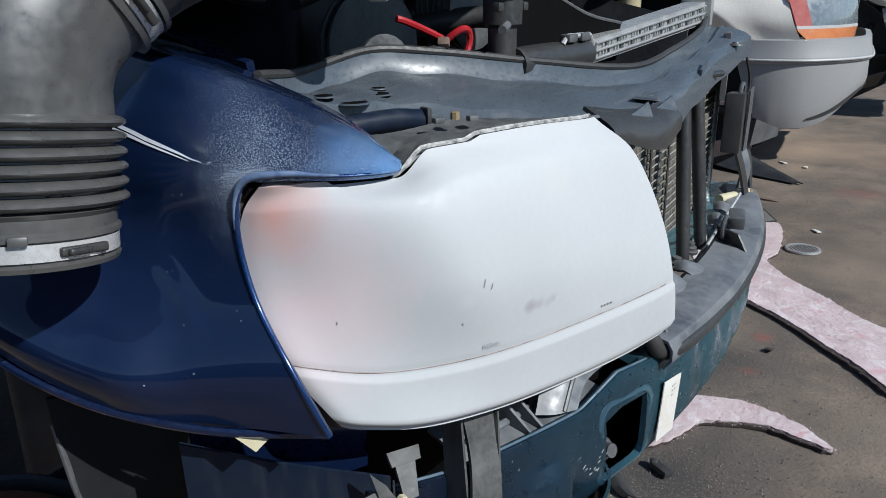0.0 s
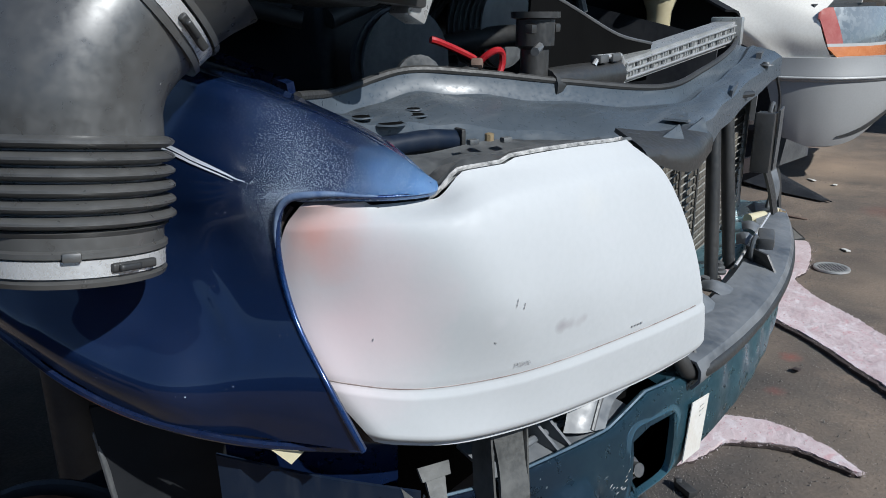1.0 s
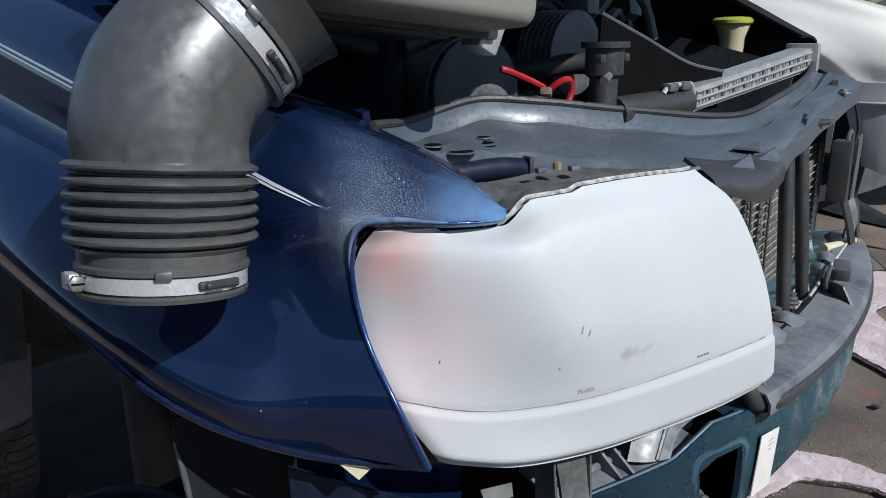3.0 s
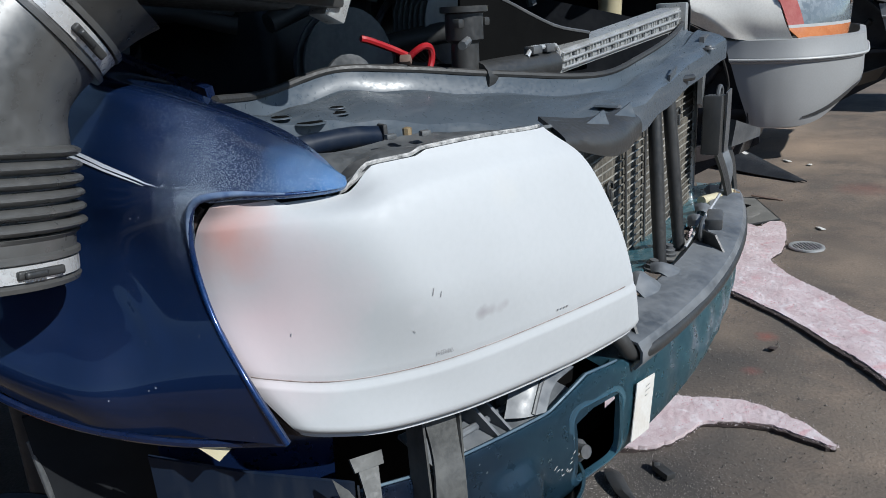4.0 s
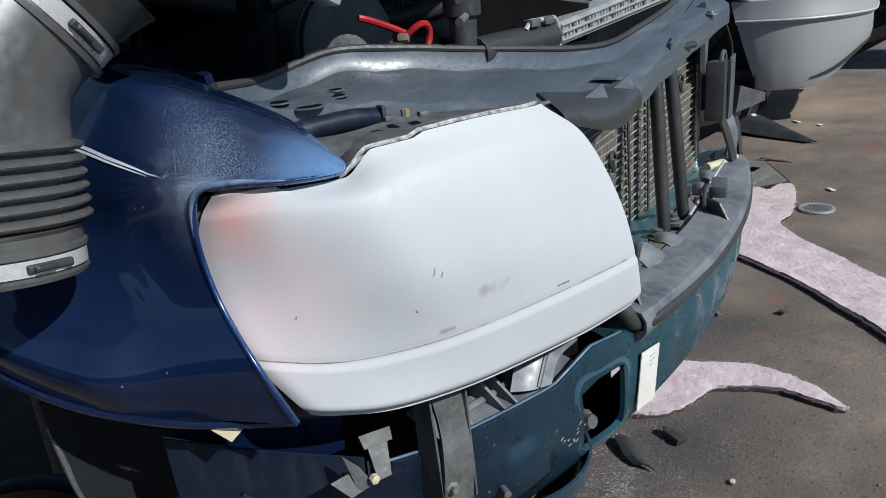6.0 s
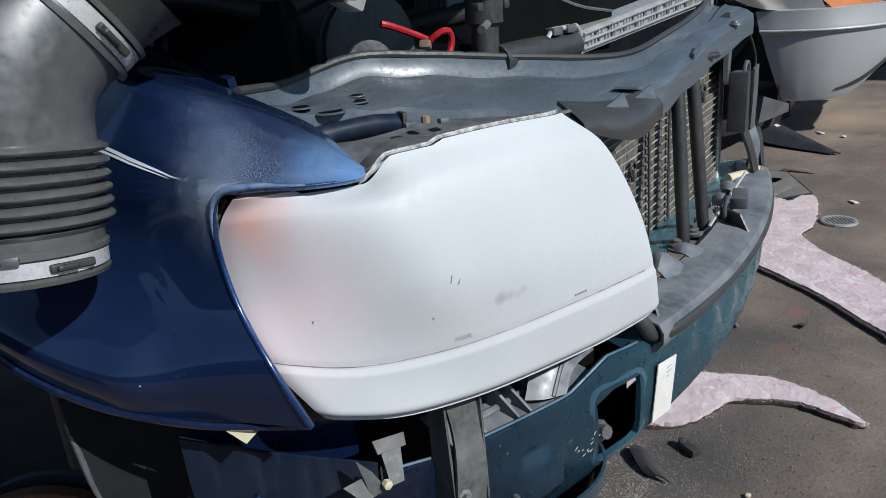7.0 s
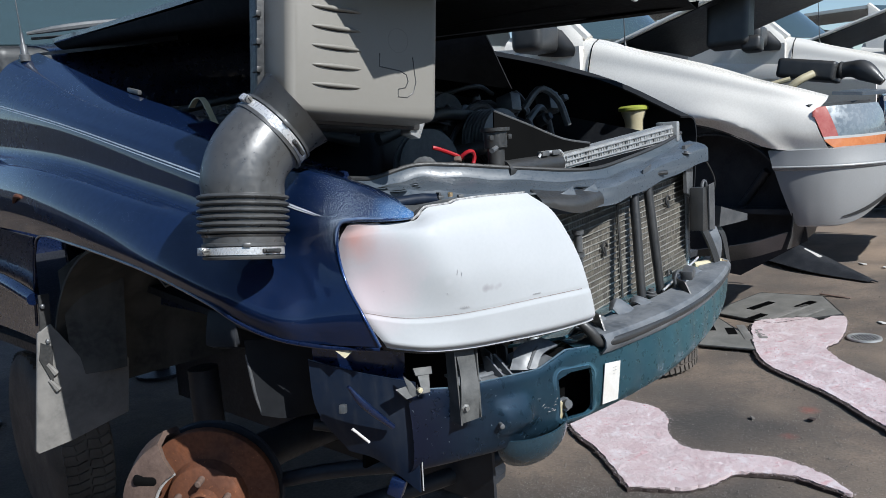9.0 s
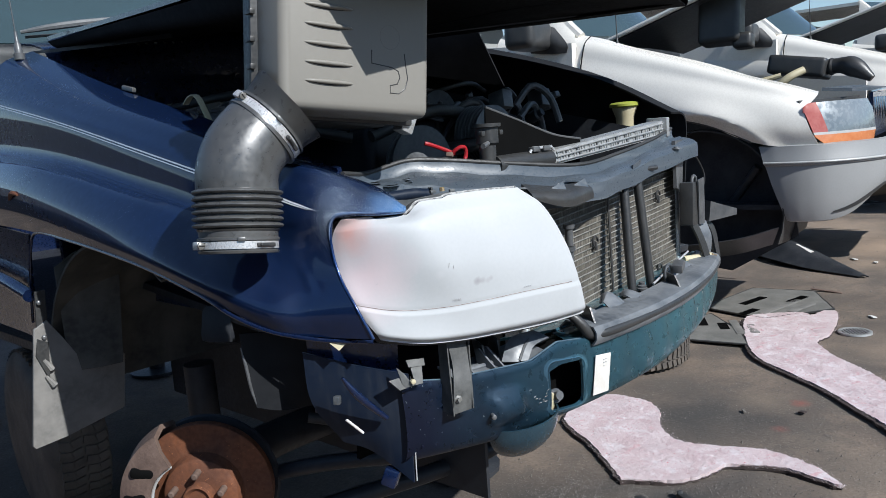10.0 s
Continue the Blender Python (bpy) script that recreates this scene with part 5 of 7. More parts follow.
part("hood_prop_tab", sheet(grid_of([[(0.640, 1.26, 1.555), (0.642, 1.235, 1.573), (0.645, 1.205, 1.568), (0.648, 1.165, 1.50)], [(0.656, 1.26, 1.555), (0.658, 1.235, 1.573), (0.661, 1.205, 1.568), (0.664, 1.165, 1.50)]], 10, 3), 0.003), M_CREAM, suv, "bent cream metal tab")
part("wing_clip", block((0.012, 0.06, 0.012), (0.625, 1.50, 1.615), (12, 0, 0), 0.003), M_GREY, suv)
part("bay_dish", lathe([(0, 0.05), (0.01, 0.05), (0.02, 0.03), (0.03, 0.012)], (0.80, 1.15, 1.42), (0.70, 0.95, 1.46), 18), M_DARK, suv)

# wheel arch, brake, mud flap
arch = [[Vector((x, 1.235 + 0.455 * math.cos(a) * k, 0.79 + 0.455 * math.sin(a) * k)) for a in [math.pi * 0.68 * q / 24 for q in range(25)]] for x, k in ((0.385, 1.0), (0.45, 1.03), (0.70, 1.02), (0.95, 0.98))]
part("arch_liner", sheet(arch, 0.006), M_LINER, suv, "dirty black wheel arch liner")
part("inner_closing", plate([(0.95, 2.1, 1.25), (0.95, 0.6, 1.25), (0.95, 0.6, 0.55), (0.95, 2.1, 0.55)], 0.01), M_DARK, suv)
part("liner_fold", sheet(grid_of([[(0.40, 1.60, 1.16), (0.47, 1.58, 1.20), (0.56, 1.56, 1.20)], [(0.41, 1.625, 1.0), (0.47, 1.60, 1.02), (0.55, 1.575, 1.01)], [(0.42, 1.64, 0.86), (0.48, 1.60, 0.86), (0.54, 1.585, 0.86)]], 14, 10), 0.005), M_LINER, suv, "crumpled dusty liner behind the flap")
flap_m = Matrix(((1, 0, 0, 0), (0, 0, -1, 1.63), (0, 1, 0, 0), (0, 0, 0, 1)))
flap = part("mud_flap", slab([(0.334, 1.0), (0.286, 0.690), (0.292, 0.680), (0.383, 0.689), (0.543, 0.717), (0.566, 0.873), (0.52, 0.895), (0.45, 0.87), (0.41, 0.95), (0.37, 1.02)], 0.010, flap_m, 0.002), M_FLAP, suv, "scuffed black mud flap")
part("flap_strip", sheet(grid_of([[(0.352, 1.625, 1.10), (0.342, 1.622, 1.0), (0.328, 1.615, 0.93)], [(0.378, 1.625, 1.10), (0.37, 1.622, 0.99), (0.352, 1.612, 0.86)]], 8, 4), 0.006), M_PLASTIC, flap)
for z in (0.975, 1.07):
    part("screw", lathe([(0, 0.007), (0.004, 0.006), (0.006, 0.003)], (0.356, 1.618, z), (0.35, 1.5, z), 10), M_GREY, flap)
for z in (0.885, 0.84):
    part("dent", sweep([(0.345, 1.617, z + 0.03), (0.362, 1.615, z)], [0.005, 0.010], 8), M_FLAP, flap)
HUB = Vector((0.412, 0.985, 0.685))
AX = Vector((-0.76, -0.65, 0.0))
brake = part("brake_disc", lathe([(-0.045, 0.150), (-0.043, 0.152), (-0.024, 0.152), (-0.022, 0.150), (-0.020, 0.100), (-0.016, 0.090), (0.010, 0.082), (0.014, 0.076), (0.016, 0.035), (0.035, 0.032), (0.037, 0.028), (0.030, 0.020)], HUB, HUB + AX, 56), M_RUST, suv, "rusty brake disc and hub")
side = AX.cross(Vector((0, 0, 1))).normalized()
for k in range(5):
    a = radians(72 * k + 20)
    c = HUB + AX * 0.014 + 0.057 * (math.cos(a) * side + math.sin(a) * Vector((0, 0, 1)))
    part("wheel_stud", lathe([(0, 0.0075), (0.028, 0.0075), (0.03, 0.005)], c, c + AX, 10), M_BROWN, brake)
cal = Matrix((( side.x, AX.x, 0, HUB.x), (side.y, AX.y, 0, HUB.y), (0, 0, 1, HUB.z), (0, 0, 0, 1)))
if side.x > 0:
    cal = cal @ Matrix.Scale(-1, 4, (1, 0, 0))
caliper_rows = []
for d, r0 in ((-0.07, 0.120), (-0.06, 0.158), (-0.01, 0.168), (0.03, 0.160), (0.042, 0.134), (0.042, 0.098)):
    caliper_rows.append([cal @ Vector((r0 * math.cos(a), d, r0 * math.sin(a))) for a in [radians(-35 + 5.5 * k) for k in range(19)]])
caliper = part("brake_caliper", sheet(caliper_rows, 0.012), M_BROWN, suv, "dusty brown brake caliper")
for a0 in (8, 36):
    a = radians(a0)
    c = cal @ Vector((0.130 * math.cos(a), 0.046, 0.130 * math.sin(a)))
    part("caliper_slot", block((0.054, 0.020, 0.024), bevel=0.009, m=Matrix.Translation(c) @ Matrix(((side.x, AX.x, 0, 0), (side.y, AX.y, 0, 0), (0, 0, 1, 0), (0, 0, 0, 1))) @ pose(0, 0, 0, 0, 8 if a0 < 20 else -4, 0)), M_HOLE, caliper)
part("caliper_spring", sweep([cal @ Vector((0.096 * math.cos(radians(a)), 0.042, 0.096 * math.sin(radians(a)))) for a in (0, 12, 24, 36, 50, 62)], 0.004, 6, 12), M_STEEL, caliper)
part("dust_shield", lathe([(-0.075, 0.156), (-0.07, 0.158), (-0.065, 0.154), (-0.064, 0.09)], HUB, HUB + AX, 40), M_DARK, suv)
for pts, r in ((((0.55, 1.0, 0.66), (0.62, 0.80, 0.72), (0.70, 0.66, 0.74)), 0.018), (((0.52, 1.05, 0.52), (0.70, 0.85, 0.58), (1.1, 0.70, 0.60), (1.6, 0.72, 0.62)), 0.022), (((0.56, 1.1, 0.66), (0.75, 1.15, 0.66), (1.3, 1.2, 0.62)), 0.05),
               (((0.62, 0.85, 0.82), (0.70, 0.78, 0.80), (0.82, 0.72, 0.82)), 0.014)):
    part("steering_arm", sweep(pts, r, 10, 14), M_DARK, suv)
part("coil_spring", sweep([(0.80 + 0.055 * math.cos(t), 1.15 + 0.055 * math.sin(t), 0.72 + 0.016 * t) for t in [0.35 * k for k in range(100)]], 0.008, 6), M_DARK, suv)
part("spring_cup", block((0.14, 0.10, 0.10), (0.68, 1.22, 0.98), (0, 15, 20), 0.02), M_DARK, suv)
for x, y in ((0.75, 1.55), (1.9, 1.55), (0.75, 4.2), (1.9, 4.2)):
    part("stand", lathe([(0, 0.17), (0.02, 0.17), (0.03, 0.05), (0.80, 0.045)], (x, y, 0.0), (x, y, 1), 16), M_DARK, suv, "welded steel stand")
part("axle", sweep([(0.6, 1.25, 0.62), (2.1, 1.25, 0.62)], 0.045, 12), M_DARK, suv)

# ---- air filter box standing in the bay ----
airbox = thing("air_filter_box", "black plastic air filter box with intake hose propping the hood", "air filter box")
B = pose(0.588, 0.548, 1.485, 0, 6, -11)
BW, BH = 0.318, 0.285
lid_bm = bmesh.new()
ring = []
for d, g in ((0.0, -0.014), (0.0025, -0.008), (0.007, -0.003), (0.014, 0.0), (0.085, 0.004)):
    ring.append([lid_bm.verts.new(B @ Vector((x, d, z + BH / 2))) for x, z in rounded(BW + 2 * g, BH + 2 * g, 0.014, 5)])
for a, b in zip(ring, ring[1:]):
    for k in range(len(a)):
        lid_bm.faces.new((a[k], a[(k + 1) % len(a)], b[(k + 1) % len(a)], b[k]))
lid_bm.faces.new(ring[0])
lid_bm.faces.new(ring[-1])
lid = part("lid", lid_bm, M_BOXGREY, airbox, "grey-black ribbed lid")
part("flange", block((BW + 0.035, 0.016, BH + 0.022), bevel=0.005, m=B @ pose(0, 0.092, BH / 2)), M_PLASTIC, airbox)
part("body", block((BW - 0.05, 0.13, BH + 0.02), bevel=0.02, seg=3, m=B @ pose(0, 0.165, BH / 2 - 0.005)), M_PLASTIC, airbox)
for k in range(8):
    z = 0.052 + 0.033 * k
    rib = part("rib", sweep([B @ Vector((x, y, z)) for x, y in ((-0.118, 0.003), (-0.100, -0.002), (-0.064, -0.003), (-0.028, -0.002), (-0.010, 0.003))], [0.0006, 0.0030, 0.0040, 0.0030, 0.0006], 10, 14), M_BOXGREY, lid)
    # dark strip under each rib, the groove's shade put into colour
    part("rib_groove", sweep([B @ Vector((x, 0.0005, z + dz)) for x, dz in ((-0.116, -0.001), (-0.064, -0.0052), (-0.012, -0.001))], [0.0004, 0.0012, 0.0004], 6, 10), M_DARK, rib)
arrow = [(0.025, 0.118), (0.025, 0.094), (0.070, 0.090), (0.084, 0.084), (0.088, 0.072), (0.082, 0.060), (0.066, 0.056), (0.066, 0.042), (0.086, 0.042), (0.100, 0.052), (0.106, 0.072), (0.102, 0.092), (0.098, 0.118)]
part("arrow_emboss", sweep([B @ Vector((x, 0.0004, z)) for x, z in arrow], 0.0013, 6), M_PLASTIC, lid, "raised hooked outline")
part("ring_emboss", sweep([B @ Vector((0.065 + 0.022 * math.cos(a), 0.0006, 0.145 + 0.022 * math.sin(a))) for a in [2 * math.pi * k / 20 for k in range(21)]], 0.0009, 6, closed_ends=False), M_BOXGREY, lid)
for k in range(6):
    for sx in (-1, 1):
        part("clip_tooth", block((0.010, 0.022, 0.010), bevel=0.002, m=B @ pose(sx * (BW / 2 + 0.016), 0.088, 0.03 + 0.048 * k)), M_PLASTIC, airbox)
part("latch", block((0.030, 0.035, 0.05), bevel=0.004, m=B @ pose(BW / 2 + 0.018, 0.11, 0.0, 0, 20, 0)), M_ALU, airbox, "bare metal latch")
A0, A1 = Vector((0.354, 0.635, 1.258)), Vector((0.370, 0.642, 1.367))
HR = 0.92
ax_h = (A1 - A0).normalized()
prof = [(-0.001, 0.066), (0.0, 0.074), (0.004, 0.0755), (0.006, 0.072), (0.022, 0.072), (0.024, 0.0765), (0.028, 0.0765), (0.030, 0.0735), (0.040, 0.074), (0.044, 0.078)]
for k in range(6):
    h = 0.046 + 0.0125 * k
    prof += [(h, 0.0735), (h + 0.0012, 0.0790), (h + 0.0028, 0.0828), (h + 0.0046, 0.0847), (h + 0.0066, 0.0847), (h + 0.0085, 0.0828), (h + 0.0101, 0.0790), (h + 0.0113, 0.0735)]
prof += [(0.122, 0.0765), (0.124, 0.070)]
hose = part("bellows", lathe([(h * 0.92, r * HR) for h, r in prof], A0, A1, 64), M_HOSE, airbox, "ribbed black intake hose")
part("elbow", sweep([A1 - ax_h * 0.004, (0.373, 0.642, 1.394), (0.386, 0.641, 1.424), (0.410, 0.639, 1.450), (0.437, 0.635, 1.470)], [0.0705, 0.0705, 0.0705, 0.0705, 0.0705], 48, 32), M_HOSE, hose)
part("band_clamp", lathe([(0.007, 0.071 * HR), (0.0075, 0.0745 * HR), (0.020, 0.0745 * HR), (0.0205, 0.071 * HR)], A0, A1, 64), M_STEEL, hose, "steel worm-drive hose clamp")
E0, E1 = Vector((0.432, 0.637, 1.465)), Vector((0.474, 0.6215, 1.501))
ed = (E1 - E0).normalized()
part("band_clamp", lathe([(0.002, 0.066), (0.0025, 0.0728), (0.017, 0.0728), (0.0175, 0.066)], E0, E1, 64), M_STEEL, hose, "steel worm-drive hose clamp")
part("clamp_lip", lathe([(-0.006, 0.069), (-0.005, 0.0755), (0.0, 0.0755), (0.001, 0.069)], E0, E1, 48), M_HOSE, hose)
part("clamp_lip", lathe([(0.018, 0.066), (0.019, 0.0745), (0.024, 0.0745), (0.025, 0.064)], E0, E1, 48), M_HOSE, hose)
bm = bmesh.new()
ou = ed.orthogonal().normalized()
ow = ed.cross(ou)
toward_box = Vector((0.80, -0.05, -0.25))
toward_up = Vector((0.0, 0.0, 1.0))
flare = []
for h, r, k in ((0.014, 0.0640, 0.0), (0.018, 0.0690, 0.0), (0.030, 0.0700, 0.0), (0.042, 0.0725, 0.35), (0.052, 0.0760, 0.75), (0.058, 0.0785, 1.0)):
    ringv = []
    for q in range(48):
        n = math.cos(2 * math.pi * q / 48) * ou + math.sin(2 * math.pi * q / 48) * ow
        reach = k * (0.022 * max(0.0, n.dot(toward_box)) ** 2 + 0.030 * max(0.0, n.dot(toward_up)) ** 3)
        ringv.append(bm.verts.new(E0 + ed * (h + reach) + n * r))
    flare.append(ringv)
for a, b in zip(flare, flare[1:]):
    for q in range(48):
        bm.faces.new((a[q], a[(q + 1) % 48], b[(q + 1) % 48], b[q]))
bmesh.ops.solidify(bm, geom=bm.faces[:], thickness=0.003)
part("outlet", bm, M_HOSE, airbox, "flared grey duct stub of the box")
view = Vector((-0.55, -0.83, 0.0))
for base, r, ax_d in ((A0 + ax_h * 0.0135, 0.0745 * HR, ax_h), (E0 + ed * 0.010, 0.0728, ed)):
    u = (view - ax_d * view.dot(ax_d)).normalized()
    w = ax_d.cross(u)
    for ang, nm in ((-62, "screw"), (38, "keeper"), (4, "tab")):
        a = radians(ang)
        n = u * math.cos(a) + w * math.sin(a)
        tvec = ax_d.cross(n)
        fm = Matrix(((tvec.x, n.x, ax_d.x, 0), (tvec.y, n.y, ax_d.y, 0), (tvec.z, n.z, ax_d.z, 0), (0, 0, 0, 1)))
        fm.translation = base + n * (r + 0.001)
        if nm == "screw":
            part("screw_housing", block((0.020, 0.010, 0.014), bevel=0.003, m=fm @ pose(-0.008, 0.003, 0)), M_STEEL, hose)
            part("worm_screw", lathe([(-0.002, 0.0042), (0.004, 0.0042), (0.0045, 0.0062), (0.0055, 0.0066), (0.010, 0.0066), (0.011, 0.0050)], fm.translation + n * 0.004, fm.translation + n * 0.004 + tvec, 6), M_DULLSTEEL, hose, "hexagonal clamp screw")
            part("screw_slot", block((0.0012, 0.0100, 0.0016), bevel=0, m=fm @ pose(0.0108, 0.004, 0)), M_HOLE, hose)
        elif nm == "keeper":
            part("keeper_plate", block((0.038, 0.0050, 0.0072), bevel=0.0032, seg=3, m=fm @ pose(0.004, -0.0012, 0)), M_RUBBER, hose)
            part("keeper", block((0.018, 0.006, 0.0055), bevel=0.0026, seg=3, m=fm @ pose(-0.002, 0.0022, 0)), M_PLASTIC, hose)
        else:
            part("tab", block((0.013, 0.006, 0.007), bevel=0.002, m=fm @ pose(0, 0.001, 0.010)), M_HOSE, hose)


# ---- ground ----
M_SOIL = mat("oily_dirt_with_shade", (0.200, 0.152, 0.114), 0.88, 0.0, (0.100, 0.080, 0.065), 2.6, 85, 1.0, 1.0, grit=(0.40, 0.37, 0.33), grit_scale=230, grit_cut=0.90,
             spray=(((1.80, 0.85, 0), 0.65, 0.13), ((3.2, 0.4, 0), 2.4, 0.06)), streak=((0.075, 0.066, 0.058), (0.9, 2.6, 1.0), 0.6), relief=0.003,
             mottle=((3.5, (0.10, 0.085, 0.07), 0.52, 0.5), (9, (0.085, 0.072, 0.060), 0.56, 0.4), (26, (0.070, 0.060, 0.052), 0.60, 0.35), (48, (0.32, 0.26, 0.20), 0.66, 0.3)),
             # first patch darkens paint reflections, second puts the shade under the car into colour
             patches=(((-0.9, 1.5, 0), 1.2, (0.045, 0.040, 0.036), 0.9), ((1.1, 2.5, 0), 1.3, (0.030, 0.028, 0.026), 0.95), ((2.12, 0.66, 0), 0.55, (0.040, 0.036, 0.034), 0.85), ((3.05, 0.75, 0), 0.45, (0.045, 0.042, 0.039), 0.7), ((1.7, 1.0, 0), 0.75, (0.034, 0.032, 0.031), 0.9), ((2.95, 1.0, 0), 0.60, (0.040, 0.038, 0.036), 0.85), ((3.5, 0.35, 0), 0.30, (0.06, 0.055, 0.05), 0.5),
                      ((3.3, 0.75, 0), 0.22, (0.20, 0.155, 0.115), 0.6), ((2.75, 0.05, 0), 0.35, (0.19, 0.155, 0.12), 0.6), ((4.5, 0.35, 0), 0.5, (0.20, 0.155, 0.115), 0.6),
                      ((7.9, 1.15, 0), 0.9, (0.34, 0.25, 0.18), 0.8), ((9.0, 1.8, 0), 0.9, (0.30, 0.23, 0.17), 0.7), ((6.9, 1.1, 0), 0.35, (0.32, 0.24, 0.17), 0.6), ((3.36, 0.60, 0), 0.06, (0.24, 0.06, 0.045), 0.6),
                      ((3.0, 0.58, 0), 0.05, (0.20, 0.06, 0.05), 0.5), ((4.25, 0.80, 0), 0.07, (0.24, 0.06, 0.045), 0.6), ((4.18, 1.40, 0), 0.08, (0.32, 0.06, 0.045), 0.7), ((6.3, 0.55, 0), 0.25, (0.22, 0.08, 0.06), 0.4)))
bm = bmesh.new()
bmesh.ops.create_grid(bm, x_segments=60, y_segments=60, size=6)
bmesh.ops.translate(bm, vec=(4, 1, 0), verts=bm.verts[:])
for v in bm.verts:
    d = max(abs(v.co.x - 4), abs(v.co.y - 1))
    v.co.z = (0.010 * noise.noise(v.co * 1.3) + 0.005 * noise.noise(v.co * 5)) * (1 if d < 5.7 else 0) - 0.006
edge = [v for v in bm.verts if max(abs(v.co.x - 4), abs(v.co.y - 1)) > 5.99]
for v in edge:
    v.co.x, v.co.y = 4 + (v.co.x - 4) * 50, 1 + (v.co.y - 1) * 50
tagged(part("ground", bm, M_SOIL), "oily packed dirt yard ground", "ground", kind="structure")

# unseen walls, added to close the yard and darken what the paint reflects
M_REFLECTION_WALL = mat("dark_reflection_wall", (0.034, 0.036, 0.040), 0.7, 0.1, (0.022, 0.021, 0.020), 1.5, 30, 0.7, 0.2)
for nm, x0, x1, y0, y1, top in (("wall_west", -7.2, -7.1, -12.0, 14.0, 2.6), ("wall_beside", -1.55, -1.45, 0.9, 13.9, 1.35), ("wall_south", -7.1, 24.0, -12.1, -12.0, 2.6), ("wall_north", -7.1, 24.0, 14.0, 14.1, 2.6), ("wall_east", 24.0, 24.1, -12.0, 14.0, 2.6)):
    tagged(part(nm, block((x1 - x0, y1 - y0, top), ((x0 + x1) / 2, (y0 + y1) / 2, top / 2 - 0.01), bevel=0), M_REFLECTION_WALL), "unseen dark wall added around the yard to darken reflections", "fence", kind="structure")

M_STONE = mat("grit", (0.25, 0.23, 0.205), 0.8, 0.0, (0.07, 0.062, 0.055), 30, 90, 0.8, 0.2)
rng = random.Random(4)
bm = bmesh.new()
for k in range(8800):
    x, y = rng.uniform(1.7, 9.0), rng.uniform(-0.6, 2.6)
    if k > 1200:
        x, y = rng.gauss(1.95, 0.28), rng.gauss(0.80, 0.28)
    if k > 4000:
        x, y = rng.uniform(2.5, 6.5), rng.uniform(-0.3, 1.5)
    if k > 5200:
        x, y = rng.gauss(3.4, 0.9), rng.gauss(0.55, 0.45)
    if k > 7800:
        x, y = rng.gauss(5.6, 0.9), rng.gauss(0.9, 0.4)
    r = rng.uniform(0.0008, 0.0024) * (1.8 if rng.random() < 0.04 else 1) * (1.0 if x < 4 else 1.5)
    c = [bm.verts.new((x + r * rng.uniform(0.7, 1.3) * math.cos(a), y + r * rng.uniform(0.7, 1.3) * math.sin(a), -0.004)) for a in (0, 1.57, 3.14, 4.71)]
    t = bm.verts.new((x, y, r * rng.uniform(0.2, 0.5)))
    for q in range(4):
        bm.faces.new((c[q], c[(q + 1) % 4], t))
tagged(part("gravel", bm, M_STONE, smooth=False, flip=False), "fine loose grit scattered on the dirt", "gravel", kind="stuff")


def inside(p, poly):
    x, y = p
    hit = False
    for (x0, y0), (x1, y1) in zip(poly, poly[1:] + poly[:1]):
        if (y0 > y) != (y1 > y) and x < (x1 - x0) * (y - y0) / (y1 - y0) + x0:
            hit = not hit
    return hit


def ragged(poly, step, jitter, seed):
    """The outline with many small uneven teeth."""
    r = random.Random(seed)
    out = []
    for (x0, y0), (x1, y1) in zip(poly, poly[1:] + poly[:1]):
        n = max(1, int(math.hypot(x1 - x0, y1 - y0) / step))
        for k in range(n):
            s = k / n
            out.append((x0 + (x1 - x0) * s + r.uniform(-jitter, jitter), y0 + (y1 - y0) * s + r.uniform(-jitter, jitter)))
    return out


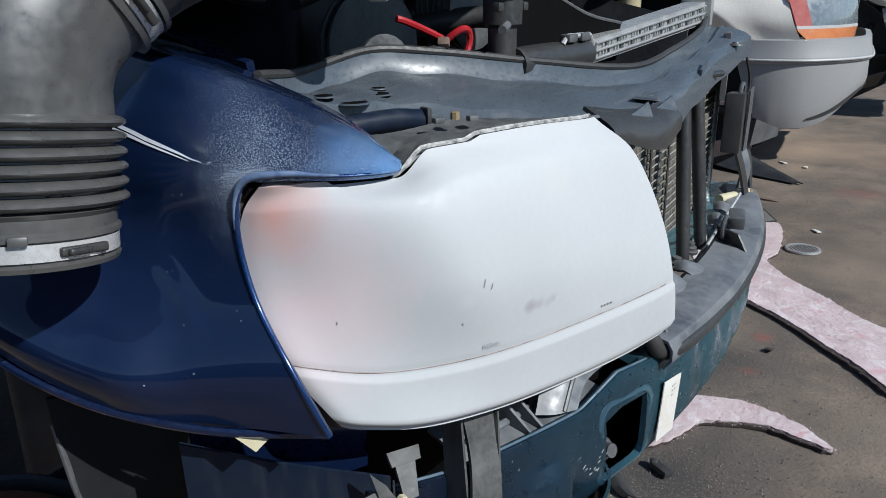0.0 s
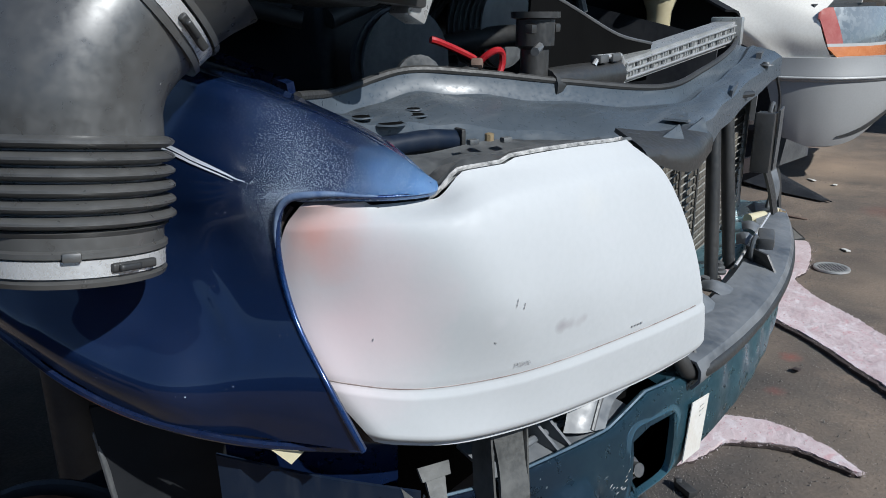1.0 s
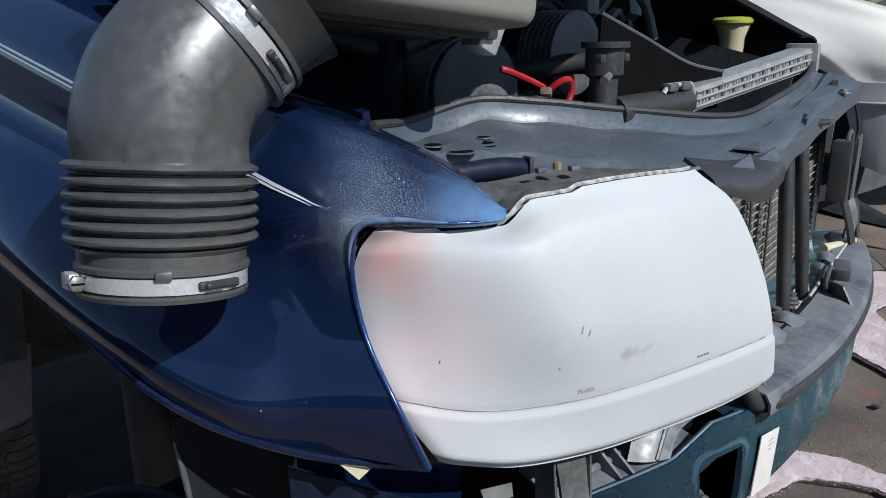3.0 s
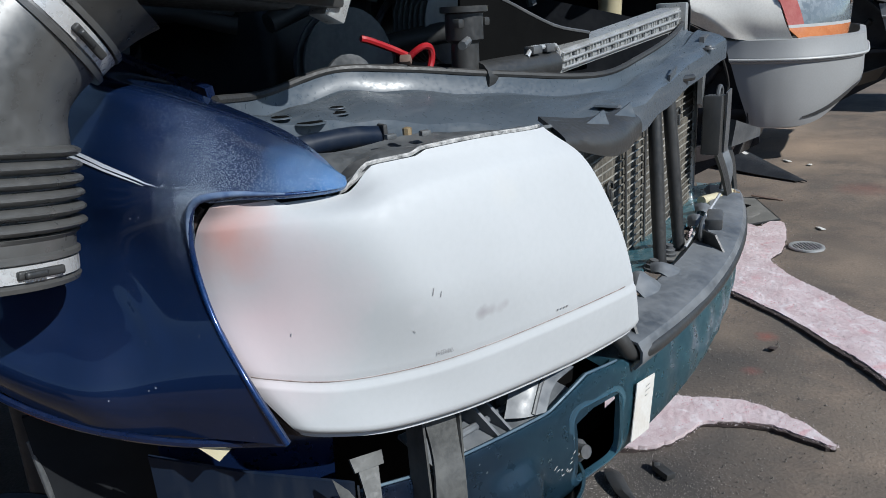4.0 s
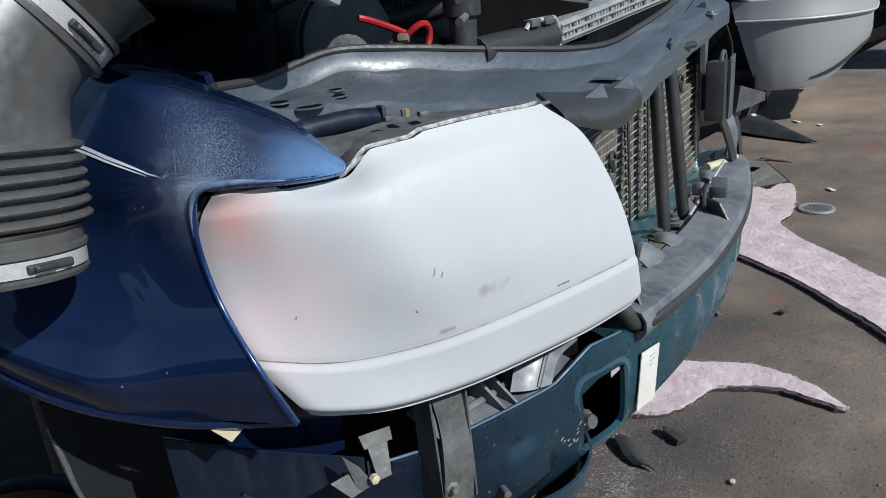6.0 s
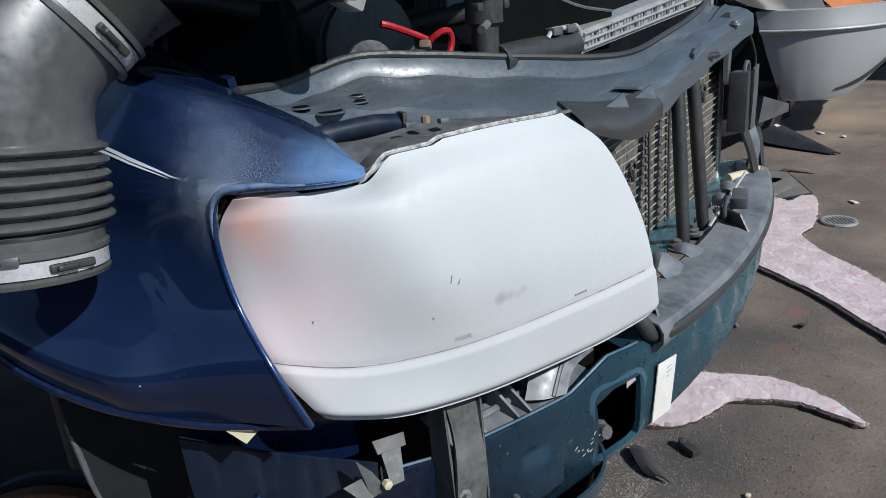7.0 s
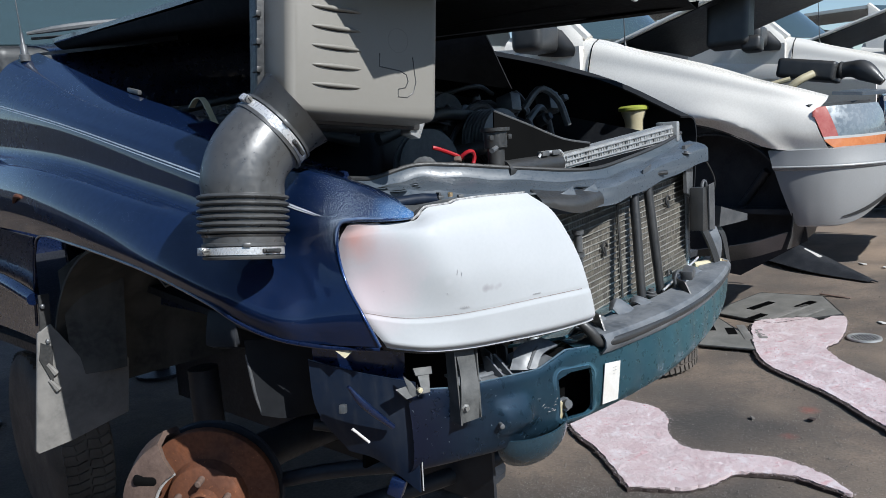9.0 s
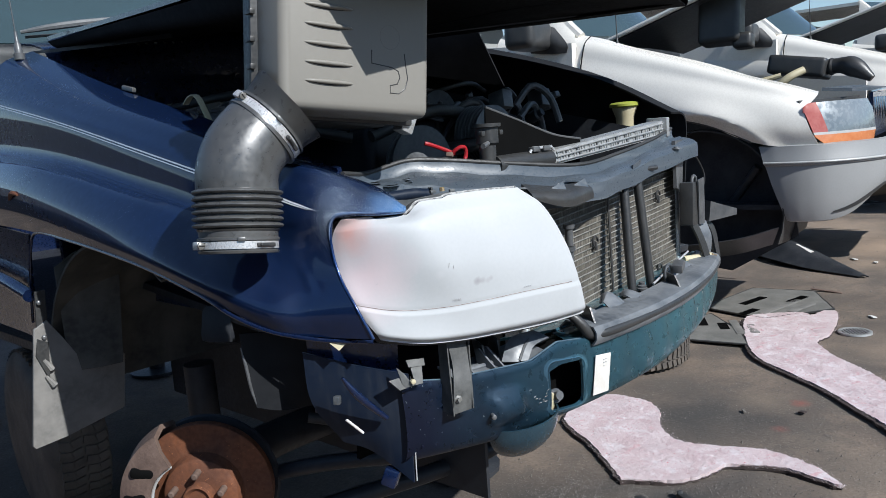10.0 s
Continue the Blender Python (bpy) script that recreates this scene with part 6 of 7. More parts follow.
def padding(outline, seed, label, edge):
    """Torn fibre padding: dark backing, a lumpy pink layer, loose fibres."""
    ob = thing("carpet_padding", label, "carpet padding", "torn padding on the ground")
    rim = ragged([tuple(p)[:2] for p in spline([(x, y, 0) for x, y in outline + outline[:1]], 6 * len(outline))][:-1], 0.013, 0.005, seed)
    xs, ys = [p[0] for p in rim], [p[1] for p in rim]
    step = 0.007
    bm = bmesh.new()
    grid, r = {}, random.Random(seed + 7)

    def vert(i, j):
        if (i, j) not in grid:
            x, y = min(xs) + i * step, min(ys) + j * step
            h = 0.018 + 0.005 * noise.noise(Vector((x * 7, y * 7, seed))) + 0.0018 * noise.noise(Vector((x * 60, y * 60, seed))) + r.uniform(-0.0012, 0.0012)
            grid[i, j] = bm.verts.new((x + r.uniform(-0.0025, 0.0025), y + r.uniform(-0.0025, 0.0025), max(0.012, h)))
        return grid[i, j]

    cells = []
    for i in range(int((max(xs) - min(xs)) / step) + 1):
        for j in range(int((max(ys) - min(ys)) / step) + 1):
            p = (min(xs) + (i + 0.5) * step, min(ys) + (j + 0.5) * step)
            if inside(p, rim):
                cells.append(p)
                bm.faces.new((vert(i, j), vert(i + 1, j), vert(i + 1, j + 1), vert(i, j + 1)))
    rimmed = [e for e in bm.edges if len(e.link_faces) == 1]
    segments = [(Vector(a), Vector(b) - Vector(a)) for a, b in zip(rim, rim[1:] + rim[:1])]
    for v in sorted({v for e in rimmed for v in e.verts}, key=lambda v: v.index):
        q = Vector(v.co[:2])
        near = min((a + d * max(0.0, min(1.0, (q - a).dot(d) / max(1e-9, d.length_squared))) for a, d in segments), key=lambda p: (p - q).length_squared)
        v.co.x, v.co.y = q.lerp(near, 0.85)
    low = bmesh.ops.extrude_edge_only(bm, edges=rimmed)["geom"]
    for v in low:
        if isinstance(v, bmesh.types.BMVert):
            v.co.z = 0.004
    part("fibre_layer", bm, M_PINK, ob, "pink fibre top")
    bm = bmesh.new()
    loop, prev, first = rim, None, None
    for k in range(len(loop)):
        a, c = Vector(loop[k - 3]), Vector(loop[(k + 3) % len(loop)])
        n = Vector((c.y - a.y, a.x - c.x)).normalized()
        if inside((loop[k][0] + n.x * 0.02, loop[k][1] + n.y * 0.02), rim):
            n = -n
        w = edge * max(0.12, n.dot(Vector((-0.77, 0.64)))) * r.uniform(0.8, 1.15)
        x, y = loop[k]
        tall = 1.0 if n.dot(Vector((-0.77, 0.64))) > 0.3 else 0.15
        cur = [bm.verts.new(q) for q in ((x - n.x * 0.004, y - n.y * 0.004, 0.015 * tall), (x + n.x * w, y + n.y * w, 0.010 * tall), (x + n.x * w, y + n.y * w, -0.004))]
        if prev:
            for q in (0, 1):
                bm.faces.new((prev[q], cur[q], cur[q + 1], prev[q + 1]))
        else:
            first = cur
        prev = cur
    for q in (0, 1):
        bm.faces.new((prev[q], first[q], first[q + 1], prev[q + 1]))
    part("backing", bm, M_PADBACK if edge > 0.01 else M_PADEDGE, ob, "dark torn backing" if edge > 0.01 else "torn edge, shade painted in")
    bm = bmesh.new()
    for k in range(5000):
        if k < 1800:
            p = rim[r.randrange(len(rim))]
            p = (p[0] + r.gauss(0, 0.010), p[1] + r.gauss(0, 0.010))
            z = r.uniform(0.006, 0.018)
        else:
            p = cells[r.randrange(len(cells))]
            z = 0.018
        a, ln, up = r.uniform(0, 6.283), r.uniform(0.004, 0.013), r.uniform(0.0, 0.005)
        q = Vector((p[0], p[1], z))
        d = Vector((math.cos(a) * ln, math.sin(a) * ln, up))
        w = Vector((-math.sin(a), math.cos(a), 0)) * 0.0007
        bm.faces.new((bm.verts.new(q - w), bm.verts.new(q + w), bm.verts.new(q + d)))
    part("fuzz", bm, M_FUZZ, ob, smooth=False, flip=False)
    return ob


padding([(2.143, 0.913), (2.36, 1.168), (2.566, 1.447), (2.912, 1.46), (2.964, 1.261), (2.89, 1.118), (2.71, 1.016), (2.605, 0.886), (2.644, 0.713), (2.70, 0.53), (2.655, 0.36), (2.546, 0.212), (2.55, 0.30), (2.575, 0.43), (2.54, 0.53), (2.49, 0.62), (2.40, 0.65), (2.26, 0.72)], 3, "torn pink fibre carpet padding with a narrow tail", 0.013)
padding([(4.27, 1.20), (4.74, 1.35), (4.98, 1.10), (4.95, 1.0), (5.09, 0.96), (5.10, 0.88), (4.86, 0.82), (4.55, 0.78), (4.35, 0.80), (4.12, 0.65), (3.95, 0.46), (3.70, 0.20), (3.50, -0.25), (2.80, -0.25), (3.08, 0.088), (3.22, 0.21), (3.40, 0.39), (3.57, 0.572), (3.83, 0.92), (4.0, 1.065)], 5, "long torn pink fibre carpet padding with a dark edge", 0.020)


def curled(name, pts, width, material, label, category):
    ob = thing(name, label, category)
    rows = [[Vector(p) + Vector((0, width * s, 0.012 * math.sin(3 * s))) for p in spline(pts, 14)] for s in (0, 0.3, 0.6, 1)]
    part("strip", sheet(rows, 0.006), material, ob)
    return ob


curled("plastic_trim_scrap", [(2.06, 0.75, 0.004), (2.02, 0.73, 0.02), (1.97, 0.68, 0.012), (1.95, 0.64, 0.004)], 0.06, M_PLASTIC, "curved scrap of black plastic trim on the dirt", "plastic scrap")
chunk = thing("plastic_chunk", "small broken black plastic chunk on the dirt", "plastic scrap")
part("piece", block((0.07, 0.035, 0.02), (2.14, 0.645, 0.012), (5, 0, 60), 0.004), M_PLASTIC, chunk)
part("piece_edge", block((0.03, 0.02, 0.03), (2.155, 0.675, 0.014), (0, 20, 30), 0.004), M_PLASTIC, chunk)
for x, y, sx, sy, m, nm, lb in ((5.105, 0.666, 0.07, 0.03, M_STICKER, "paper_scrap", "white paper scrap on the dirt"), (2.01, 0.429, 0.020, 0.014, M_CREAM, "yellow_chip", "small yellow chip on the dirt"),
                                (7.1, 1.25, 0.10, 0.035, M_STICKER, "paper_scrap", "white paper scrap on the dirt"), (7.0, 1.05, 0.06, 0.03, M_STICKER, "paper_scrap", "white paper scrap on the dirt"),
                                (5.75, 1.12, 0.22, 0.03, M_BROWN, "twig", "thin brown twig on the dirt"), (3.1, 0.78, 0.035, 0.014, M_STONE, "stone_chip", "flat grey stone chip on the dirt"),
                                (3.22, 0.55, 0.03, 0.03, M_PADBACK, "dirt_clod", "dark oily dirt clod"),
                                (6.4, 0.35, 0.05, 0.03, M_STONE, "stone_chip", "flat grey stone chip on the dirt"), (3.45, 0.06, 0.09, 0.03, M_PLASTIC, "plastic_chunk", "small black plastic strip on the padding")):
    z = 0.024 if nm == "plastic_chunk" else 0.0
    tagged(part(nm, block((sx, sy, 0.008), (x, y, z + 0.004), (3, 4, 40 * (x % 1) * 9), 0.003), m), lb, "litter", "litter on the dirt")

drain = thing("drain_cover", "round worn steel drain cover set in the dirt", "drain")
part("rim", lathe([(0.0, 0.098), (0.010, 0.096), (0.012, 0.088), (0.010, 0.078), (0.002, 0.076)], (4.69, 0.672, 0.0), (4.69, 0.672, 1), 40), M_ALU, drain)
part("well", lathe([(0, 0.077), (0.003, 0.076)], (4.69, 0.672, 0.0), (4.69, 0.672, 1), 32), M_HOLE, drain)
for k in range(7):
    d = -0.06 + 0.02 * k
    h = math.sqrt(max(0.0, 0.076 ** 2 - d * d))
    part("bar", block((2 * h, 0.009, 0.006), (4.69, 0.672, 0.006), (0, 0, 0), 0.002, m=pose(4.69, 0.672, 0.007, 0, 0, 35) @ pose(0, d, 0)), M_ALU, drain)


def vent_panel(outline, rows, turn, label, at, bands):
    ob = thing("vent_panel", label, "plastic panel", "plastic panels on the ground")
    part("panel", slab(outline, 0.012, pose(0, 0, 0.004), 0.003), M_MATBLACK, ob)
    part("edge_rim", sweep([(x, y, 0.012) for x, y in outline] + [(outline[0][0], outline[0][1], 0.012)], 0.007, 6), M_PLASTIC, ob)
    for gx, gy, n in rows:
        for k in range(n):
            m = pose(at[0], at[1], 0.018, 0, 0, turn) @ pose(gx + 0.016 * k, gy, 0)
            part("slot", block((0.006, 0.06, 0.004), bevel=0, m=m), M_HOLE, ob)
    for gx, gy, ln in bands:
        part("channel", block((ln, 0.055, 0.004), bevel=0.0015, m=pose(at[0], at[1], 0.017, 0, 0, turn) @ pose(gx, gy, 0)), M_FLAP, ob)
    return ob


vent_panel([(4.03, 1.62), (4.12, 1.13), (4.36, 1.26), (4.72, 1.60), (4.45, 1.68)], ((0.0, 0.0, 14), (-0.1, -0.12, 10)), 30, "dusty black vented cowl panel lying on the dirt", (4.40, 1.52), ((-0.05, -0.20, 0.34), (-0.10, -0.29, 0.20)))
vent_panel([(4.86, 1.72), (5.60, 1.62), (5.66, 1.18), (5.18, 0.92), (4.74, 1.24)], ((0.0, 0.0, 18), (-0.25, -0.15, 12), (0.25, -0.22, 14)), -12, "dusty black vented cowl panel lying on the dirt", (5.05, 1.50), ((0.10, -0.24, 0.50), (0.15, -0.36, 0.30)))
cover = thing("bumper_cover_scrap", "torn black plastic liner lying on the dirt", "plastic scrap")
part("sheet", sheet(grid_of([[(7.95, 2.25, 0.02), (7.35, 1.72, 0.04), (6.85, 1.36, 0.03), (6.34, 0.96, 0.004)], [(7.5, 2.25, 0.12), (7.05, 1.82, 0.15), (6.70, 1.44, 0.06), (6.34, 1.0, 0.012)], [(7.1, 2.25, 0.02), (6.72, 1.85, 0.03), (6.50, 1.48, 0.01), (6.32, 1.03, 0.004)]], 24, 12), 0.008), M_DARK, cover)
# white plate that paints a glint on the black liner
part("foil", plate([(6.98, 1.70, 0.140), (6.86, 1.52, 0.095), (6.80, 1.56, 0.085), (6.92, 1.73, 0.125)], 0.004), M_STICKER, cover)


def tyre(name, c, axis, r, w, label):
    ob = thing(name, label, "tyre")
    d = Vector(axis).normalized()
    o = Vector(c)
    part("tread", lathe([(0, r * 0.62), (0.0, r * 0.80), (w * 0.06, r * 0.93), (w * 0.14, r * 0.985), (w * 0.86, r * 0.985), (w * 0.94, r * 0.93), (w, r * 0.80), (w, r * 0.62)], o, o + d, 48), M_TYRE, ob)
    u = d.orthogonal().normalized()
    v = d.cross(u)
    bm = bmesh.new()
    for k in range(60):
        a = 2 * math.pi * k / 60
        n = u * math.cos(a) + v * math.sin(a)
        t = d.cross(n)
        for q in range(4):
            p = o + d * (w * (0.2 + 0.2 * q)) + n * (r * 0.988)
            m = Matrix(((t.x, d.x, n.x, p.x), (t.y, d.y, n.y, p.y), (t.z, d.z, n.z, p.z), (0, 0, 0, 1)))
            block((r * 0.07, w * 0.17, 0.012), bevel=0, bm=bm, m=m @ pose(0, 0, 0, 0, 0, 12 * (-1) ** q))
    part("tread_pattern", bm, M_TYRE, ob)
    part("rim", lathe([(w * 0.15, r * 0.62), (w * 0.2, r * 0.60), (w * 0.35, r * 0.3), (w * 0.36, r * 0.1)], o, o + d, 32), M_GREY, ob)
    return ob


tyre("tyre", (3.60, 1.67, 0.0), (0, 0, 1), 0.37, 0.22, "worn black tyre lying flat on the dirt")
tyre("wheel", (0.80, 2.62, 0.36), (-1, 0.1, 0), 0.36, 0.22, "dusty dark wheel standing beside the car")

# ---- the white car ----
white = thing("suv", "white off-road car with grey bumper, hood raised", "car", "white cars in the row")
WF = [
    [(4.32, 2.95, 2.12), (4.31, 2.30, 2.012), (4.29, 1.90, 1.880), (4.28, 1.44, 1.733), (4.29, 1.15, 1.620), (4.32, 0.95, 1.555), (4.365, 0.80, 1.498)],
    [(4.20, 2.95, 2.03), (4.20, 2.30, 1.945), (4.19, 1.90, 1.830), (4.18, 1.44, 1.690), (4.20, 1.15, 1.595), (4.23, 0.95, 1.530), (4.285, 0.79, 1.472)],
    [(4.13, 2.95, 1.80), (4.12, 2.30, 1.73), (4.11, 1.90, 1.66), (4.11, 1.44, 1.560), (4.13, 1.15, 1.480), (4.15, 0.95, 1.43), (4.18, 0.82, 1.40)],
    [(4.12, 2.95, 1.60), (4.11, 2.30, 1.56), (4.08, 1.90, 1.51), (4.07, 1.44, 1.450), (4.09, 1.15, 1.370), (4.12, 0.95, 1.31), (4.16, 0.79, 1.30)],
    [(4.13, 2.95, 1.45), (4.13, 2.30, 1.44), (4.12, 1.90, 1.43), (4.12, 1.44, 1.375), (4.13, 1.15, 1.255), (4.15, 0.95, 1.207), (4.18, 0.75, 1.207)],
]
wf_grid = grid_of(WF, 48, 32)
for i, row in enumerate(wf_grid):
    for p in row:
        p.x += 0.012 * math.exp(-((i - 12) / 2.2) ** 2)
        arch = abs(math.hypot(p.y - 1.46, p.z - 0.82) - 0.60)
        p.x -= 0.030 * max(0.0, 1 - arch / 0.10) ** 2 if i > 14 else 0.0
wf = part("fender", sheet(wf_grid, 0.006, (0, 1, 1.6)), M_WHITE, white, "white front fender")
part("door_seam", sweep([(4.306, 2.235, 1.995), (4.198, 2.225, 1.927), (4.119, 2.22, 1.72), (4.106, 2.22, 1.553), (4.128, 2.22, 1.44)], 0.0045, 6, 16), M_HOLE, wf)
part("arch_edge", sweep([(4.12, 1.95, 1.44), (4.115, 1.70, 1.42), (4.12, 1.44, 1.372), (4.125, 1.25, 1.31), (4.13, 1.10, 1.235)], 0.008, 8, 30), M_PLASTIC, wf)
part("lower_door", plate([(4.13, 1.85, 1.45), (4.13, 3.6, 1.5), (4.13, 3.6, 0.8), (4.13, 1.9, 0.8)], 0.03), M_WHITE, white)
part("door", plate([(4.13, 2.28, 1.95), (4.16, 3.6, 2.05), (4.13, 3.6, 1.45), (4.13, 2.28, 1.43)], 0.05), M_WHITE, white)
PLAN = [(4.135, 1.06), (4.13, 0.95), (4.15, 0.80), (4.22, 0.68), (4.36, 0.565), (4.56, 0.495), (4.80, 0.505), (5.15, 0.545), (5.45, 0.59), (5.80, 0.72)]
plan = spline([(x, y, 0) for x, y in PLAN], 48)
brow = []
for z, g in ((1.212, 0.03), (1.205, 0.0), (1.13, -0.012), (1.112, -0.02), (1.10, -0.018), (1.092, -0.005), (0.99, -0.008), (0.90, 0.0), (0.82, 0.012), (0.775, 0.03), (0.765, 0.06)):
    row = []
    for k, p in enumerate(plan):
        t = plan[min(k + 1, 48)] - plan[max(k - 1, 0)]
        n = Vector((t.y, -t.x, 0)).normalized()
        inw = n if n.dot(Vector((5.0, 1.6, 0)) - p) > 0 else -n
        u = min(1.0, max(0.0, (p.x - 4.20) / 0.40))
        rise = 0.16 * u * u * (3 - 2 * u) * min(1.0, max(0.0, (1.0 - z) / 0.235))
        cut = 0.15 * max(0.0, min(1.0, (1.21 - z) / 0.445)) * max(0.0, 1 - k / 10)
        row.append(p + inw * g + Vector((0, -cut, z + rise)))
    brow.append(row)
bump = part("bumper", sheet(brow, 0.01, (0, -2, 1)), M_GREYTRIM, white, "grey plastic bumper")
part("scoop", sheet([[brow[8][k].lerp(brow[7][k], h * min(1.0, (k - 15) / 16)) + Vector((-0.003, -0.006, 0)) for k in range(16, 44)] for h in (1.0, 0.5, 0.0)], 0.004, (0, -2, 1)), M_PLASTIC, bump, "dark lower scoop of the bumper")
part("trim_line", sweep([p + Vector((0, -0.002, 0.0)) for p in brow[3]], 0.006, 8), M_LIGHTTRIM, bump)
part("headlamp_housing", plate([(4.20, 0.86, 1.455), (4.63, 0.65, 1.46), (4.63, 0.65, 1.215), (4.22, 0.80, 1.215)], -0.05), M_PLASTIC, white)


def lamp(u0, u1, v0, v1, material, nm, label):
    """A piece of the bulged headlamp, by its share of width and height."""
    g = []
    for i in range(9):
        v = v0 + (v1 - v0) * i / 8
        row = []
        for j in range(13):
            u = u0 + (u1 - u0) * j / 12
            e = max(0.0, 1 - u / 0.12, 1 - (1 - u) / 0.10)
            lip = 0.22 * (1 - math.sqrt(max(0.0, 1 - e * e)))
            vv = min(max(v, lip), 1 - lip)
            a, b = Vector((4.165, 0.850, 1.435)), Vector((4.62, 0.610, 1.440))
            c, d = Vector((4.64, 0.580, 1.200)), Vector((4.185, 0.760, 1.200))
            p = a.lerp(b, u).lerp(d.lerp(c, u), vv)
            row.append(p + Vector((-0.45, -0.85, 0)) * (0.075 * math.sin(math.pi * min(1, u * 0.85 + 0.05)) * (0.75 + 0.25 * math.sin(math.pi * v))))
        g.append(row)
    return part(nm, sheet(g, 0.008), material, white, label)


lamp(0.0, 0.17, 0.0, 0.70, M_REDLENS, "side_marker", "red side marker lens")
lamp(0.17, 1.0, 0.0, 0.70, M_CLEARLENS, "headlamp", "hazy clear headlamp lens")
lamp(0.0, 1.0, 0.70, 0.76, M_LIGHTTRIM, "lens_band", "pale band between the lenses")
lamp(0.0, 1.0, 0.76, 1.0, M_AMBER, "turn_signal", "amber turn signal lens")
gr = part("grille", plate([(4.65, 0.605, 1.47), (5.50, 0.70, 1.49), (5.50, 0.69, 1.215), (4.66, 0.590, 1.215)], 0.02), M_NAVY, white, "blue-grey grille with upright chrome slots")
for k in range(8):
    x = 4.73 + 0.095 * k
    part("grille_bar", block((0.022, 0.012, 0.20), (x, 0.582 + 0.11 * (x - 4.66), 1.345), (0, 0, 0), 0.005), M_CHROME, gr)
part("grille_frame", sweep([(4.665, 0.585, 1.21), (4.66, 0.60, 1.47), (5.50, 0.69, 1.49)], 0.014, 8), M_CHROME, gr)
part("support_panel", plate([(4.42, 0.80, 1.50), (5.75, 0.95, 1.52), (5.75, 0.72, 1.49), (4.50, 0.66, 1.485)], 0.02), M_SUPPORT, white)
part("engine_bay", plate([(4.35, 2.3, 1.60), (5.85, 2.3, 1.60), (5.85, 0.80, 1.35), (4.35, 0.80, 1.35)], 0.02), M_DARK, white)
part("bay_rear", plate([(4.34, 2.32, 2.0), (5.86, 2.32, 2.0), (5.86, 2.32, 1.2), (4.34, 2.32, 1.2)], 0.02), M_DARK, white)
wab = part("air_box", block((0.26, 0.34, 0.12), (4.84, 1.04, 1.665), (10, 4, 4), 0.025, 3), M_PLASTIC, white, "black air filter box in the bay")
part("air_duct", sweep([(4.82, 0.90, 1.645), (4.82, 0.80, 1.65), (4.80, 0.72, 1.63), (4.79, 0.62, 1.555)], [0.045, 0.048, 0.060, 0.022], 16, 12), M_PLASTIC, wab)
part("air_duct_ring", lathe([(0, 0.050), (0.01, 0.054), (0.02, 0.050)], (4.82, 0.86, 1.648), (4.82, 0.7, 1.648), 20), M_RUBBER, wab)
part("washer_neck", sweep([(4.62, 1.15, 1.52), (4.64, 1.05, 1.60), (4.70, 0.98, 1.64)], 0.025, 10, 8), M_CREAM, white, "cream washer filler neck")
part("washer_neck", sweep([(4.60, 1.28, 1.58), (4.66, 1.10, 1.62)], 0.016, 8), M_CREAM, white, "cream bracket")
WH = [[(x, y, 1.955 + 0.285 * (2.2 - y) + 0.03 * math.sin(math.pi * (x - 4.40) / 1.45)) for x in (4.40, 4.6, 5.1, 5.6, 5.85)] for y in (2.25, 1.8, 1.2, 0.8)]
wh = part("hood", sheet(grid_of(WH, 20, 16), 0.012, (5, 1, 5)), M_WHITE, white, "raised white hood")
part("hood_edge", sweep([(4.395, y, 1.945 + 0.285 * (2.2 - y)) for y in (2.25, 1.8, 1.2, 0.8)], 0.016, 8, 16), M_WHITE, wh)
part("hood_lining", sheet([[p - Vector((0, 0, 0.028)) for p in row] for row in grid_of([[(x * 0.96 + 0.2, y, z) for x, y, z in r] for r in WH], 20, 16)], 0.006), M_DARK, wh)
wsc = [[Vector((4.28 + 0.08 * s + (1.60 - 0.16 * s) * k / 12, 2.30 + 0.60 * s - 0.16 * math.sin(math.pi * k / 12), 2.005 + 0.57 * s)) for k in range(13)] for s in (0, 0.5, 1)]
wscreen = part("windscreen", sheet(wsc, 0.005), GLASS, white, "windscreen glass")
wscreen.visible_shadow = False
part("a_pillar", sweep([(4.29, 2.30, 2.00), (4.37, 2.92, 2.58)], 0.035, 8), M_WHITE, white)
part("pillar_panel", plate([(4.185, 2.28, 1.93), (4.26, 2.33, 2.02), (4.32, 2.90, 2.56), (4.22, 2.90, 2.02)], 0.02), M_WHITE, white)
part("roof", plate([(4.36, 2.90, 2.58), (5.86, 2.90, 2.58), (5.86, 4.8, 2.60), (4.36, 4.8, 2.60)], 0.04), M_WHITE, white)
part("wheel_ring", sweep([(4.75 + 0.17 * math.cos(a), 2.95 - 0.05 * math.sin(a), 2.05 + 0.16 * math.sin(a)) for a in [2 * math.pi * k / 24 for k in range(25)]], 0.014, 8, closed_ends=False), M_PLASTIC, white, "black steering wheel")
part("dashboard", block((1.4, 0.45, 0.2), (5.08, 2.75, 1.90), (0, 0, 0), 0.05, 3), M_GREYTRIM, white)
for x in (4.75, 5.45):
    part("seat", block((0.45, 0.18, 0.75), (x, 3.5, 2.0), (-10, 0, 0), 0.07, 3), M_GREYTRIM, white, "grey cloth seat")
mir = part("wing_mirror", block((0.33, 0.22, 0.19), (3.96, 2.51, 2.02), (0, 0, 8), 0.060, 5), M_PLASTIC, white, "black wing mirror")
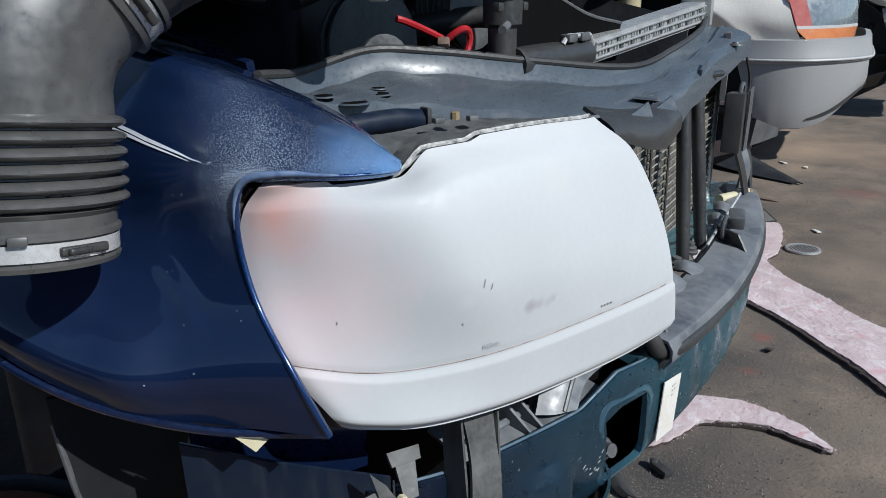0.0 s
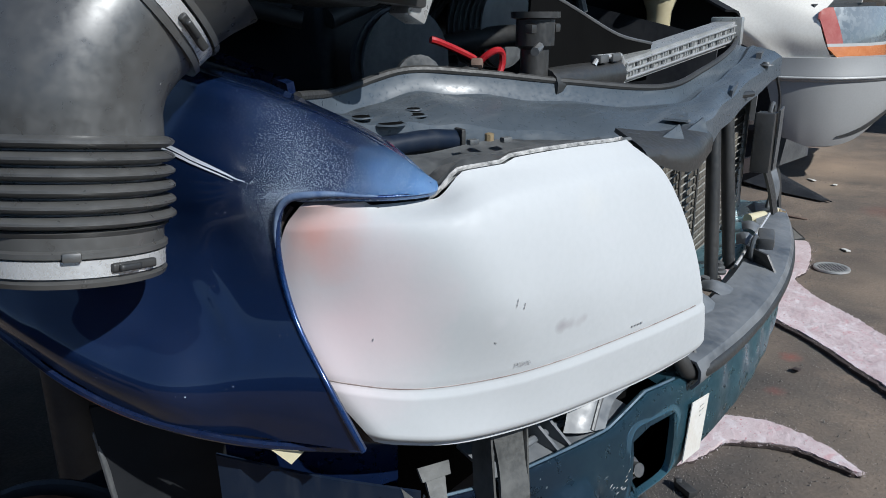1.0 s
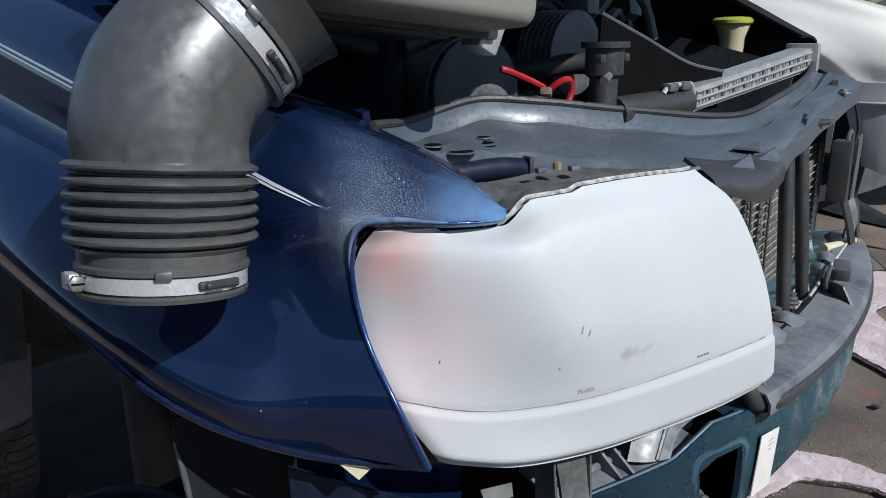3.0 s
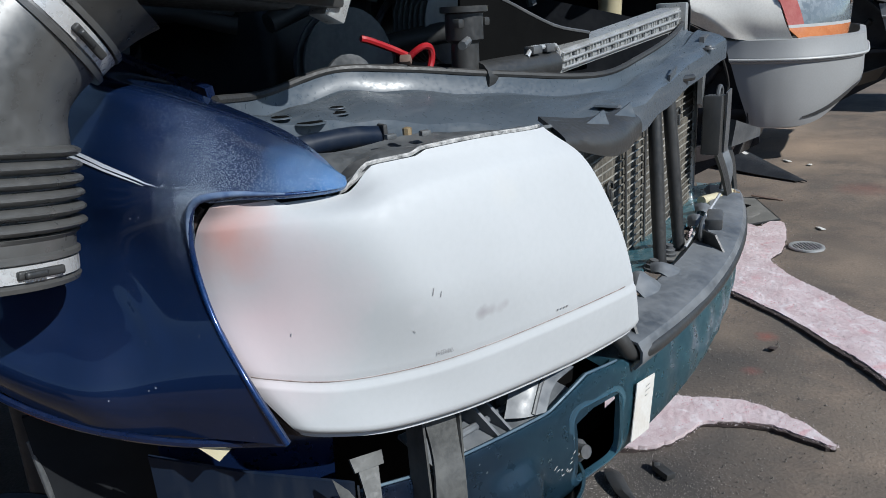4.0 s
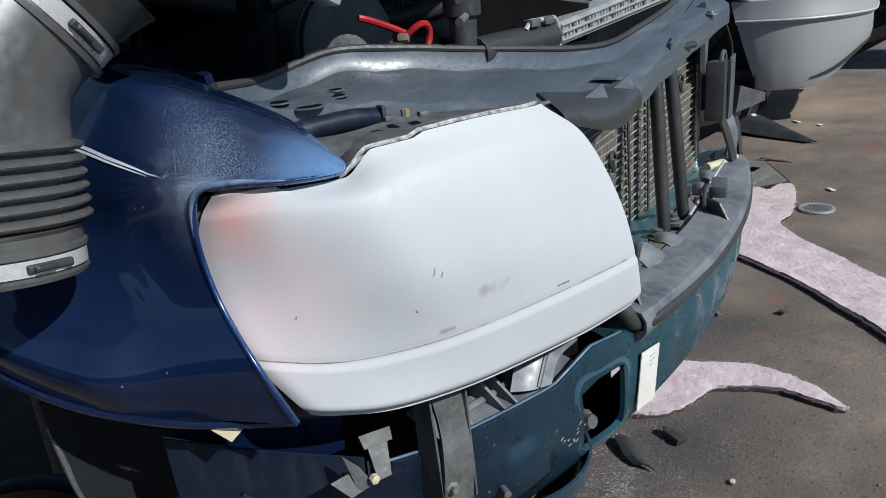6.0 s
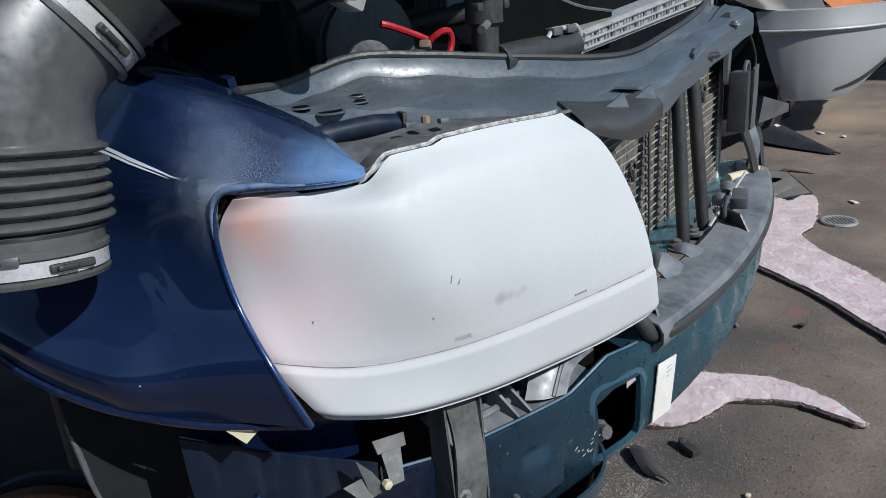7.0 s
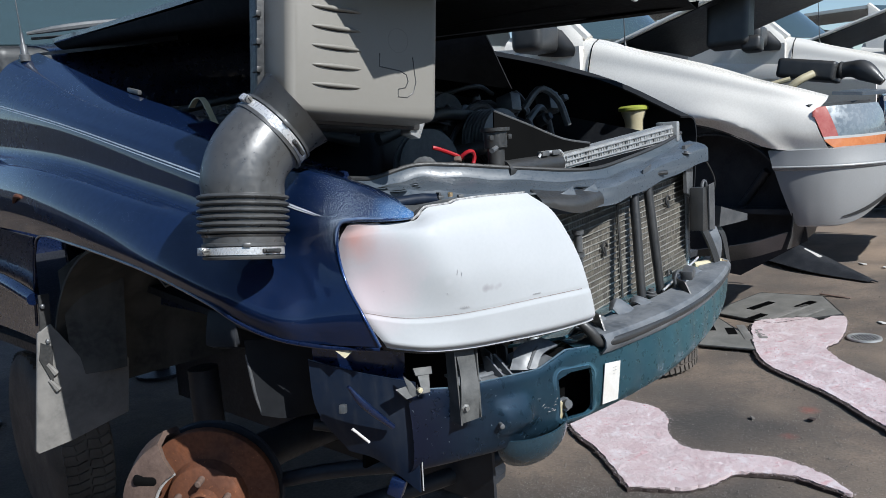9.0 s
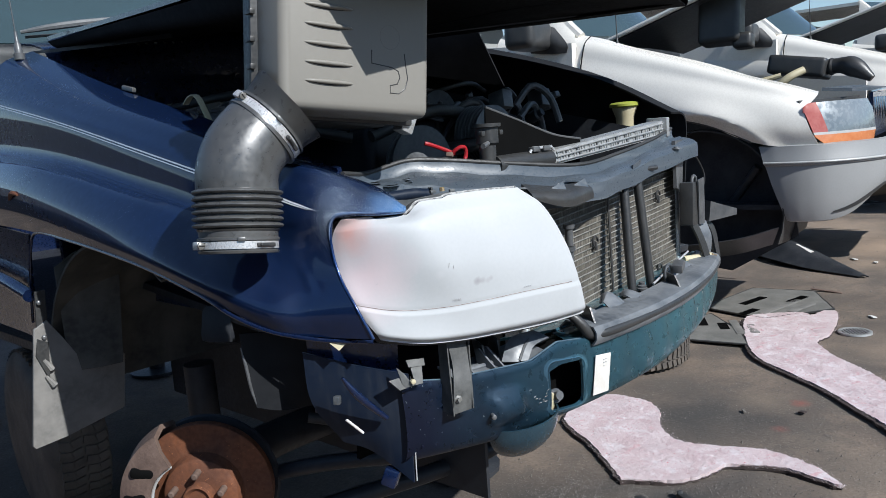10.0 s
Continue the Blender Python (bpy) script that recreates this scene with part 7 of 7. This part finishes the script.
part("mirror_foot", sheet(grid_of([[(4.125, 2.32, 1.890), (4.10, 2.43, 1.895), (4.11, 2.60, 1.92)], [(4.12, 2.31, 1.95), (4.08, 2.43, 1.99), (4.08, 2.60, 2.02)], [(4.13, 2.41, 2.07), (4.10, 2.48, 2.10), (4.12, 2.60, 2.14)]], 10, 8), -0.02), M_PLASTIC, mir)
part("aerial", lathe([(0, 0.018), (0.03, 0.016), (0.05, 0.008), (0.08, 0.004), (0.45, 0.002)], (4.30, 2.03, 1.885), (4.31, 2.05, 2.4), 10), M_PLASTIC, white)
part("arch_interior", sheet([[Vector((x, 1.42 + 0.50 * math.cos(a) * k, 0.82 + 0.50 * math.sin(a) * k)) for a in [math.pi * (-0.12 + 1.24 * q / 24) for q in range(25)]] for x, k in ((4.14, 1.0), (4.3, 1.02), (4.75, 0.95))], 0.008), M_PLASTIC, white, "black wheel arch liner")
part("arch_back", plate([(4.75, 2.0, 1.4), (4.75, 0.95, 1.4), (4.75, 1.0, 0.78), (4.75, 2.0, 0.55)], 0.01), M_DARK, white)
for k in range(7):
    part("liner_rib", sweep([(4.40, 1.62, 1.28 - 0.07 * k), (4.40, 1.40, 1.29 - 0.07 * k)], 0.012, 6), M_PLASTIC, white)
for pts, r in ((((4.4, 1.5, 0.62), (4.35, 1.3, 0.85), (4.3, 1.12, 1.08)), 0.025), (((4.45, 1.35, 0.6), (4.4, 1.15, 0.95)), 0.02), (((4.35, 1.7, 0.60), (5.6, 1.5, 0.6)), 0.05)):
    part("suspension_arm", sweep(pts, r, 10, 12), M_DARK, white)
part("arch_backing", slab([(0.90, 0.66), (0.98, 1.20), (1.2, 1.36), (1.6, 1.40), (2.0, 1.30), (2.05, 0.50), (1.3, 0.42)], 0.012, Matrix(((0, 0, 1, 4.34), (1, 0, 0, 0), (0, 1, 0, 0), (0, 0, 0, 1)))), M_DARK, white, "black inner wheel arch wall")
part("hanging_liner", sheet(grid_of([[(4.15, 1.55, 0.60), (4.14, 1.20, 0.66), (4.14, 0.95, 0.74)], [(4.35, 1.55, 0.48), (4.30, 1.25, 0.54), (4.25, 1.02, 0.62)]], 12, 6), 0.006), M_PLASTIC, white)
for x, y in ((4.85, 2.9), (5.45, 2.9), (4.55, 4.2), (5.5, 4.2)):
    part("stand", lathe([(0, 0.17), (0.02, 0.17), (0.03, 0.05), (0.85, 0.045)], (x, y, 0.0), (x, y, 1), 16), M_DARK, white, "welded steel stand")
part("floor_pan", plate([(4.2, 0.75, 0.86), (5.85, 0.75, 0.86), (5.85, 4.8, 0.86), (4.2, 4.8, 0.86)], 0.03), M_DARK, white)
part("far_side", plate([(5.9, 0.9, 1.6), (5.9, 4.8, 2.0), (5.9, 4.8, 0.8), (5.9, 0.9, 0.8)], 0.03), M_WHITE, white)
part("rear_body", plate([(4.15, 4.8, 2.4), (5.9, 4.8, 2.4), (5.9, 4.8, 0.8), (4.15, 4.8, 0.8)], 0.03), M_WHITE, white)
copy_thing(white, pose(2.9, -0.38, 0.08))
copy_thing(white, pose(6.0, -0.75, 0.05, 0, 0, -2))
prop = thing("hood_prop", "black plastic box propping up the white hood", "prop")
part("prop_body", block((0.18, 0.26, 0.34), (4.66, 1.47, 2.02), (0, 8, 6), 0.035, 3), M_PLASTIC, prop)
part("prop_collar", block((0.12, 0.12, 0.10), (4.66, 1.33, 1.86), (0, 8, 6), 0.03, 3), M_PLASTIC, prop)
